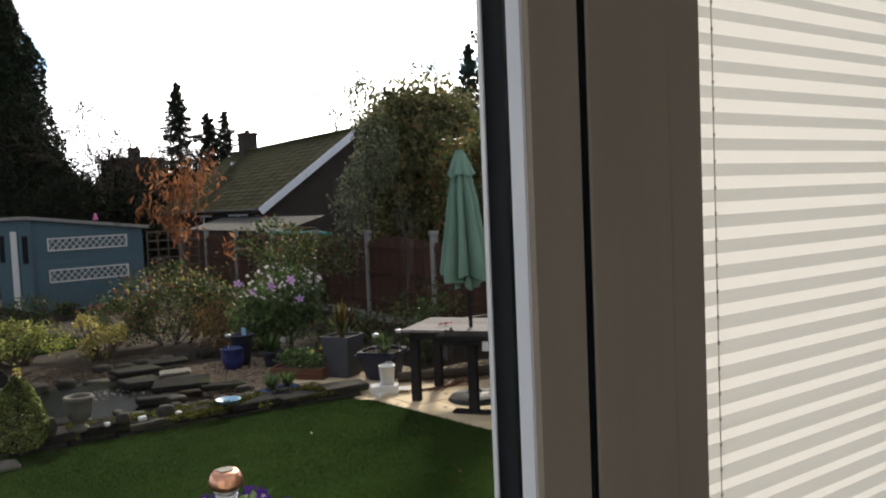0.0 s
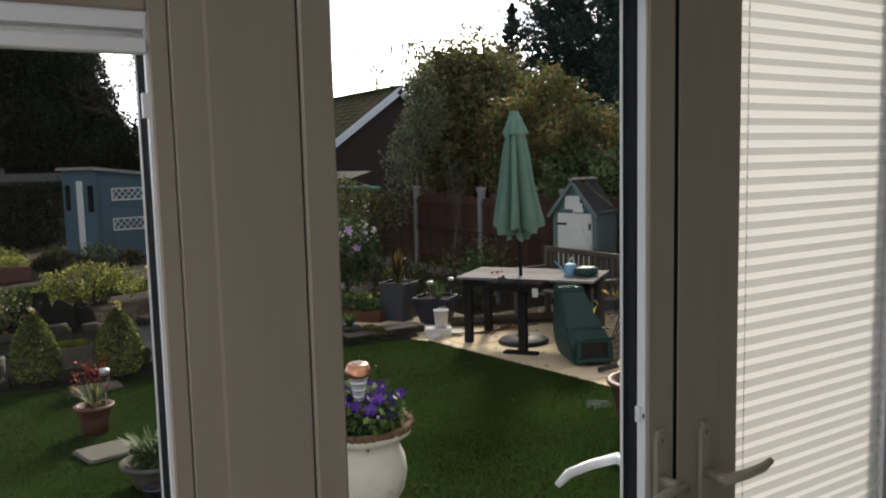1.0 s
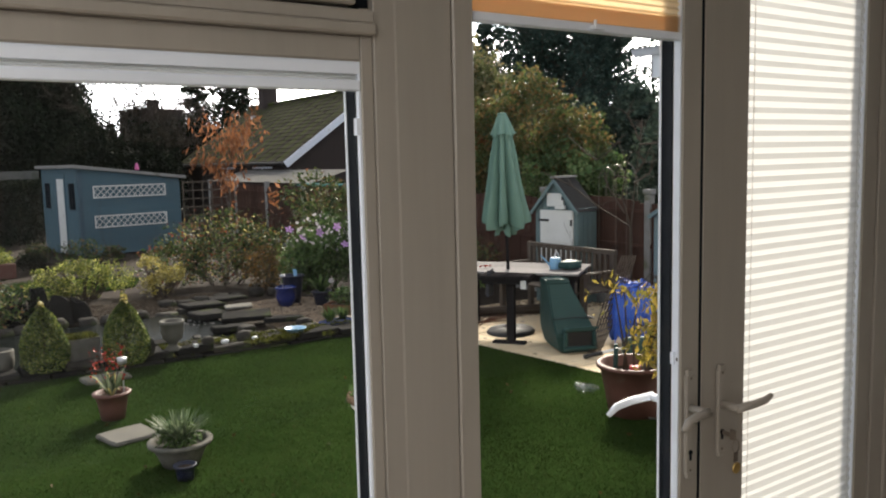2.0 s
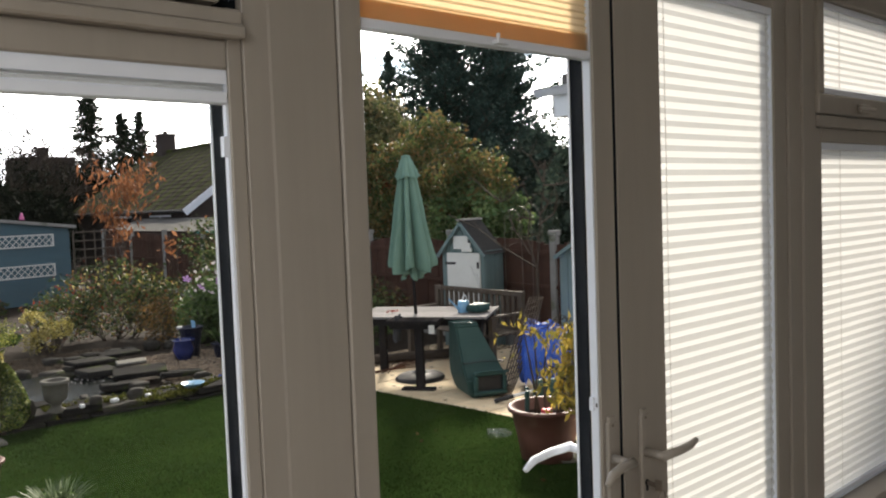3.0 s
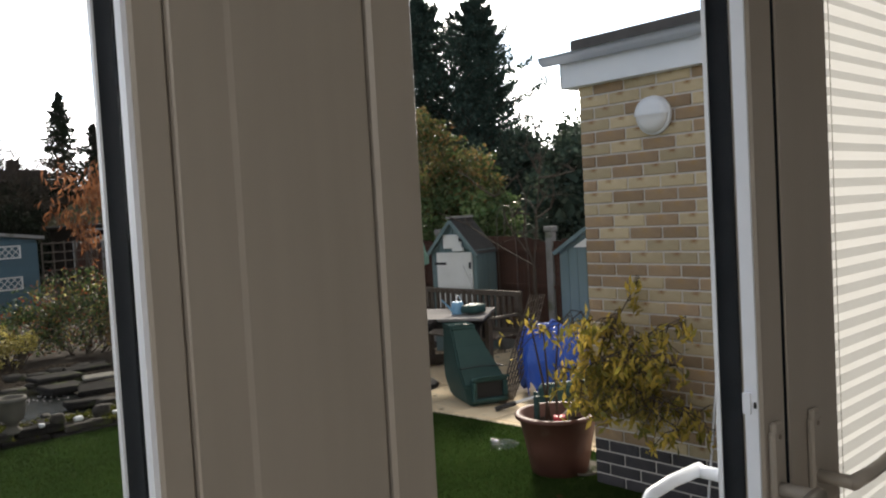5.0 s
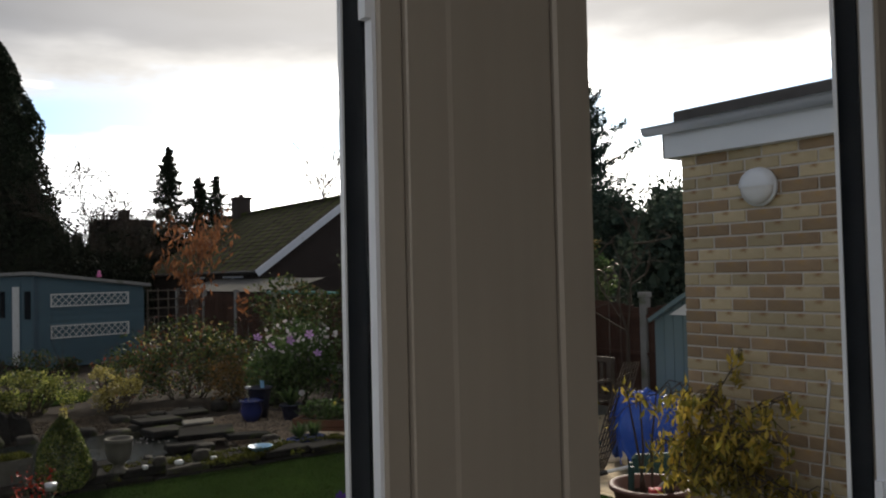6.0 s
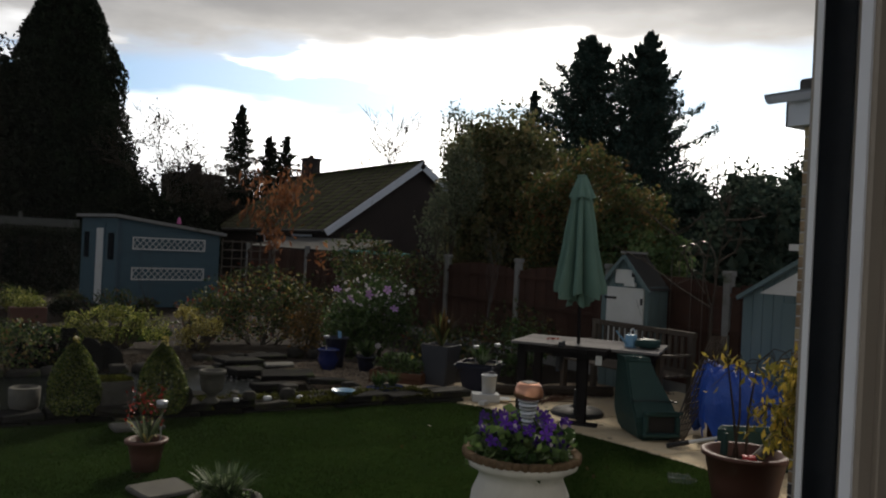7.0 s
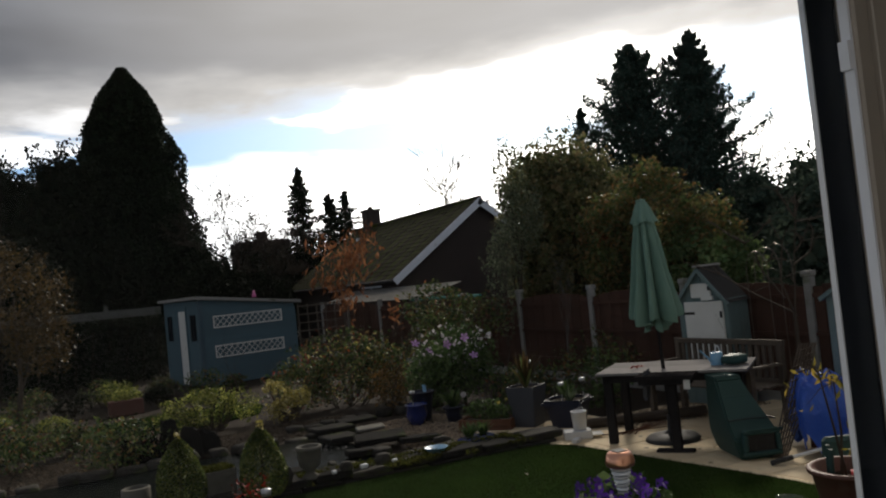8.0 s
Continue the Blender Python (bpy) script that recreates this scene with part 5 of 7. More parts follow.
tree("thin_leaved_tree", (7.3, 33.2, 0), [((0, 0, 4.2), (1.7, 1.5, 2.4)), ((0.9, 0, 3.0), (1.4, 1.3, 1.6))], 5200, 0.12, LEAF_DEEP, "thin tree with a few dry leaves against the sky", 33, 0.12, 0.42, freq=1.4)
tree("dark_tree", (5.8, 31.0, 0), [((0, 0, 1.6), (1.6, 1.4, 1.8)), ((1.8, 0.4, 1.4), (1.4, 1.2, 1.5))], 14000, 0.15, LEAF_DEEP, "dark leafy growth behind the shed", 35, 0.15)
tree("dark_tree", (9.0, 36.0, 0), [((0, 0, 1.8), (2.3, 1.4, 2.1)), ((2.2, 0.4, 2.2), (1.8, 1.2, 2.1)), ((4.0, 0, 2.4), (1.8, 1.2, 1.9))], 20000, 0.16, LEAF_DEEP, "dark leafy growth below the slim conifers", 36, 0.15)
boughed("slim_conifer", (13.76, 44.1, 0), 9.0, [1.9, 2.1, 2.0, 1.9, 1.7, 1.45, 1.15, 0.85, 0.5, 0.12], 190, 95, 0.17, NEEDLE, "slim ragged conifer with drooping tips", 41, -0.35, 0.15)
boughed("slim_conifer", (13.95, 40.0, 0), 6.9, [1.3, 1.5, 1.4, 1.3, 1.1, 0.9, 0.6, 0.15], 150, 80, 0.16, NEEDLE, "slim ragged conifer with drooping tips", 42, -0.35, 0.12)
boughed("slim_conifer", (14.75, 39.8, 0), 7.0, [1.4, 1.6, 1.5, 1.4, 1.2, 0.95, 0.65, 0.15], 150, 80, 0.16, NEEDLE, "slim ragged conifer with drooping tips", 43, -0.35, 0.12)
far_b = thing("far_building", (10.2, 43.5, 0), 0, "dark silhouette of a distant brick building behind trees", "building")
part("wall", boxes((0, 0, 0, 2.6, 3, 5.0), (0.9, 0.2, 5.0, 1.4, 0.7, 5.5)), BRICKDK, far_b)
b1, _ = bare("pale_bare_tree", (24.8, 49.2, 0), 10.8, 0.2, 5, 51, BARK_LT, "pale bare tree behind the bungalow roof", 0.75, 0.2, 4, thin=0.014)
tree("thin_leaved_tree", (24.8, 49.6, 0), [((0, 0, 6.4), (2.8, 1.8, 1.9))], 1500, 0.16, LEAF_GOLD, "thin pale crown behind the bungalow roof", 52, 0.1, 0.5, freq=1.0)
boughed("spruce", (20.9, 24.0, 0), 10.2, [3.2, 3.6, 3.7, 3.7, 3.5, 3.2, 2.7, 2.2, 1.6, 0.9, 0.15], 230, 330, 0.15, NEEDLE_B, "broad dark spruce with open ragged boughs", 61, 0.16, wide=0.30)
boughed("spruce", (22.5, 22.5, 0), 10.3, [2.6, 2.9, 3.0, 3.0, 2.8, 2.5, 2.2, 1.8, 1.3, 0.75, 0.15], 230, 330, 0.15, NEEDLE_B, "broad dark spruce with open ragged boughs", 62, 0.16, wide=0.30)
boughed("spruce", (19.3, 25.4, 0), 8.0, [1.8, 1.9, 1.8, 1.6, 1.4, 1.1, 0.8, 0.45, 0.1], 90, 110, 0.19, NEEDLE_B, "smaller dark spruce at the edge of the group", 63, 0.12)
for k, (x, y, h, s) in enumerate(((18.2, 18.6, 4.0, 1.0), (19.0, 17.2, 4.4, 1.05), (20.0, 15.8, 4.7, 1.1), (20.8, 14.2, 5.0, 1.1), (21.4, 12.4, 5.0, 1.2), (16.2, 19.6, 4.2, 1.1))):
    tree("dark_boundary_tree", (x, y, 0), [((0, 0, h * 0.42), (1.5 * s, 1.5 * s, h * 0.45)), ((0.4, 0.5, h * 0.72), (0.9 * s, 0.9 * s, h * 0.28)), ((-0.6, -0.6, h * 0.62), (0.8 * s, 0.9 * s, h * 0.3))], 12000, 0.16, LEAF_DARK, "dark evergreen tree in the boundary row", 70 + k, 0.18, 0.1, freq=1.2, inner=0.2)
for k, (x, y, h) in enumerate(((11.6, 9.0, 3.2), (11.9, 6.8, 3.0), (12.2, 4.6, 3.0))):
    tree("dark_boundary_tree", (x, y, 0), [((0, 0, h * 0.45), (1.2, 1.5, h * 0.46)), ((0.2, 0.4, h * 0.75), (0.8, 0.9, h * 0.25))], 11000, 0.12, LEAF_DARK, "dark evergreen shrub tree behind the fence", 80 + k, 0.12, 0.2)
tree("brown_leaved_tree", (-0.75, 16.4, 0), [((0, 0, 2.3), (0.95, 0.8, 1.0)), ((0.35, 0.1, 1.5), (0.6, 0.6, 0.6))], 6500, 0.07, LEAF_BROWN, "small tree with dull golden brown autumn leaves", 91, 0.06, 0.25)
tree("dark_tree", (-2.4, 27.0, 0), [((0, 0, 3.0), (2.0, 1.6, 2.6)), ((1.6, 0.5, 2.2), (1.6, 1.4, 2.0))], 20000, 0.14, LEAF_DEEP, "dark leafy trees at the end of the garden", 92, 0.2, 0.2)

# trees just behind the fence
tree("laurel_tree", (9.75, 13.9, 0), [((0, 0, 3.1), (1.15, 1.1, 1.5)), ((-0.5, 0.6, 3.4), (0.9, 0.9, 1.15)), ((0.5, -0.6, 2.3), (1.0, 1.0, 1.3)), ((-0.5, 0.3, 1.9), (0.9, 1.0, 1.2))], 36000, 0.095, LEAF_LAUREL, "large dense laurel tree turning brown behind the fence", 101, 0.12, 0.22, inner=0.25, freq=1.8)
tree("grey_leaved_tree", (7.85, 13.45, 0), [((0, 0, 3.75), (0.34, 0.34, 0.75)), ((0.1, -0.2, 3.0), (0.42, 0.45, 0.8)), ((-0.1, 0.15, 2.2), (0.36, 0.4, 0.8))], 5200, 0.065, LEAF_EUC, "slender grey-green tree above the fence", 103, 0.05, 0.25)
tree("autumn_maple", (9.35, 10.95, 0), [((-0.1, 0.1, 2.75), (0.65, 0.65, 0.85)), ((-0.75, 0.6, 2.2), (0.6, 0.6, 0.9)), ((0.45, -0.45, 2.05), (0.7, 0.7, 0.85))], 17000, 0.085, LEAF_MAPLE, "maple with orange and green autumn leaves", 105, 0.09, 0.24, freq=2.6, extra=(([((0.2, -0.5, 1.55), (0.85, 0.9, 0.75)), ((0.65, -0.9, 1.7), (0.5, 0.5, 0.5))], LEAF_MAPLE_G, 11000, 0.085, "greener lower leaves"), ([((-0.85, 0.9, 2.35), (0.25, 0.25, 0.2))], LEAF_RED, 160, 0.11, "tuft of red leaves")))
bare("bare_sapling", (7.15, 11.2, 0), 2.4, 0.022, 3, 111, BARK_LT, "thin bare sapling against the fence", 0.35, 0.5, 3)
tree("climbing_shrub", (6.95, 12.6, 0), [((0, 0.2, 1.9), (0.28, 0.35, 0.55)), ((-0.05, 0, 1.2), (0.25, 0.3, 0.5)), ((0.0, -0.2, 2.4), (0.2, 0.25, 0.4))], 900, 0.06, LEAF_EUC, "thin climbing shrub with small pale leaves", 113, 0.02, 0.35)
tree("climbing_shrub", (5.75, 12.9, 0), [((0, 0, 1.45), (0.75, 0.5, 0.42)), ((0.6, -0.4, 1.2), (0.55, 0.5, 0.4))], 2600, 0.065, LEAF_SHRUB, "loose leafy shrub over the fence line", 115, 0.03, 0.3)
shrub("climbing_shrub", (6.6, 14.6, 0), [((0, 0, 0.8), (0.5, 0.9, 0.7))], 2200, 0.07, LEAF_SHRUB, "loose leafy shrub in front of the fence", 117)
shrub("border_plants", (6.5, 9.4, 0), [((0, 0, 0.45), (0.5, 0.7, 0.5)), ((-0.6, 0.2, 0.35), (0.35, 0.4, 0.4))], 1800, 0.06, LEAF_SHRUB, "thin green border plants in front of the fence", 119, upright=0.3, gap=0.25)
shrub("border_plants", (5.95, 8.75, 0), [((0, 0, 0.35), (0.35, 0.35, 0.4))], 900, 0.06, LEAF_FRESH, "thin green border plants in front of the fence", 120, upright=0.3, gap=0.25)

# small copper-leaved tree
cop, cpaths = bare("copper_tree", (4.55, 13.95, 0), 3.3, 0.035, 4, 125, BARK_LT, "small tree with hanging copper autumn leaves", 0.72, 0.35, 3)
rngc = np.random.default_rng(126)
tips = np.array([p for pts, _ in cpaths[4:] for p in pts[1:]])
tips = tips[(tips[:, 2] > 1.25)]
lp = np.repeat(tips, 3, 0) + rngc.normal(0, 0.07, (3 * len(tips), 3))
lp = lp[rngc.permutation(len(lp))[:680]]
leaves("crown", lp, 0.13, LEAF_COPPER, cop, 127, 0.26, 1.8)
twig, tpaths = bare("copper_sapling", (4.85, 12.75, 0), 1.9, 0.012, 2, 131, BARK_LT, "bare sapling with a few orange leaves", 0.4, 0.5, 2)
leaves("crown", np.c_[rngc.normal(0, 0.07, 22), rngc.normal(0, 0.07, 22), rngc.normal(1.42, 0.12, 22)], 0.12, LEAF_COPPER, twig, 132, 0.4, 1.0)
bare("bare_sapling", (2.55, 13.9, 0), 1.9, 0.018, 3, 133, BARK, "thin bare sapling in front of the shed", 0.35, 0.5, 2)

# bare twisted tree and hoops by the green shed
ap = thing("bare_apple_tree", (6.70, 6.32, 0), 0, "bare pruned fruit tree with pale crooked branches", "tree")
part("trunk", tubes(([(0, 0, -0.05), (0.02, 0.02, 0.6), (0, 0, 1.12)], [0.030, 0.024, 0.02]), seg=8), BARK, ap)
ra0 = random.Random(137)
for pts in (((0, 0, 1.12), (0.02, -0.03, 1.45), (0, -0.07, 1.70), (0.03, -0.13, 2.17)), ((0, -0.13, 2.17), (0.05, -0.02, 2.30), (0, 0.05, 2.48)), ((0, 0, 1.12), (-0.05, 0.09, 1.5), (0, 0.06, 1.9), (-0.04, 0.16, 2.16)),
            ((0, 0.16, 2.16), (0, 0.27, 2.12), (0.04, 0.45, 2.0), (0, 0.57, 1.94)), ((0, -0.13, 2.12), (0.1, -0.3, 2.13), (0.12, -0.54, 2.17)), ((0, 0, 1.14), (-0.1, 0.45, 1.38), (-0.05, 0.95, 1.62), (-0.1, 1.45, 1.80)),
            ((0, 0.56, 1.95), (-0.05, 0.72, 2.05), (0, 0.9, 2.15)), ((0, -0.1, 1.8), (0.04, -0.16, 1.9), (0.02, -0.2, 1.93)), ((0.02, 0.05, 1.72), (0.1, 0.3, 1.75), (0.1, 0.38, 1.7)), ((0, 0.1, 1.3), (0, 0.35, 1.6), (0, 0.42, 1.75)), ((0, -0.06, 1.66), (0.1, -0.2, 1.78), (0.06, -0.3, 2.0)), ((0, -0.13, 2.17), (0, -0.17, 2.3), (0.02, -0.16, 2.42))):
    paths = [(list(pts), [0.012 - 0.0025 * k for k in range(len(pts))])]
    for k in range(5):
        i = ra0.randint(1, len(pts) - 1)
        q = Vector(pts[i])
        e = q + Vector((ra0.gauss(0, 0.06), ra0.gauss(0, 0.13), abs(ra0.gauss(0.05, 0.1))))
        paths.append(([q, (q + e) / 2 + Vector((0, 0, 0.02)), e], [0.006, 0.004, 0.002]))
    part("branch", tubes(*paths, seg=5), BARK, ap)
bare("bare_sapling", (6.62, 7.2, 0), 1.9, 0.014, 2, 139, BARK_LT, "two pale bare stems beside the tool store", 0.25, 0.3, 2)
arch = thing("metal_hoops", (7.50, 7.15, 0), 78, "thin grey metal hoops of a garden arch above the fence", "arch")
for k in range(3):
    rr_ = 0.27 - 0.035 * k
    pts = [(rr_ * math.cos(a) + 0.06 * k, 0.10 * k, 1.62 + (rr_ + 0.02) * math.sin(a)) for a in [math.pi * j / 14 for j in range(15)]]
    part("hoop", tubes(([(rr_ + 0.06 * k, 0.10 * k, 0.2)] + pts + [(-rr_ + 0.06 * k, 0.10 * k, 0.2)], 0.004), seg=6), KEYM, arch)

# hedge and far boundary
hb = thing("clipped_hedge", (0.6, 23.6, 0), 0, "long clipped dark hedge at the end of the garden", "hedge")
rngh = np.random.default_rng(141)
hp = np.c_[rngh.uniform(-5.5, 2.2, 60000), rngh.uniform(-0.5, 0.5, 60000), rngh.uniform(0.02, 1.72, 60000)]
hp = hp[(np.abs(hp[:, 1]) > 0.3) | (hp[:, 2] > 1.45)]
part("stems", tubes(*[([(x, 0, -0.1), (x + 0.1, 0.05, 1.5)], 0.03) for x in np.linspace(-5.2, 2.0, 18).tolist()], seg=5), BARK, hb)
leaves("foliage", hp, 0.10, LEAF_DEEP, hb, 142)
wallf = thing("concrete_fence", (0.0, 24.6, 0), 0, "pale concrete panel fence behind the hedge", "fence", kind="structure")
for k in range(6):
    part("panel", boxes((-6 + k * 1.5, -0.03, 0, -4.6 + k * 1.5, 0.03, 1.95)), CONC_DK, wallf)
    part("concrete_post", boxes((-6.1 + k * 1.5, -0.06, 0, -6.0 + k * 1.5, 0.06, 2.1)), CONC_DK, wallf)

# beds behind the pond
shrub("red_berried_shrub", (4.0, 12.9, 0), [((0, 0, 0.62), (0.95, 0.7, 0.62)), ((-0.75, 0.2, 0.42), (0.6, 0.55, 0.45)), ((0.65, -0.2, 0.5), (0.6, 0.5, 0.5))], 11000, 0.062, LEAF_SHRUB, "broad dark shrub with reddening leaf tips", 151, gap=0.32)
rbs = bpy.data.objects["red_berried_shrub"]
leaves("red_tips", lump_points([((0, -0.1, 0.70), (0.95, 0.65, 0.58)), ((-0.75, 0.1, 0.45), (0.6, 0.5, 0.45))], 260, np.random.default_rng(148), 0.8), 0.055, LEAF_RED, rbs, 149, 0.4, 0, 0.4)
# Pale leaves scattered as painted highlights over the shrub.
leaves("pale_highlights", lump_points([((0, -0.15, 0.60), (0.95, 0.6, 0.55)), ((0.6, -0.25, 0.5), (0.6, 0.45, 0.5))], 420, np.random.default_rng(146), 0.8), 0.05, LEAF_GOLD, rbs, 147, 0.5, 0, 0.4)
shrub("orange_berried_shrub", (4.25, 11.7, 0), [((0, 0, 0.38), (0.42, 0.38, 0.36))], 1700, 0.05, LEAF_ORANGE, "small shrub with orange berries", 153)
hib = shrub("flowering_mallow", (4.95, 10.75, 0), [((0, 0, 0.68), (0.55, 0.5, 0.55)), ((-0.4, 0.2, 0.5), (0.4, 0.4, 0.45))], 6500, 0.06, LEAF_FRESH, "grey-green mallow shrub with mauve flowers", 155)
leaves("seed_heads", lump_points([((-0.1, -0.1, 0.95), (0.6, 0.4, 0.3))], 120, np.random.default_rng(156)), 0.06, PETAL_W, hib, 157, 0.8)


def flower(parent, c, r, mat, n=5, seed=0, tilt=60):
    rr = random.Random(seed)
    bm = bmesh.new()
    m = pose(*c, tilt + rr.uniform(-25, 25), rr.uniform(-20, 20), rr.uniform(-40, 40))
    mid = bm.verts.new(m @ Vector((0, 0, 0)))
    for k in range(n):
        a = 2 * math.pi * k / n
        vs = [bm.verts.new(m @ Vector((r * q * math.cos(a + o), r * q * math.sin(a + o), r * 0.25 * q))) for q, o in ((0.7, -0.5), (1.05, -0.2), (1.05, 0.2), (0.7, 0.5))]
        bm.faces.new([mid] + vs)
    return part("flower", bm, mat, parent)


for k, c in enumerate(((-0.42, -0.42, 0.98), (-0.62, -0.25, 0.90), (-0.16, -0.48, 1.05), (-0.75, -0.1, 1.02), (-0.05, -0.5, 0.78))):
    flower(hib, c, 0.062, PETAL_M, seed=k)
shrub("golden_shrub", (2.75, 12.25, 0), [((-0.12, 0, 0.40), (0.20, 0.2, 0.26)), ((0.22, 0, 0.27), (0.24, 0.2, 0.20)), ((-0.05, -0.1, 0.2), (0.3, 0.2, 0.2)), ((-0.22, 0.05, 0.52), (0.1, 0.1, 0.14)), ((0.36, 0, 0.34), (0.1, 0.1, 0.1))], 2600, 0.046, LEAF_GOLD, "bright golden variegated shrub", 159, gap=0.38, upright=0.3, inner=0.5)
shrub("yellow_green_shrub", (1.75, 12.9, 0), [((0, 0, 0.30), (0.55, 0.4, 0.30)), ((-0.45, 0, 0.25), (0.35, 0.3, 0.24)), ((0.45, -0.1, 0.28), (0.3, 0.3, 0.24)), ((-0.1, -0.2, 0.48), (0.3, 0.2, 0.12)), ((-0.6, -0.1, 0.42), (0.2, 0.15, 0.1)), ((0.3, -0.15, 0.45), (0.2, 0.15, 0.1))], 7500, 0.045, LEAF_YGREEN, "low spreading yellow-green shrub", 161, gap=0.34, upright=0.35, inner=0.5)
shrub("low_dark_shrub", (0.25, 10.9, 0), [((0, 0, 0.3), (0.55, 0.5, 0.32))], 1800, 0.055, LEAF_SHRUB, "low dark shrub with red berries beside the pond", 163)
shrub("low_dark_shrub", (-0.9, 12.0, 0), [((0, 0, 0.32), (0.6, 0.5, 0.35))], 1600, 0.06, LEAF_SHRUB, "low green shrub at the garden edge", 165)
shrub("low_dark_shrub", (0.9, 17.5, 0), [((0, 0, 0.3), (0.4, 0.35, 0.25))], 900, 0.06, LEAF_YGREEN, "small green shrub in a trough", 167)
shrub("low_dark_shrub", (2.6, 17.6, 0), [((0, 0, 0.25), (0.5, 0.3, 0.3))], 900, 0.06, LEAF_SHRUB, "low dark plants in front of the shed", 168)
shrub("low_dark_shrub", (5.4, 9.9, 0), [((0, 0, 0.3), (0.5, 0.4, 0.32))], 1500, 0.06, LEAF_SHRUB, "low dark plants below the mallow", 169)
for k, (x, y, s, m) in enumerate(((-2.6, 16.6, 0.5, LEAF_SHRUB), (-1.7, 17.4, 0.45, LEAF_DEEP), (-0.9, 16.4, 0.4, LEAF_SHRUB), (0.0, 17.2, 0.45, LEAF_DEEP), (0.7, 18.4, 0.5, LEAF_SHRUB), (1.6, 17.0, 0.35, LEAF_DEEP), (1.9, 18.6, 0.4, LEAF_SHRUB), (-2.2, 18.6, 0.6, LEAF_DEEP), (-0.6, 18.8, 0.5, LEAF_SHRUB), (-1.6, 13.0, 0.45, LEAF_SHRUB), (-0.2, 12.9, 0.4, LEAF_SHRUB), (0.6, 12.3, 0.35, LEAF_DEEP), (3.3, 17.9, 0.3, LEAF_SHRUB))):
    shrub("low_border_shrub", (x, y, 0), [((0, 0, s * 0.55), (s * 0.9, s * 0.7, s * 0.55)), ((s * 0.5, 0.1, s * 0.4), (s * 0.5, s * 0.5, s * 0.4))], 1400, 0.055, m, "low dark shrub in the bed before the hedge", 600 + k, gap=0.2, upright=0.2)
for k, (x, y) in enumerate(((0.5, 8.05), (1.2, 7.85))):
    tp = thing("topiary_cone", (x, y, 0.06), 0, "clipped box topiary cone with a sunlit tip in leaf colour", "topiary", "topiary cones by the pond")
    part("trunk", tubes(([(0, 0, -0.08), (0, 0, 0.5)], [0.02, 0.008]), seg=6), BARK, tp)
    rng = np.random.default_rng(171 + k)
    f = rng.uniform(0, 1, 8500)
    R = np.interp(f, [0, 0.12, 0.35, 0.6, 0.8, 0.93, 1.0], [0.17, 0.215, 0.215, 0.175, 0.11, 0.05, 0.005])
    a = rng.uniform(0, 6.283, 8500)
    r = R * (1 - 0.25 * rng.uniform(0, 1, 8500) ** 2) * (1 + 0.05 * np.sin(5 * a + f * 9))
    leaves("crown", np.c_[r * np.cos(a), r * np.sin(a), 0.02 + f * 0.62], 0.026, LEAF_BOX, tp, 175 + k, 0.6)
    # Golden leaves paint the sunlit top of the cone.
    leaves("lit_tip", np.c_[rng.normal(0, 0.014, 40), rng.normal(0, 0.014, 40), rng.normal(0.63, 0.03, 40)], 0.04, LEAF_GOLD, tp, 177 + k, 0.6)

# ---- pond and rockery ----
G = -0.03
structure("pond_water", boxes((-2.2, 8.15, -0.25, 2.75, 10.45, 0.015)), WATER, "dark still pond water with a small ripple", "water")
rngs = random.Random(8)


def stones(name, spec, mat, label, category, group=""):
    for k, (x, y, z, sx, sy, sz, seed) in enumerate(spec):
        bm = bmesh.new()
        boulder(bm, (0, 0, 0), (sx, sy, sz), seed)
        o = part(name, bm, mat, None, "", True)
        o.matrix_world = pose(x, y, z, 0, 0, rngs.uniform(-12, 12))
        tagged(o, label, category, group)


kerb = []
x = -2.2
k = 0
while x < 4.1:
    w = rngs.uniform(0.28, 0.52)
    y = 8.12 - 0.05 * max(0, x) - (0.06 if x > 2.5 else 0)
    kerb.append((x + w / 2, y + rngs.uniform(-0.02, 0.02), G - 0.02, w * 1.02, 0.34, 0.15 + rngs.uniform(-0.02, 0.03), 200 + k))
    x += w
    k += 1
for k, (x, y, z, w, d, h, seed) in enumerate(kerb):
    for lay in (0, 1):
        bm = boxes((-w / 2 + 0.01, -d / 2 + 0.03 * lay, lay * h * 0.55, w / 2 - 0.01, d / 2, h * (0.53 if lay == 0 else 1.0)), bevel=0.012)
        bmesh.ops.subdivide_edges(bm, edges=bm.edges[:], cuts=2)
        for v in bm.verts:
            q = v.co * 6 + Vector((seed * 1.3, lay * 9, 0))
            v.co += Vector((noise.noise(q), noise.noise(q + Vector((5, 0, 0))), 0.6 * noise.noise(q + Vector((0, 7, 0))))) * 0.022
        o = part("kerb_stone", bm, ROCK_DK if (k + lay) % 4 else STONE)
        o.matrix_world = pose(x + lay * 0.12, y, z, 0, 0, rngs.uniform(-5, 2))
        tagged(o, "mossy dark flat stone in the low pond wall", "stone", "stones round the pond")
rocks = []
for k in range(20):
    rocks.append((rngs.uniform(1.4, 3.6), rngs.uniform(8.25, 8.75), -0.01, rngs.uniform(0.08, 0.26), rngs.uniform(0.08, 0.2), rngs.uniform(0.05, 0.12), 240 + k))
for k in range(16):
    rocks.append((-2.0 + k * 0.33 + rngs.uniform(-0.08, 0.08), 10.55 + rngs.uniform(-0.08, 0.12), G - 0.02, rngs.uniform(0.2, 0.42), 0.26, rngs.uniform(0.08, 0.18), 270 + k))
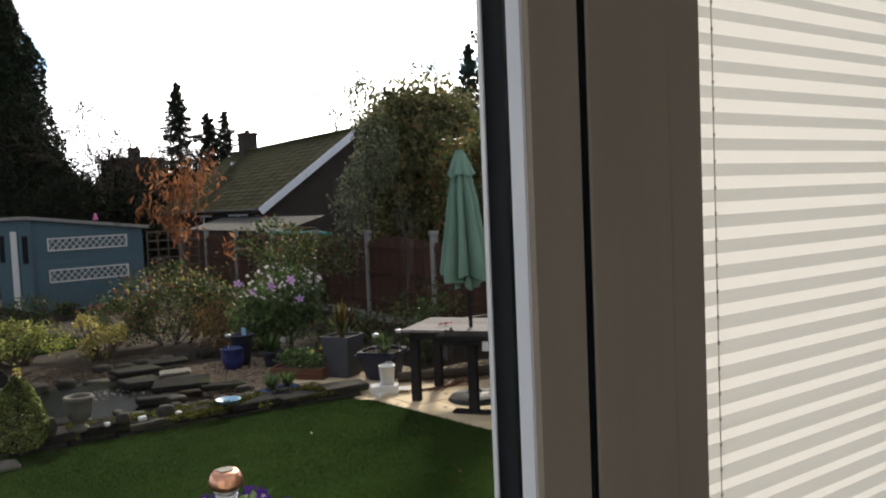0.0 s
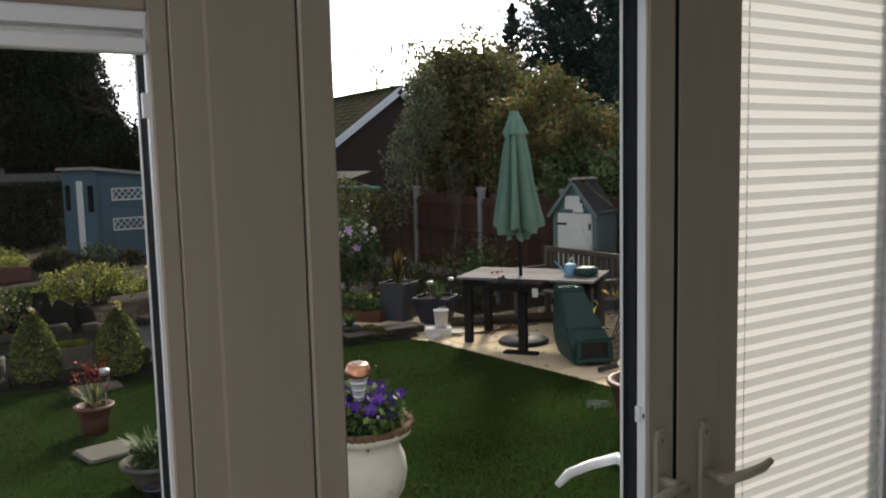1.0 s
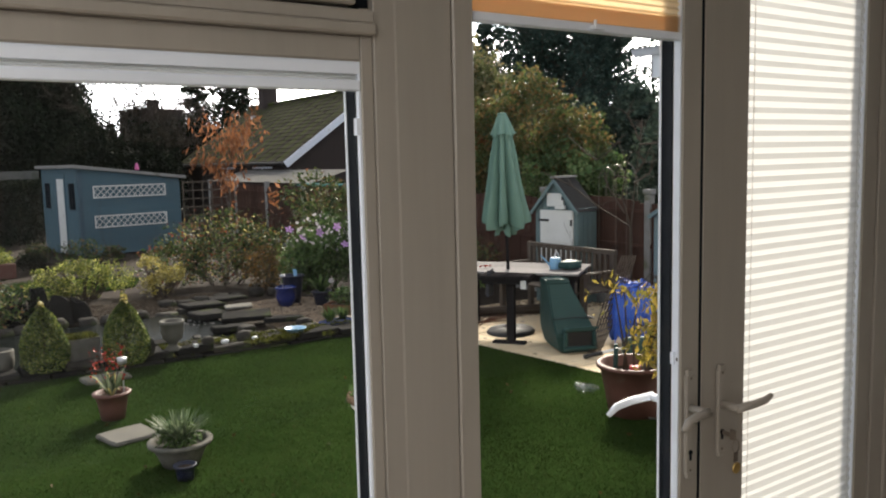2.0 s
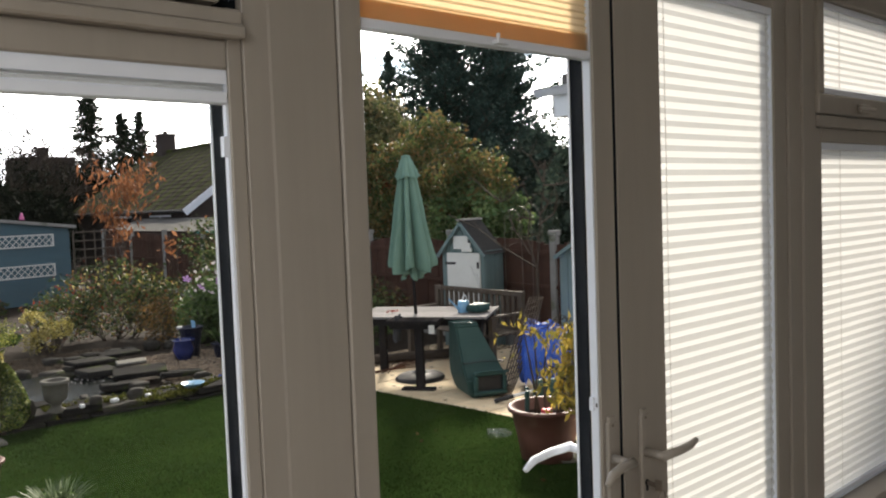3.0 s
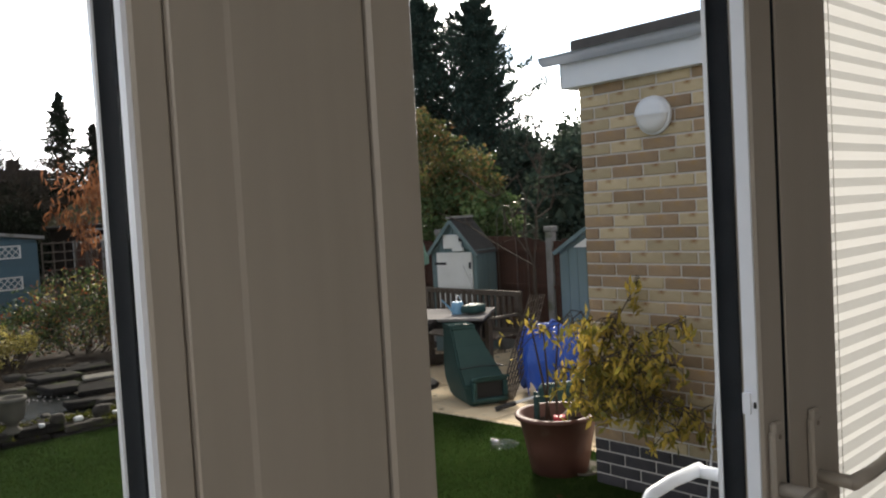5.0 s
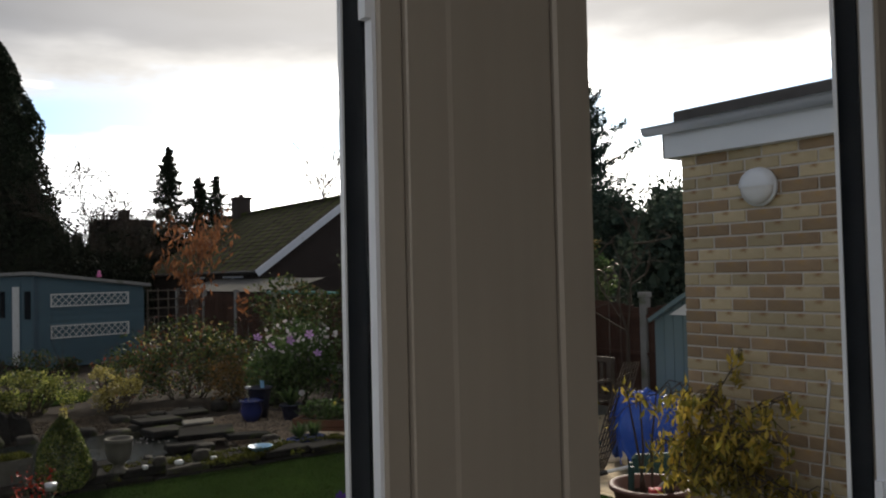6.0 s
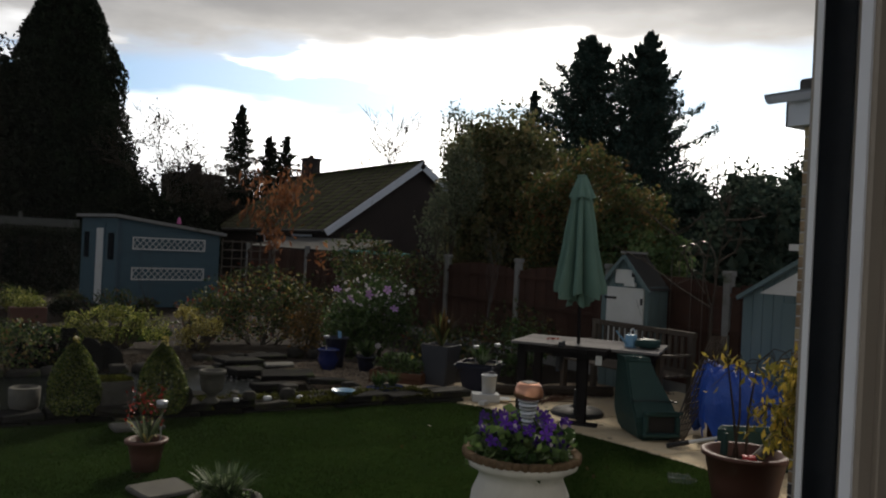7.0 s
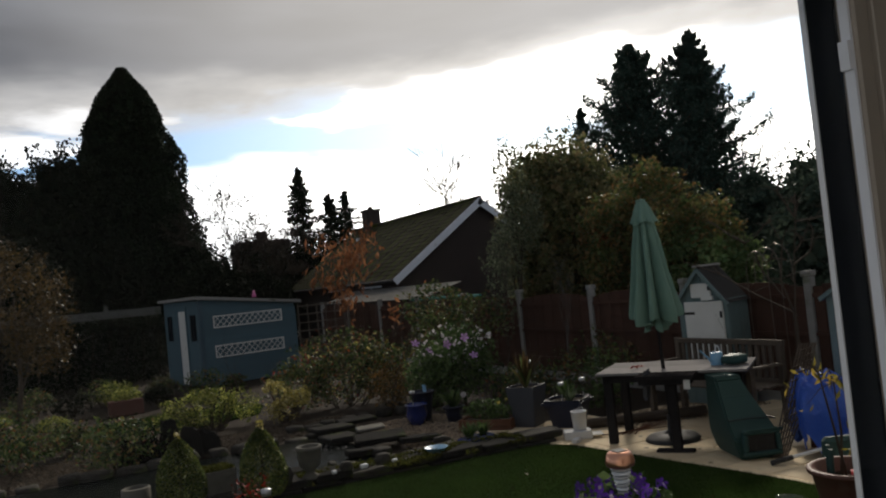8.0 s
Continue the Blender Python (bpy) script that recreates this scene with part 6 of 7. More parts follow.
for k in range(9):
    rocks.append((2.6 + k * 0.27, 11.5 + rngs.uniform(-0.15, 0.15), G - 0.03, rngs.uniform(0.18, 0.4), 0.26, rngs.uniform(0.08, 0.2), 300 + k))
stones("rock", rocks, STONE, "weathered rock in the pond rockery", "stone", "stones round the pond")


def flat_slab(x, y, z, sx, sy, sz, turn, mat, label):
    bm = boxes((-sx / 2, -sy / 2, 0, sx / 2, sy / 2, sz), bevel=0.015)
    bmesh.ops.subdivide_edges(bm, edges=bm.edges[:], cuts=2)
    for v in bm.verts:
        v.co += Vector((0.02 * noise.noise(v.co * 3 + Vector((x, y, 0))), 0.02 * noise.noise(v.co * 3.3 + Vector((y, x, 3))), 0.008 * noise.noise(v.co * 5)))
    o = part("stone_slab", bm, mat)
    o.matrix_world = pose(x, y, z, rngs.uniform(-2, 2), rngs.uniform(-2, 2), turn)
    tagged(o, label, "stone", "stones round the pond")


for a in ((2.75, 10.35, 0.10, 0.75, 0.45, 0.05, 8), (3.25, 10.75, 0.08, 0.7, 0.4, 0.05, -6), (3.0, 9.35, 0.06, 0.85, 0.6, 0.06, -20), (2.7, 9.9, 0.02, 0.6, 0.5, 0.08, 5), (3.35, 9.0, 0.03, 0.7, 0.25, 0.06, -12), (2.6, 8.85, 0.03, 0.6, 0.22, 0.07, -8), (1.6, 8.5, 0.02, 0.5, 0.25, 0.08, 4)):
    flat_slab(a[0], a[1], a[2], a[3] * 0.72, a[4] * 0.8, a[5], a[6], ROCK_DK, "flat dark slab at the pond waterfall")
flat_slab(3.05, 9.75, 0.13, 0.36, 0.24, 0.035, -15, CAST, "pale flat stone by the pond")
flat_slab(0.93, 7.55, 0.0, 0.42, 0.22, 0.05, 3, CAST, "pale stone slab at the lawn edge")
flat_slab(0.70, 5.72, 0.005, 0.35, 0.3, 0.04, 12, CAST, "pale slab lying on the lawn")
for a in ((0.38, 10.95, 0.30, 20), (0.60, 10.9, 0.40, 34), (0.85, 10.92, 0.46, 0), (1.08, 10.88, 0.38, -10), (1.32, 10.93, 0.28, -25)):
    bm = boxes((-0.16, -0.03, G, 0.16, 0.03, a[2]), bevel=0.015)
    bmesh.ops.subdivide_edges(bm, edges=bm.edges[:], cuts=2)
    for v in bm.verts:
        top = max(0.0, v.co.z / a[2])
        v.co = Vector((v.co.x * (1 - 0.45 * top * top) + 0.05 * noise.noise(v.co * 4 + Vector((a[0] * 7, 0, 0))), v.co.y, v.co.z + top * 0.10 * noise.noise(v.co * 6 + Vector((a[0] * 9, 0, 3)))))
    o = part("upright_slate", bm, ROCK_DK)
    o.matrix_world = pose(a[0], a[1], 0, 3, 0, a[3])
    tagged(o, "dark slate set upright behind the pond", "stone", "stones round the pond")
rm = np.random.default_rng(310)
mp = np.c_[rm.uniform(1.6, 4.0, 5000), np.zeros(5000), np.zeros(5000)]
mp[:, 1] = 8.06 - 0.05 * mp[:, 0] + rm.normal(0, 0.12, 5000)
mp[:, 2] = 0.115 + rm.normal(0, 0.012, 5000)
keep = np.array([noise.noise(Vector((p[0] * 2.4, p[1] * 3, 0))) > -0.02 for p in mp])
tagged(leaves("moss", mp[keep], 0.03, MOSS, None, 311, 0.8), "yellow-green moss on the pond stones", "moss", kind="stuff")
# Pale bits stand for splashes and for glints painted on the water.
mf = np.c_[rm.uniform(2.1, 2.7, 60), rm.uniform(9.5, 10.0, 60), np.full(60, 0.02)]
tagged(leaves("splash_glints", mf, 0.022, PETAL_W, None, 312, 0.8), "white splashes and painted glints below the pond waterfall", "water", kind="stuff")


def pebbles(name, poly, n, x0, x1, y0, y1, size, z, seed, mat, label):
    rng = np.random.default_rng(seed)
    xs, ys = rng.uniform(x0, x1, n), rng.uniform(y0, y1, n)
    keep = [k for k in range(n) if inside(poly, xs[k], ys[k])]
    xs, ys = xs[keep], ys[keep]
    m = len(xs)
    o = np.array([(1, 0, 0), (0, 1, 0), (-1, 0, 0), (0, -1, 0), (0, 0, 1), (0, 0, -1)], float)
    s = size * rng.uniform(0.5, 1.3, (m, 1, 3)) * np.array([1, 1, 0.6])
    a = rng.uniform(0, 6.28, m)
    c, d = np.cos(a), np.sin(a)
    v = o[None] * s
    w = v.copy()
    w[:, :, 0], w[:, :, 1] = v[:, :, 0] * c[:, None] - v[:, :, 1] * d[:, None], v[:, :, 0] * d[:, None] + v[:, :, 1] * c[:, None]
    w += np.c_[xs, ys, np.full(m, z) + rng.uniform(0, 0.012, m)][:, None]
    f = [(0, 1, 4), (1, 2, 4), (2, 3, 4), (3, 0, 4), (1, 0, 5), (2, 1, 5), (3, 2, 5), (0, 3, 5)]
    return tagged(raw(name, w.reshape(-1, 3).tolist(), [tuple(6 * k + i for i in t) for k in range(m) for t in f], mat), label, "gravel", kind="stuff")


pebbles("gravel", [(3.2, 8.75), (4.3, 8.8), (4.15, 9.4), (4.9, 9.9), (4.4, 10.9), (3.5, 10.9), (3.3, 9.9)], 9000, 3.1, 5.0, 8.6, 11, 0.017, G + 0.005, 321, GRAVEL, "loose buff and brown gravel round the pots")
pebbles("gravel", [(-1.5, 10.75), (3.4, 10.9), (3.6, 12.2), (0.5, 12.2), (-1.5, 12.6)], 9000, -1.5, 3.7, 10.7, 12.6, 0.02, G + 0.004, 322, LITTER, "thin gravel on the bed behind the pond")
pebbles("gravel", [(5.3, 7.4), (7.2, 7.2), (7.2, 8.2), (5.5, 8.25), (5.0, 8.3)], 2500, 4.9, 7.3, 7.1, 8.3, 0.016, 0.008, 323, GRAVEL, "gravel and leaf litter beside the patio")


# ---- pots and ornaments ----
def pot(name, loc, prof, mat, label, category="plant pot", soil=None, group="", seg=32):
    t = thing(name, loc, 0, label, category, group)
    bm = bmesh.new()
    lathe(bm, prof, seg)
    part("body", bm, mat, t, "", True)
    if soil:
        bm = bmesh.new()
        lathe(bm, [(0.001, soil[1] - 0.01), (soil[0], soil[1] - 0.01), (soil[0], soil[1]), (0.001, soil[1] + 0.01)], 20)
        part("soil", bm, SOIL, t)
    return t


def hollow(r0, r1, h, rim=0.02, wall=0.02, belly=0.0):
    """Foot radius, mouth radius, height: outside, rolled rim, inside."""
    return [(0.001, 0), (r0, 0), (r0 + (r1 - r0) * 0.5 + belly, h * 0.5), (r1, h - rim * 1.4), (r1 + rim, h - rim * 1.2), (r1 + rim * 1.1, h - rim * 0.3), (r1 + rim * 0.5, h), (r1 - wall, h - rim * 0.2), (r1 - wall, h * 0.75), (0.001, h * 0.72)]


def tuft(parent, c, n, length, mat, seed, spread=0.5, width=0.012, name="leaves", label="", arch=0.35):
    """Strap leaves that rise from one crown and bend over."""
    rr = random.Random(seed)
    verts, faces = [], []
    for k in range(n):
        a, ln = rr.uniform(0, 6.283), length * rr.uniform(0.6, 1.15)
        out = spread * rr.uniform(0.2, 1.0)
        o = len(verts)
        for j in range(5):
            u = j / 4
            r = out * ln * u
            z = ln * (u - arch * u * u * out / max(0.05, spread))
            w = width * (1 - u) ** 0.6 * (0.6 + 0.8 * min(1, u * 3))
            bx, by = c[0] + math.cos(a) * (r + 0.01), c[1] + math.sin(a) * (r + 0.01)
            verts += [(bx - w * math.sin(a), by + w * math.cos(a), c[2] + z), (bx + w * math.sin(a), by - w * math.cos(a), c[2] + z)]
            if j:
                faces.append((o + 2 * j - 2, o + 2 * j - 1, o + 2 * j + 1, o + 2 * j))
    return raw(name, verts, faces, mat, parent, label)


pot("blue_glazed_pot", (3.93, 10.25, G), hollow(0.095, 0.135, 0.29, 0.02, 0.02, 0.035), BLUEGLZ, "round deep blue glazed pot on the gravel", soil=(0.12, 0.22), group="pots on the gravel")
pot("navy_pot", (4.12, 10.42, G), hollow(0.10, 0.15, 0.42), NAVY, "tall navy pot behind the blue glazed pot", soil=(0.12, 0.36), group="pots on the gravel")
tg = thing("plant_tag", (4.1, 10.33, 0.38), 20, "small pale green plant tag in a pot", "tag")
part("card", boxes((-0.035, -0.003, -0.03, 0.035, 0.003, 0.10)), BLUEPL, tg).matrix_basis = pose(0.03, 0, 0, -20, 15, 0)
hp_ = pot("navy_pot", (4.36, 9.98, G), hollow(0.09, 0.13, 0.22), NAVY, "navy pot with a leafy green plant", soil=(0.11, 0.18), group="pots on the gravel")
tuft(hp_, (0, 0, 0.18), 34, 0.30, LEAF_FRESH, 331, 0.85, 0.035)
flower(hp_, (0.1, -0.12, 0.36), 0.04, PETAL_W, 7, 2)
tr_ = thing("wooden_trough", (4.32, 9.02, G), -52, "low reddish wooden planting trough", "planter")
for y0, y1 in ((-0.15, -0.13), (0.13, 0.15)):
    for z in (0.0, 0.085):
        part("plank", boxes((-0.34, y0, z, 0.34, y1, z + 0.08), bevel=0.004), RUSTWOOD, tr_)
for x0, x1 in ((-0.34, -0.32), (0.32, 0.34)):
    part("plank", boxes((x0, -0.129, 0, x1, 0.129, 0.165), bevel=0.004), RUSTWOOD, tr_)
part("soil", boxes((-0.315, -0.125, 0, 0.315, 0.125, 0.14)), SOIL, tr_)
leaves("foliage", lump_points([((0, 0, 0.26), (0.33, 0.16, 0.13))], 700, np.random.default_rng(333)), 0.05, LEAF_FRESH, tr_, 334)
for k, c in enumerate(((0.2, -0.1, 0.36), (0.26, 0.0, 0.38))):
    flower(tr_, c, 0.022, LEAF_GOLD, 6, k)


def square_pot(name, loc, turn, w0, w1, h, mat, label, round_=0.01):
    t = thing(name, loc, turn, label, "planter")
    bm = bmesh.new()
    rings = []
    for s, z in ((w0, 0), (w1, h), (w1 - 0.03, h), (w1 - 0.04, h - 0.08)):
        rings.append([bm.verts.new((s / 2 * a, s / 2 * b, z)) for a, b in ((-1, -1), (1, -1), (1, 1), (-1, 1))])
    bm.faces.new(rings[0][::-1])
    for a, b in zip(rings, rings[1:]):
        for k in range(4):
            bm.faces.new((a[k], a[(k + 1) % 4], b[(k + 1) % 4], b[k]))
    bm.faces.new(rings[-1])
    bmesh.ops.bevel(bm, geom=[e for e in bm.edges if abs(e.verts[0].co.z - e.verts[1].co.z) > 0.1], offset=round_, segments=3, affect="EDGES")
    part("body", bm, mat, t)
    part("soil", boxes((-w1 / 2 + 0.03, -w1 / 2 + 0.03, h - 0.1, w1 / 2 - 0.03, w1 / 2 - 0.03, h - 0.03)), SOIL, t)
    return t


gp = square_pot("grey_planter", (4.72, 8.72, G), 30, 0.27, 0.38, 0.52, GREYPOT, "tall tapered grey square planter with a spiky plant")
tuft(gp, (0, 0, 0.48), 40, 0.55, LEAF_BROWN, 341, 0.45, 0.018)
tuft(gp, (0, 0, 0.48), 26, 0.42, LEAF_SHRUB, 342, 0.6, 0.022)
nvp = square_pot("navy_planter", (5.0, 8.28, G), 35, 0.34, 0.47, 0.36, NAVY, "wide dark navy planter with leafy plants", 0.08)
part("rim_band", boxes((-0.245, -0.245, 0.315, 0.245, -0.235, 0.335), (-0.245, 0.235, 0.315, 0.245, 0.245, 0.335), (-0.245, -0.235, 0.315, -0.235, 0.235, 0.335), (0.235, -0.235, 0.315, 0.245, 0.235, 0.335)), NAVY, nvp)
tuft(nvp, (0.02, 0, 0.33), 60, 0.26, LEAF_FRESH, 343, 0.8, 0.015)
tuft(nvp, (-0.12, -0.08, 0.33), 30, 0.2, LEAF_GREY, 344, 0.8, 0.012)


def solar_stake(loc, h, label):
    t = thing("solar_stake_light", loc, 0, label, "solar light", "solar stake lights")
    part("stake", tubes(([(0, 0, -0.08), (0, 0, h * 0.4)], 0.006), seg=6), STEEL, t)
    bm = bmesh.new()
    lathe(bm, [(0.008, h * 0.4), (0.03, h * 0.8), (0.034, h * 0.85)], 14)
    part("lens", bm, CLEAR, t, "clear ribbed cone", True)
    bm = bmesh.new()
    lathe(bm, [(0.036, h * 0.85), (0.038, h), (0.001, h)], 14)
    part("cap", bm, STEEL, t, "", True)


solar_stake((4.86, 8.18, 0.30), 0.24, "small steel solar stake light in a planter")
solar_stake((5.14, 8.14, 0.30), 0.26, "small steel solar stake light in a planter")
solar_stake((4.88, 8.85, 0.47), 0.30, "small steel solar stake light in a planter")
solar_stake((3.86, 10.18, 0.22), 0.22, "small copper toned solar stake light in the blue pot")
lp_ = thing("blue_planter", (3.72, 8.28, 0.0), 10, "low blue planter full of grassy green leaves", "planter")
part("body", boxes((-0.21, -0.10, 0, 0.21, 0.10, 0.11), bevel=0.02), BLUEGLZ, lp_)
tuft(lp_, (-0.1, 0, 0.09), 110, 0.2, LEAF_FRESH, 351, 0.9, 0.007)
tuft(lp_, (0.1, 0, 0.09), 110, 0.2, LEAF_FRESH, 352, 0.9, 0.007)
bw = pot("blue_bowl", (3.02, 7.90, 0.115), [(0.001, 0), (0.08, 0), (0.115, 0.045), (0.125, 0.05), (0.118, 0.05), (0.08, 0.012), (0.001, 0.01)], BLUEPL, "shallow light blue bowl on the pond edge", "bowl")
pot("stone_urn", (1.69, 7.98, 0.10), [(0.001, 0), (0.085, 0), (0.085, 0.02), (0.045, 0.05), (0.045, 0.08), (0.095, 0.12), (0.115, 0.2), (0.115, 0.27), (0.125, 0.275), (0.125, 0.31), (0.10, 0.31), (0.095, 0.2), (0.001, 0.18)], CAST, "small grey cast stone urn on the pond edge", "urn")
pot("stone_pot", (0.14, 8.30, 0.05), [(0.001, 0), (0.09, 0), (0.125, 0.08), (0.13, 0.22), (0.105, 0.23), (0.10, 0.15), (0.001, 0.13)], CAST, "squat grey stone pot beside the topiary", "plant pot")
sp_ = square_pot("mossy_stone_trough", (0.84, 8.18, 0.0), 5, 0.28, 0.30, 0.33, CAST, "square stone pot topped with moss")
leaves("moss", np.c_[rm.uniform(-0.14, 0.14, 600), rm.uniform(-0.14, 0.14, 600), 0.32 + rm.uniform(0, 0.03, 600)], 0.03, MOSS, sp_, 355, 0.8)
stones("garden_ornament", [(1.42, 7.93, 0.08, 0.14, 0.12, 0.2, 361), (2.05, 7.95, 0.1, 0.12, 0.09, 0.10, 362), (2.42, 7.9, 0.1, 0.15, 0.10, 0.12, 363)], STONE, "small worn grey stone ornament on the pond edge", "ornament")
stones("white_pebble", [(2.2, 7.86, 0.11, 0.08, 0.06, 0.05, 365), (2.52, 7.84, 0.11, 0.06, 0.05, 0.04, 366), (1.9, 7.9, 0.11, 0.05, 0.05, 0.04, 367)], WHITEPL, "smooth white pebble on the pond edge", "stone")
bd = thing("pale_board", (-0.33, 8.45, 0.13), 6, "pale painted board lying on the pond edge", "board")
part("board", boxes((-0.25, -0.04, 0, 0.27, 0.04, 0.025), bevel=0.004), WHITEP, bd)
part("tray", boxes((-0.34, -0.14, -0.03, 0.28, -0.05, 0.008), bevel=0.004), CAST, bd)
for k, (x, y, w) in enumerate(((-0.35, 13.6, 0.5), (0.95, 16.6, 0.6), (-1.2, 15.0, 0.6))):
    t = thing("terracotta_trough", (x, y, G), 4, "reddish trough with a clipped plant", "planter", "troughs by the hedge")
    part("body", boxes((-w / 2, -0.13, 0, w / 2, 0.13, 0.28), bevel=0.015), TERRA, t)
    leaves("foliage", lump_points([((0, 0, 0.36), (w / 2, 0.15, 0.13))], 900, np.random.default_rng(371 + k)), 0.04, LEAF_YGREEN, t, 374 + k)

# berry pot and leafy pot on the lawn
bp_ = pot("berry_pot", (0.72, 6.28, 0.008), hollow(0.09, 0.125, 0.22), TERRA, "dark red pot with red berries and trailing strap leaves", soil=(0.11, 0.18))
tuft(bp_, (0, 0, 0.18), 34, 0.26, LEAF_GREY, 381, 0.8, 0.010)
tuft(bp_, (0, 0, 0.18), 10, 0.34, LEAF_GOLD, 382, 1.0, 0.008, arch=0.8)
part("stems", tubes(*[([(0, 0, 0.18), (-0.06 + 0.03 * k, 0.02, 0.36), (-0.13 + 0.045 * k, 0.01 * k, 0.5 + 0.03 * (k % 3))], 0.004) for k in range(6)], seg=4), BARK, bp_)
leaves("berries", np.concatenate([np.c_[rm.normal(-0.13 + 0.045 * k, 0.025, 16), rm.normal(0, 0.025, 16), rm.normal(0.44 + 0.03 * (k % 3), 0.06, 16)] for k in range(6)]), 0.026, BERRY, bp_, 383, 0.9)
solar_stake((0.80, 6.22, 0.2), 0.30, "small copper toned solar stake light in the berry pot")
gl_ = pot("leafy_pot", (0.86, 4.95, 0.008), hollow(0.12, 0.19, 0.17, 0.02), CAST, "low pale pot crowded with grey-green leaves", soil=(0.17, 0.12))
tuft(gl_, (0, 0, 0.13), 170, 0.25, LEAF_GREY, 385, 0.95, 0.011)
leaves("foliage", lump_points([((0, 0, 0.20), (0.17, 0.17, 0.10))], 420, np.random.default_rng(386)), 0.045, LEAF_FRESH, gl_, 387, 0.35, 0, 0.4)
pot("small_dark_pot", (0.80, 4.66, 0.008), hollow(0.05, 0.065, 0.1, 0.008, 0.008), NAVY, "small dark plastic pot on the lawn", soil=(0.05, 0.08))

# white urn with pansies
ur = thing("white_urn", (1.20, 2.70, 0.0), 0, "chipped white painted urn on a pedestal full of purple pansies", "urn")
bm = bmesh.new()
lathe(bm, [(0.0008, 0.0), (0.1343, 0.0), (0.1343, 0.1), (0.1106, 0.13), (0.079, 0.18), (0.0672, 0.34), (0.079, 0.44), (0.1106, 0.47), (0.0869, 0.5), (0.0672, 0.53), (0.079, 0.56), (0.1264, 0.6), (0.1699, 0.67), (0.1833, 0.74), (0.1754, 0.8), (0.1541, 0.85), (0.1501, 0.87), (0.1738, 0.89), (0.2015, 0.905), (0.207, 0.925), (0.1935, 0.945), (0.1659, 0.935), (0.1501, 0.88), (0.0008, 0.86)], 48)
part("bowl", bm, URNW, ur, "", True)
bm = bmesh.new()
for k in range(46):
    a = 2 * math.pi * k / 46
    boulder(bm, (0.198 * math.cos(a), 0.198 * math.sin(a), 0.925), (0.036, 0.03, 0.028), 400 + k)
part("beaded_rim", bm, COIR, ur, "rough brown weathered rim", True)
rp = np.random.default_rng(391)
leaves("foliage", lump_points([((0, 0, 0.96), (0.19, 0.19, 0.12))], 1100, rp, 0.2), 0.045, LEAF_FRESH, ur, 392, 0.65)
for k in range(52):
    a, r = k * 2.4, 0.175 * math.sqrt((k + 0.5) / 52)
    c = (r * math.cos(a), r * math.sin(a), 1.06 - 1.4 * r * r + 0.03 * math.sin(k * 3.1))
    flower(ur, c, 0.023, PETAL if k % 4 else PETAL_DK, 5, 500 + k, 62)
    if k % 3 == 0:
        flower(ur, (c[0] - 0.004, c[1] - 0.012, c[2] + 0.006), 0.008, PETAL_W, 5, 500 + k, 55)
stones("rock", [(1.42, 2.95, 0.0, 0.3, 0.24, 0.26, 411), (1.30, 3.12, 0.0, 0.26, 0.2, 0.2, 412), (1.5, 2.72, 0, 0.22, 0.2, 0.16, 413)], STONE, "rough stone at the foot of the urn", "stone")
so = thing("solar_light", (1.165, 2.635, 0.93), 0, "copper capped solar light with ribbed clear cone in the urn", "solar light")
part("stake", tubes(([(0, 0, -0.06), (0, 0, 0.12)], 0.007), seg=8), STEEL, so)
for k in range(7):
    z = 0.125 + k * 0.014
    bm = bmesh.new()
    r = 0.020 + k * 0.0028
    lathe(bm, [(r - 0.004, z), (r, z + 0.003), (r, z + 0.007), (r - 0.004, z + 0.010)], 22)
    part("lens_ring", bm, RAIL if k % 2 else STEEL, so, "", True)
bm = bmesh.new()
lathe(bm, [(0.016, 0.12), (0.036, 0.225)], 20)
part("lens", bm, CLEAR, so, "clear ribbed cone", True)
bm = bmesh.new()
lathe(bm, [(0.040, 0.222), (0.050, 0.226), (0.053, 0.240), (0.050, 0.254), (0.044, 0.268), (0.036, 0.276), (0.001, 0.277)], 30)
part("cap", bm, COPPER, so, "copper cap", True)
part("solar_cell", boxes((-0.022, -0.022, 0.2775, 0.022, 0.022, 0.280)), FELT, so, "small pale solar cell")

# big brown pot with yellow shrub
bpot = pot("brown_pot", (4.02, 3.83, 0.0), hollow(0.19, 0.262, 0.41, 0.025, 0.025), TERRA, "large brown plastic pot holding a yellow autumn shrub", soil=(0.235, 0.32), seg=40)


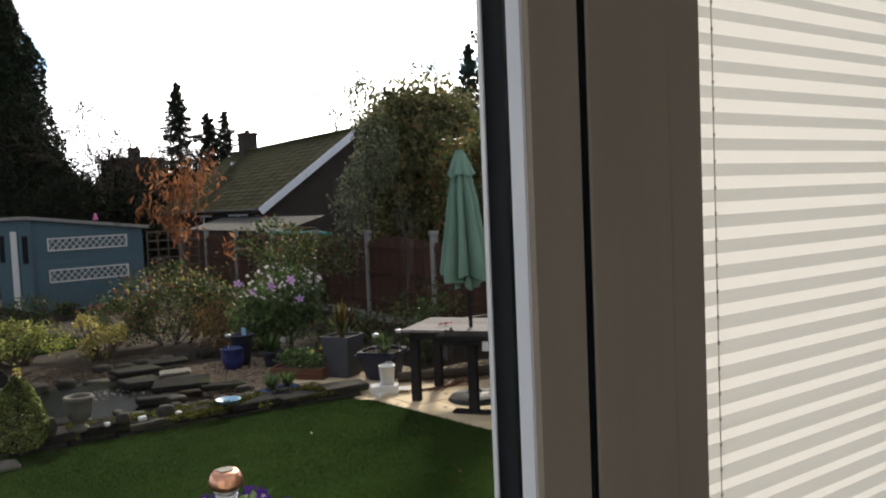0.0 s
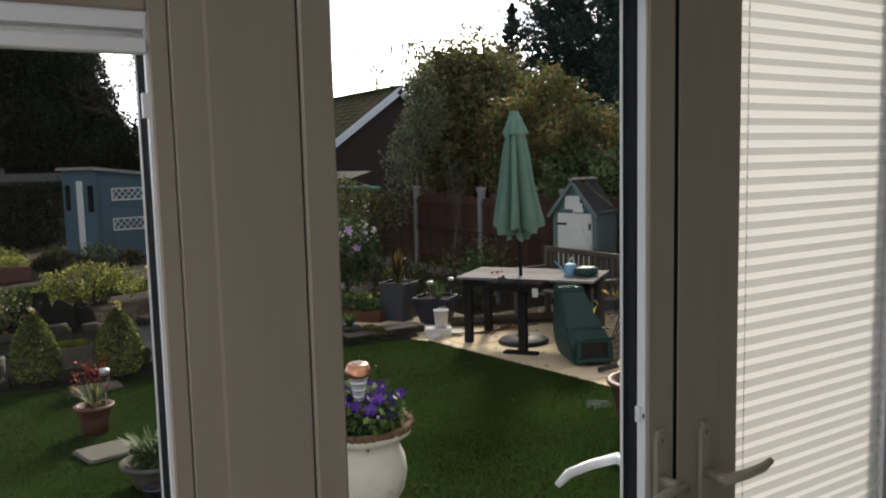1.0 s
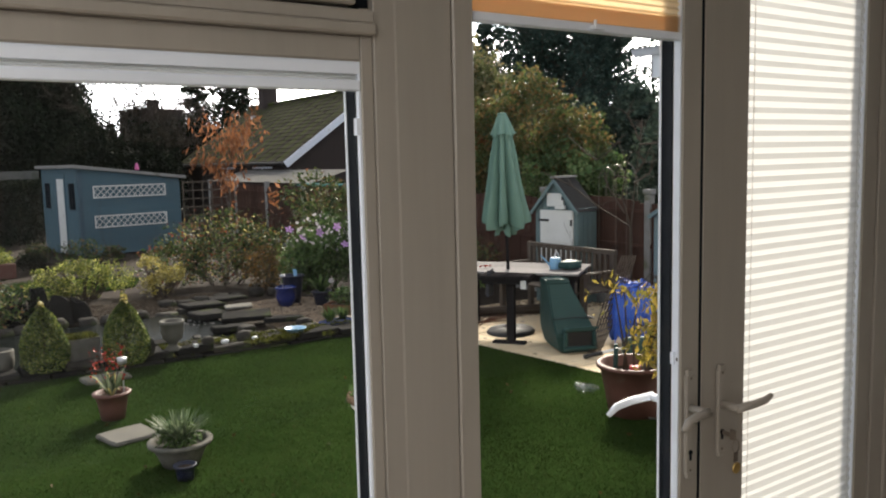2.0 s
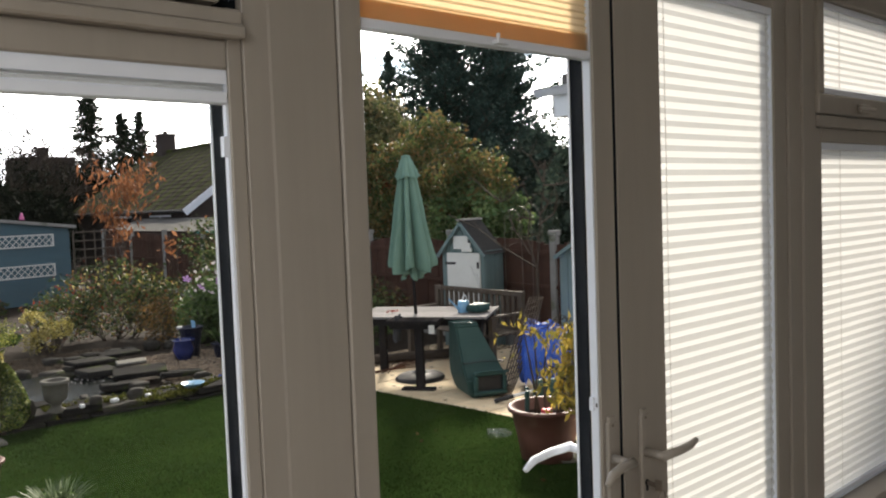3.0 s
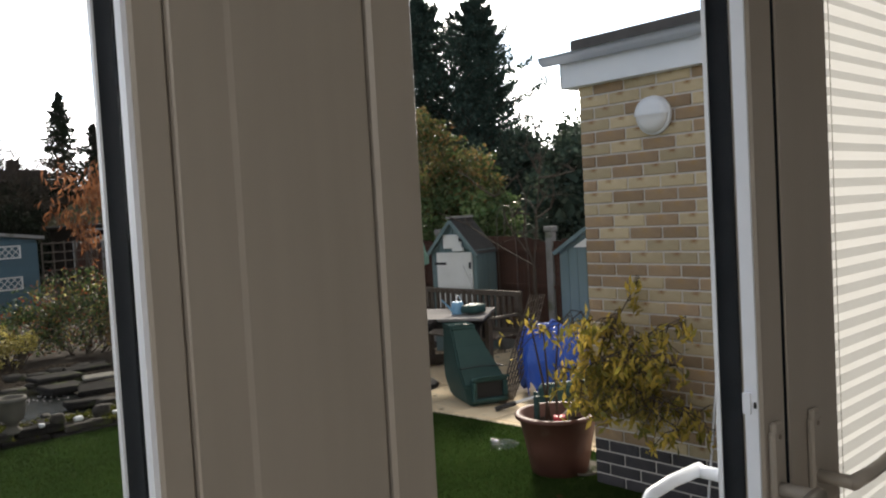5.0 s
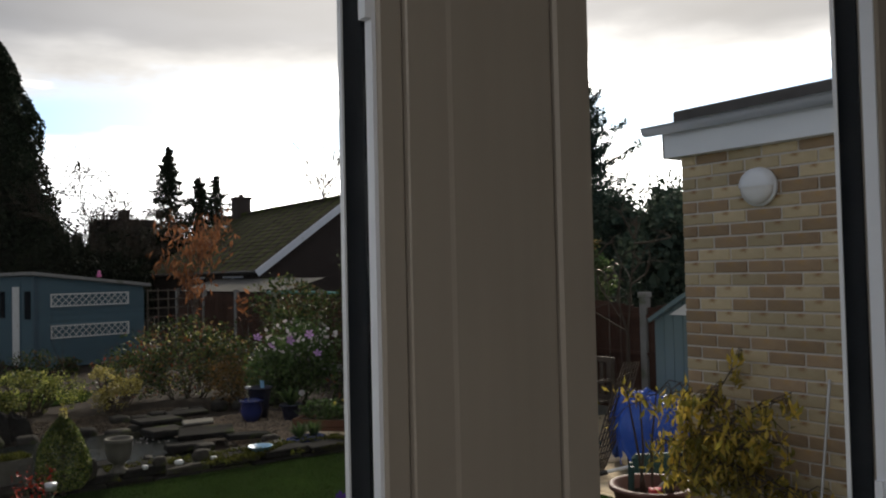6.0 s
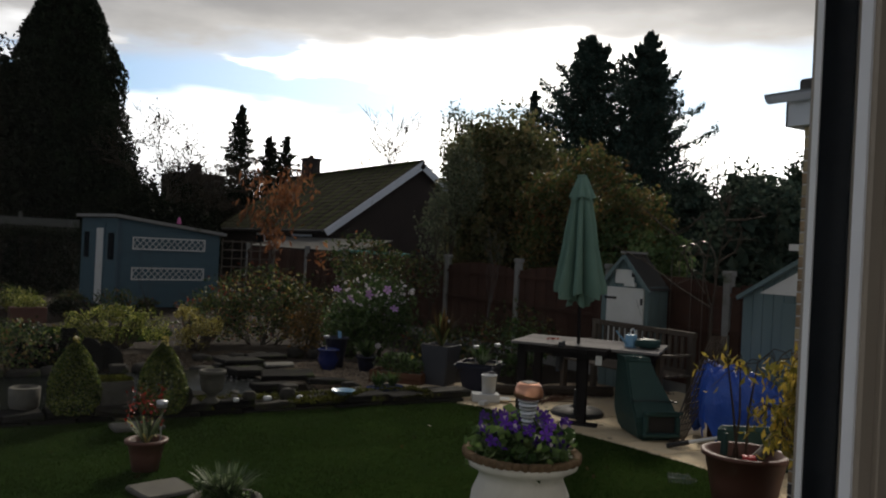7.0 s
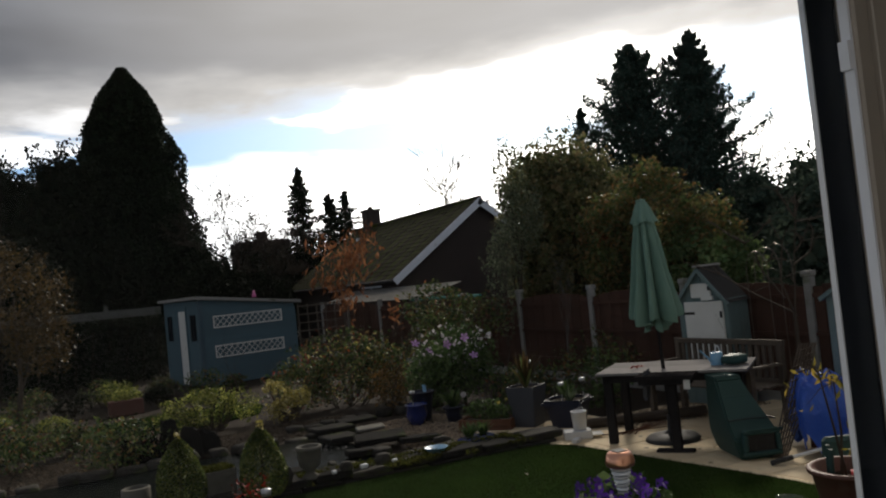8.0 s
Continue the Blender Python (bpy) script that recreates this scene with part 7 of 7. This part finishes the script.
def arching(name, base, label, seed, count, reach, keep, size, hub=None):
    """Stems that rise and arch over, with twigs that carry hanging leaves."""
    t = thing(name, base, 0, label, "shrub")
    ra = random.Random(seed)
    stems, tips = [], []
    for k in range(count):
        e = Vector(reach(ra, (k + ra.uniform(0, 1)) / count))
        mid = Vector((e.x * 0.55, e.y * 0.5, e.z * 0.72 + 0.12))
        if hub:
            start = Vector(hub) + Vector((ra.gauss(0, 0.02), ra.gauss(0, 0.03), ra.gauss(0, 0.02)))
            mid = start.lerp(e, 0.5) + Vector((0, 0, 0.10))
            stems.append(([start, start.lerp(mid, 0.5) + Vector((0, 0, 0.02)), mid, e], [0.009, 0.007, 0.005, 0.0025]))
        else:
            stems.append(([(ra.uniform(-0.03, 0.03), ra.uniform(-0.05, 0.05), 0), mid * 0.5, mid, e], [0.011, 0.008, 0.005, 0.0025]))
        for j in range(7):
            q = mid.lerp(e, j / 6)
            b = q + Vector((ra.gauss(-0.03, 0.08), ra.gauss(0, 0.10), ra.gauss(-0.06, 0.05)))
            stems.append(([q, (q + b) / 2 + Vector((0, 0, 0.03)), b], [0.004, 0.003, 0.0015]))
            for f in (0.35, 0.6, 0.85, 1.0):
                tips.append(q.lerp(b, f) + Vector((0, 0, 0.02 * (1 - f))))
    if hub:
        part("trunk", tubes(([(0, 0, -0.02), Vector(hub) * 0.5 + Vector((0, 0, 0.03)), Vector(hub) * 1.05], [0.030, 0.026, 0.016]), seg=8), BARK_LT, t, "pale leaning stem")
    part("stems", tubes(*stems, seg=5), BARK, t)
    rg = np.random.default_rng(seed + 1)
    p = np.repeat(np.array(tips), 3, 0) + rg.normal(0, 0.022, (3 * len(tips), 3)) - np.array([0, 0, 0.025])
    p = p[rg.uniform(0, 1, len(p)) < keep]
    leaves("foliage", p, size, LEAF_ACER, t, seed + 2, 0.36, 1.5)
    return t


arching("autumn_shrub", (4.02, 3.80, 0.32), "shrub with drooping yellow autumn leaves leaning against the bricks", 421, 34, lambda q, u: (q.uniform(-0.50, -0.14), -0.42 - 0.86 * u + q.gauss(0, 0.04), q.uniform(0.16, 0.82) + 0.26 * math.sin(math.pi * u) * q.uniform(0.2, 1)), 0.72, 0.066, (-0.22, -0.46, 0.30))
arching("potted_sapling", (3.97, 3.84, 0.32), "sparse sapling with a few yellow leaves in the brown pot", 431, 3, lambda q, u: (-0.28 + 0.22 * u, 0.26 - 0.52 * u, 0.52 + q.uniform(0.05, 0.38)), 0.16, 0.07)
tl = thing("red_tool", (3.95, 3.74, 0.33), 30, "red plastic tool lying in the brown pot", "garden tool")
bm = bmesh.new()
boulder(bm, (0, 0, 0), (0.14, 0.10, 0.08), 431)
part("body", bm, REDPL, tl, "", True)
part("handle", tubes(([(0.05, 0, 0.04), (0.2, -0.05, 0.09), (0.34, -0.10, 0.18)], [0.022, 0.02, 0.015]), seg=8), BARK_LT, tl)
for k, (x, y) in enumerate(((3.88, 3.89), (3.97, 3.98))):
    t = thing("garden_stake", (x, y, 0.31), 0, "short dark green stake in the brown pot", "stake")
    part("stake", tubes(([(0, 0, 0), (0.01, 0, 0.22)], 0.016), seg=8), BINGREEN, t)
saucer = pot("plant_saucer", (4.10, 3.70, 0.0), [(0.001, 0), (0.12, 0), (0.15, 0.03), (0.14, 0.03), (0.11, 0.01), (0.001, 0.01)], CAST, "grey saucer on the ground beside the pot", "saucer")

# green bin, bench, trellis, tarpaulin
bn = thing("green_bin", (5.16, 5.72, 0.0), -24, "dark green plastic bin standing tilted beside the table", "bin")
bm = bmesh.new()
rings = []
for w, d, z, off in ((0.34, 0.44, 0.0, 0), (0.41, 0.52, 0.04, 0), (0.43, 0.54, 0.20, 0.01), (0.40, 0.46, 0.32, 0.045), (0.30, 0.32, 0.55, 0.105), (0.24, 0.24, 0.70, 0.13), (0.25, 0.25, 0.715, 0.13), (0.24, 0.24, 0.735, 0.13), (0.17, 0.18, 0.70, 0.13)):
    rings.append([bm.verts.new((w / 2 * a - 0.20 * z, off + d / 2 * b, z)) for a, b in ((-1, -1), (1, -1), (1, 1), (-1, 1))])
bm.faces.new(rings[0][::-1])
for a, b in zip(rings, rings[1:]):
    for k in range(4):
        bm.faces.new((a[k], a[(k + 1) % 4], b[(k + 1) % 4], b[k]))
bm.faces.new(rings[-1])
bmesh.ops.bevel(bm, geom=bm.edges[:], offset=0.016, segments=2, affect="EDGES")
part("body", bm, BINGREEN, bn)
part("front_recess", boxes((-0.19, -0.33, 0.05, 0.15, -0.262, 0.09), (-0.19, -0.33, 0.24, 0.15, -0.262, 0.28), (-0.19, -0.33, 0.09, -0.15, -0.262, 0.24), (0.11, -0.33, 0.09, 0.15, -0.262, 0.24), bevel=0.012), BINGREEN, bn, "raised moulded surround")
part("recess", boxes((-0.15, -0.29, 0.09, 0.11, -0.262, 0.24)), BLACKP, bn, "dark recess panel")
part("grip", tubes(([(-0.17, -0.31, 0.27), (-0.1, -0.33, 0.285), (0.1, -0.33, 0.285), (0.17, -0.31, 0.27)], 0.012), seg=6), BINGREEN, bn)
part("cord", tubes(([(-0.26, 0.1, 0.33), (-0.25, -0.21, 0.36), (-0.05, -0.215, 0.37), (0.16, -0.21, 0.35), (0.17, 0.1, 0.33)], 0.006), seg=5), BLACKP, bn)
bq = thing("garden_bench", (6.42, 7.08, 0), 0, "brown slatted wooden garden bench facing the table", "bench")
for k in range(17):
    y = -0.74 + k * 0.0925
    part("back_slat", boxes((-0.012, y, 0.46, 0.012, y + 0.045, 0.82)), BENCHW, bq)
part("top_rail", boxes((-0.025, -0.80, 0.82, 0.025, 0.80, 0.88), bevel=0.006), BENCHW, bq)
part("lower_rail", boxes((-0.02, -0.78, 0.42, 0.02, 0.78, 0.46)), BENCHW, bq)
for k in range(5):
    part("seat_slat", boxes((-0.52 + k * 0.10, -0.78, 0.40, -0.44 + k * 0.10, 0.78, 0.422), bevel=0.004), BENCHW, bq)
for s in (-0.78, 0.72):
    part("leg", boxes((-0.52, s, 0, -0.46, s + 0.06, 0.62)), BENCHW, bq)
    part("leg", boxes((-0.03, s, 0, 0.03, s + 0.06, 0.86)), BENCHW, bq)
    part("armrest", boxes((-0.55, s - 0.01, 0.62, 0.0, s + 0.07, 0.645), bevel=0.005), BENCHW, bq)
tx = thing("folded_trellis", (5.16, 5.40, 0.0), 0, "folded brown wooden trellis leaning against the covered heap", "trellis")
foot, head, side = Vector((0.0, 0.0, 0.012)), Vector((0.40, -0.10, 0.98)), Vector((0.62, -0.55, 0.0)).normalized()
for k in range(7):
    o = side * (k - 3) * 0.030
    part("slat", tubes(([foot + o * 0.6, (foot + head) / 2 + o + Vector((0.01, 0, -0.02)), head + o * 0.75], 0.0075), seg=4), BENCHW, tx)
for k in range(15):
    c = foot.lerp(head, 0.04 + k * 0.065) + Vector((-0.008, -0.010, 0))
    part("slat", tubes(([c - side * 0.085 - Vector((0, 0, 0.03)), c + side * 0.085 + Vector((0, 0, 0.03))], 0.006), seg=4), BENCHW, tx)
tarp = thing("blue_tarpaulin", (5.68, 5.12, 0.0), -40, "crumpled bright blue tarpaulin over a garden heap", "tarpaulin")
bm = bmesh.new()
bmesh.ops.create_grid(bm, x_segments=46, y_segments=46, size=1.0)
for v in bm.verts:
    u, w = v.co.x, v.co.y
    q = Vector((u * 1.9, w * 1.9, 0))
    crease = 0.5 - abs(noise.noise(q + Vector((2.3, 0, 4)))) * 1.6
    fine = 0.5 - abs(noise.noise(q * 2.7 + Vector((0, 5.1, 1)))) * 1.8
    edge = max(0.0, max(abs(u), abs(w)) - 0.55) / 0.45
    slope = 0.80 - 0.20 * (u + 1) * 0.5 - 0.16 * abs(w) - 0.10 * abs(u + 0.35)
    hem = 0.12 + 0.18 * noise.noise(Vector((u * 2.6 + 4, w * 2.6, 9)))
    z = slope * (1 - edge ** 1.6) + hem * edge ** 1.6 + (0.085 * crease + 0.045 * fine) * (1 - 0.4 * edge)
    out = 1 + 0.08 * noise.noise(Vector((u * 1.6, w * 1.6, 20))) * edge + 0.05 * fine
    k = 1 - 0.30 * edge * edge
    v.co = Vector((u * 0.52 * out * k, w * 0.45 * out * k, z))
bmesh.ops.triangulate(bm, faces=bm.faces[:])
part("sheet", bm, BLUETARP, tarp)
part("heap", boxes((-0.2, -0.18, 0.12, 0.2, 0.18, 0.45), bevel=0.05), RUSTWOOD, tarp, "brown timber heap below the sheet")
for sx, sy in ((-0.24, -0.22), (0.2, -0.22), (-0.24, 0.2), (0.2, 0.2), (-0.02, -0.24)):
    part("timber", boxes((sx, sy, 0, sx + 0.06, sy + 0.06, 0.5), bevel=0.006), RUSTWOOD, tarp)
wb = thing("green_sack", (5.05, 4.45, 0.0), -30, "dark green plastic sheet propped behind the pot", "sheet")
part("body", boxes((-0.35, -0.05, 0.0, 0.35, 0.05, 0.36), bevel=0.03), BINGREEN, wb)
lop = thing("telescopic_pole", (4.90, 5.28, 0.0), 0, "telescopic pole with black grip and white shaft on the patio", "garden tool")
part("grip", tubes(([(0, 0, 0.03), (0.14, -0.12, 0.075)], 0.022), seg=8), BLACKP, lop)
part("shaft", tubes(([(0.14, -0.12, 0.075), (0.40, -0.34, 0.155)], 0.016), seg=8), WHITEPL, lop)
part("shaft", tubes(([(0.40, -0.34, 0.155), (0.62, -0.52, 0.22)], 0.012), seg=8), BLACKP, lop)
br = thing("broom", (3.60, 2.50, 0.0), 0, "pale handled broom leaning on the brick wall", "broom")
part("handle", tubes(([(0, 0, 0.07), (0.355, 0.06, 1.22)], 0.008), seg=8), STEEL, br)
part("head", boxes((-0.05, -0.13, 0.0, 0.05, 0.13, 0.07), bevel=0.01), BLACKP, br)
bt = thing("clear_bottle", (4.14, 4.46, 0.045), 0, "clear plastic bottle lying on the lawn", "bottle")
bm = bmesh.new()
lathe(bm, [(0.001, -0.10), (0.034, -0.10), (0.036, -0.09), (0.036, 0.05), (0.014, 0.09), (0.013, 0.11), (0.001, 0.11)], 20)
part("body", bm, BOTTLE, bt, "", True).matrix_basis = pose(0, 0, 0, 90, 0, 40)

# things on and by the table
wc = thing("watering_can", (5.52, 6.36, 0.74), 20, "small light blue watering can on the table", "watering can")
bm = bmesh.new()
lathe(bm, [(0.001, 0), (0.062, 0), (0.066, 0.01), (0.060, 0.12), (0.050, 0.13), (0.045, 0.125), (0.001, 0.12)], 24)
part("body", bm, BLUEPL, wc, "", True)
part("spout", tubes(([(-0.055, 0.02, 0.03), (-0.12, 0.05, 0.10), (-0.19, 0.08, 0.17)], [0.014, 0.010, 0.008]), seg=8), BLUEPL, wc)
part("handle", tubes(([(0.06 * math.cos(a) + 0.03, 0, 0.09 + 0.10 * math.sin(a)) for a in [math.pi * k / 10 for k in range(11)]], 0.006), seg=6), WHITEPL, wc)
gs = thing("green_cover", (5.62, 6.22, 0.745), 10, "folded dark green cover on the table", "cover")
bm = bmesh.new()
boulder(bm, (0, 0, 0), (0.30, 0.22, 0.10), 441)
part("cloth", bm, BINGREEN, gs, "", True)
bc = thing("berry_sprig", (5.0, 6.98, 0.745), 0, "few red berries lying on the table", "berries")
leaves("berries", np.c_[rm.normal(0, 0.05, 26), rm.normal(0, 0.02, 26), 0.012 + rm.uniform(0, 0.015, 26)], 0.022, BERRY, bc, 442, 0.9)
cl = thing("grey_cloth", (4.72, 6.46, 0.765), -54, "grey cloth hanging over the table corner", "cloth")
bm = bmesh.new()
bmesh.ops.create_grid(bm, x_segments=10, y_segments=12, size=0.5)
for v in bm.verts:
    u, w = v.co.x, v.co.y
    v.co = Vector((-0.045 + 0.025 * math.sin(w * 14) + 0.03 * u, w * 0.18, -0.11 + u * 0.26 + 0.02 * math.sin(w * 9)))
part("cloth", bm, GREYPOT, cl, "", True)
lb = thing("paper_label", (4.81, 6.08, 0.62), -54, "small white care label hanging from the side table", "label")
part("card", boxes((-0.03, -0.002, 0, 0.03, 0.002, 0.09)), PAPER, lb)
bx = thing("white_box", (4.62, 7.62, 0.006), -30, "shallow white cardboard box on the patio", "box")
part("body", boxes((-0.15, -0.10, 0, 0.15, 0.10, 0.085), bevel=0.006), PAPER, bx)
part("flap", boxes((0.15, -0.09, 0.03, 0.27, 0.09, 0.036)), PAPER, bx)
bk = pot("white_bucket", (4.66, 7.62, 0.092), [(0.001, 0), (0.07, 0), (0.085, 0.19), (0.09, 0.19), (0.09, 0.20), (0.08, 0.20), (0.066, 0.02), (0.001, 0.02)], WHITEPL, "white plastic bucket standing on a cardboard box", "bucket")
part("handle", tubes(([(-0.088 * math.cos(a), -0.03 * math.sin(a), 0.19 + 0.05 * math.sin(a)) for a in [math.pi * k / 8 for k in range(9)]], 0.003), seg=4), STEEL, bk)
wbk = thing("pale_brick", (4.47, 7.44, 0.006), 25, "small pale block on the patio edge", "block")
part("block", boxes((-0.06, -0.035, 0, 0.06, 0.035, 0.045), bevel=0.006), PAPER, wbk)
for k in range(6):
    c = thing("bamboo_cane", (4.82 + 0.05 * k, 7.45 - 0.05 * k, 0.02), 12 * k - 30, "thin brown cane lying on the patio", "cane", "canes on the patio")
    part("cane", tubes(([(0, 0, 0), (0.75, 0.1, 0.012)], 0.007), seg=5), RUSTWOOD, c)
ch2 = thing("low_log_edging", (5.6, 7.6, 0.0), -28, "dark low timber edging behind the table", "edging")
part("log", tubes(([(-0.7, 0, 0.06), (0.7, 0.05, 0.07)], 0.06), seg=10), BARK, ch2)

# fallen leaves
fl = np.c_[rm.uniform(-0.8, 4.4, 70), rm.uniform(2.6, 7.6, 70), np.full(70, 0.028)]
tagged(leaves("fallen_leaves", fl, 0.038, LEAF_BROWN, None, 451, 0.6), "scattered yellow leaves on the lawn", "leaves", kind="stuff")

# ---- pieces: slabs of the patio, bricks of the wall ----
patio_ob = bpy.data.objects["patio"]
slab_me = mesh_of("slab", boxes((-0.296, -0.221, -0.04, 0.296, 0.221, 0.006), bevel=0.006), PAVING)
th = radians(-8)
for i in range(-2, 12):
    for j in range(-2, 16):
        x0, y0 = 3.9 + i * 0.60 + (0.30 if j % 2 else 0), 3.1 + j * 0.45
        x1, y1 = 4.0 + (x0 - 4.0) * math.cos(th) - (y0 - 6) * math.sin(th) * 0.4, y0
        if inside(PATIO, x1, y1):
            o = new("slab", slab_me)
            o.parent = patio_ob
            o.matrix_basis = pose(x1, y1, rngs.uniform(-0.003, 0.002), 0, 0, rngs.uniform(-0.7, 0.7))

bricks = [mesh_of("brick", boxes((0, 0.005, 0.005, 0.10, 0.219, 0.069), bevel=0.004), m) for m in (BRICK, BRICK, BRICK_R, BRICK_B)]
half = [mesh_of("brick", boxes((0, 0.005, 0.005, 0.10, 0.107, 0.069), bevel=0.004), m) for m in (BRICK, BRICK, BRICK_R, BRICK_B)]
rb = random.Random(77)
count = 0
for c in range(34):
    z = 0.0 + c * 0.075
    if z + 0.07 > 2.55:
        break
    y = 3.49
    first = c % 2
    while y > 2.05:
        ln = 0.1125 if first else 0.225
        y -= ln
        k = 3 if z < 0.29 else rb.choice((0, 1, 0, 2, 2))
        o = new("brick", half[k] if first else bricks[k])
        o.parent = ext
        o.matrix_basis = pose(rb.uniform(-0.002, 0.001), y, z)
        first = 0
        count += 1
bm = bmesh.new()
for c in range(34):
    z = c * 0.075
    y = 2.05 - (0.1 if c % 2 else 0.0)
    while y > 1.0:
        y -= 0.225
        box(bm, 0.0, y + 0.005, z + 0.005, 0.05, y + 0.219, z + 0.069)
part("brick_rest", bm, BRICK, ext)["kind"] = "stuff"
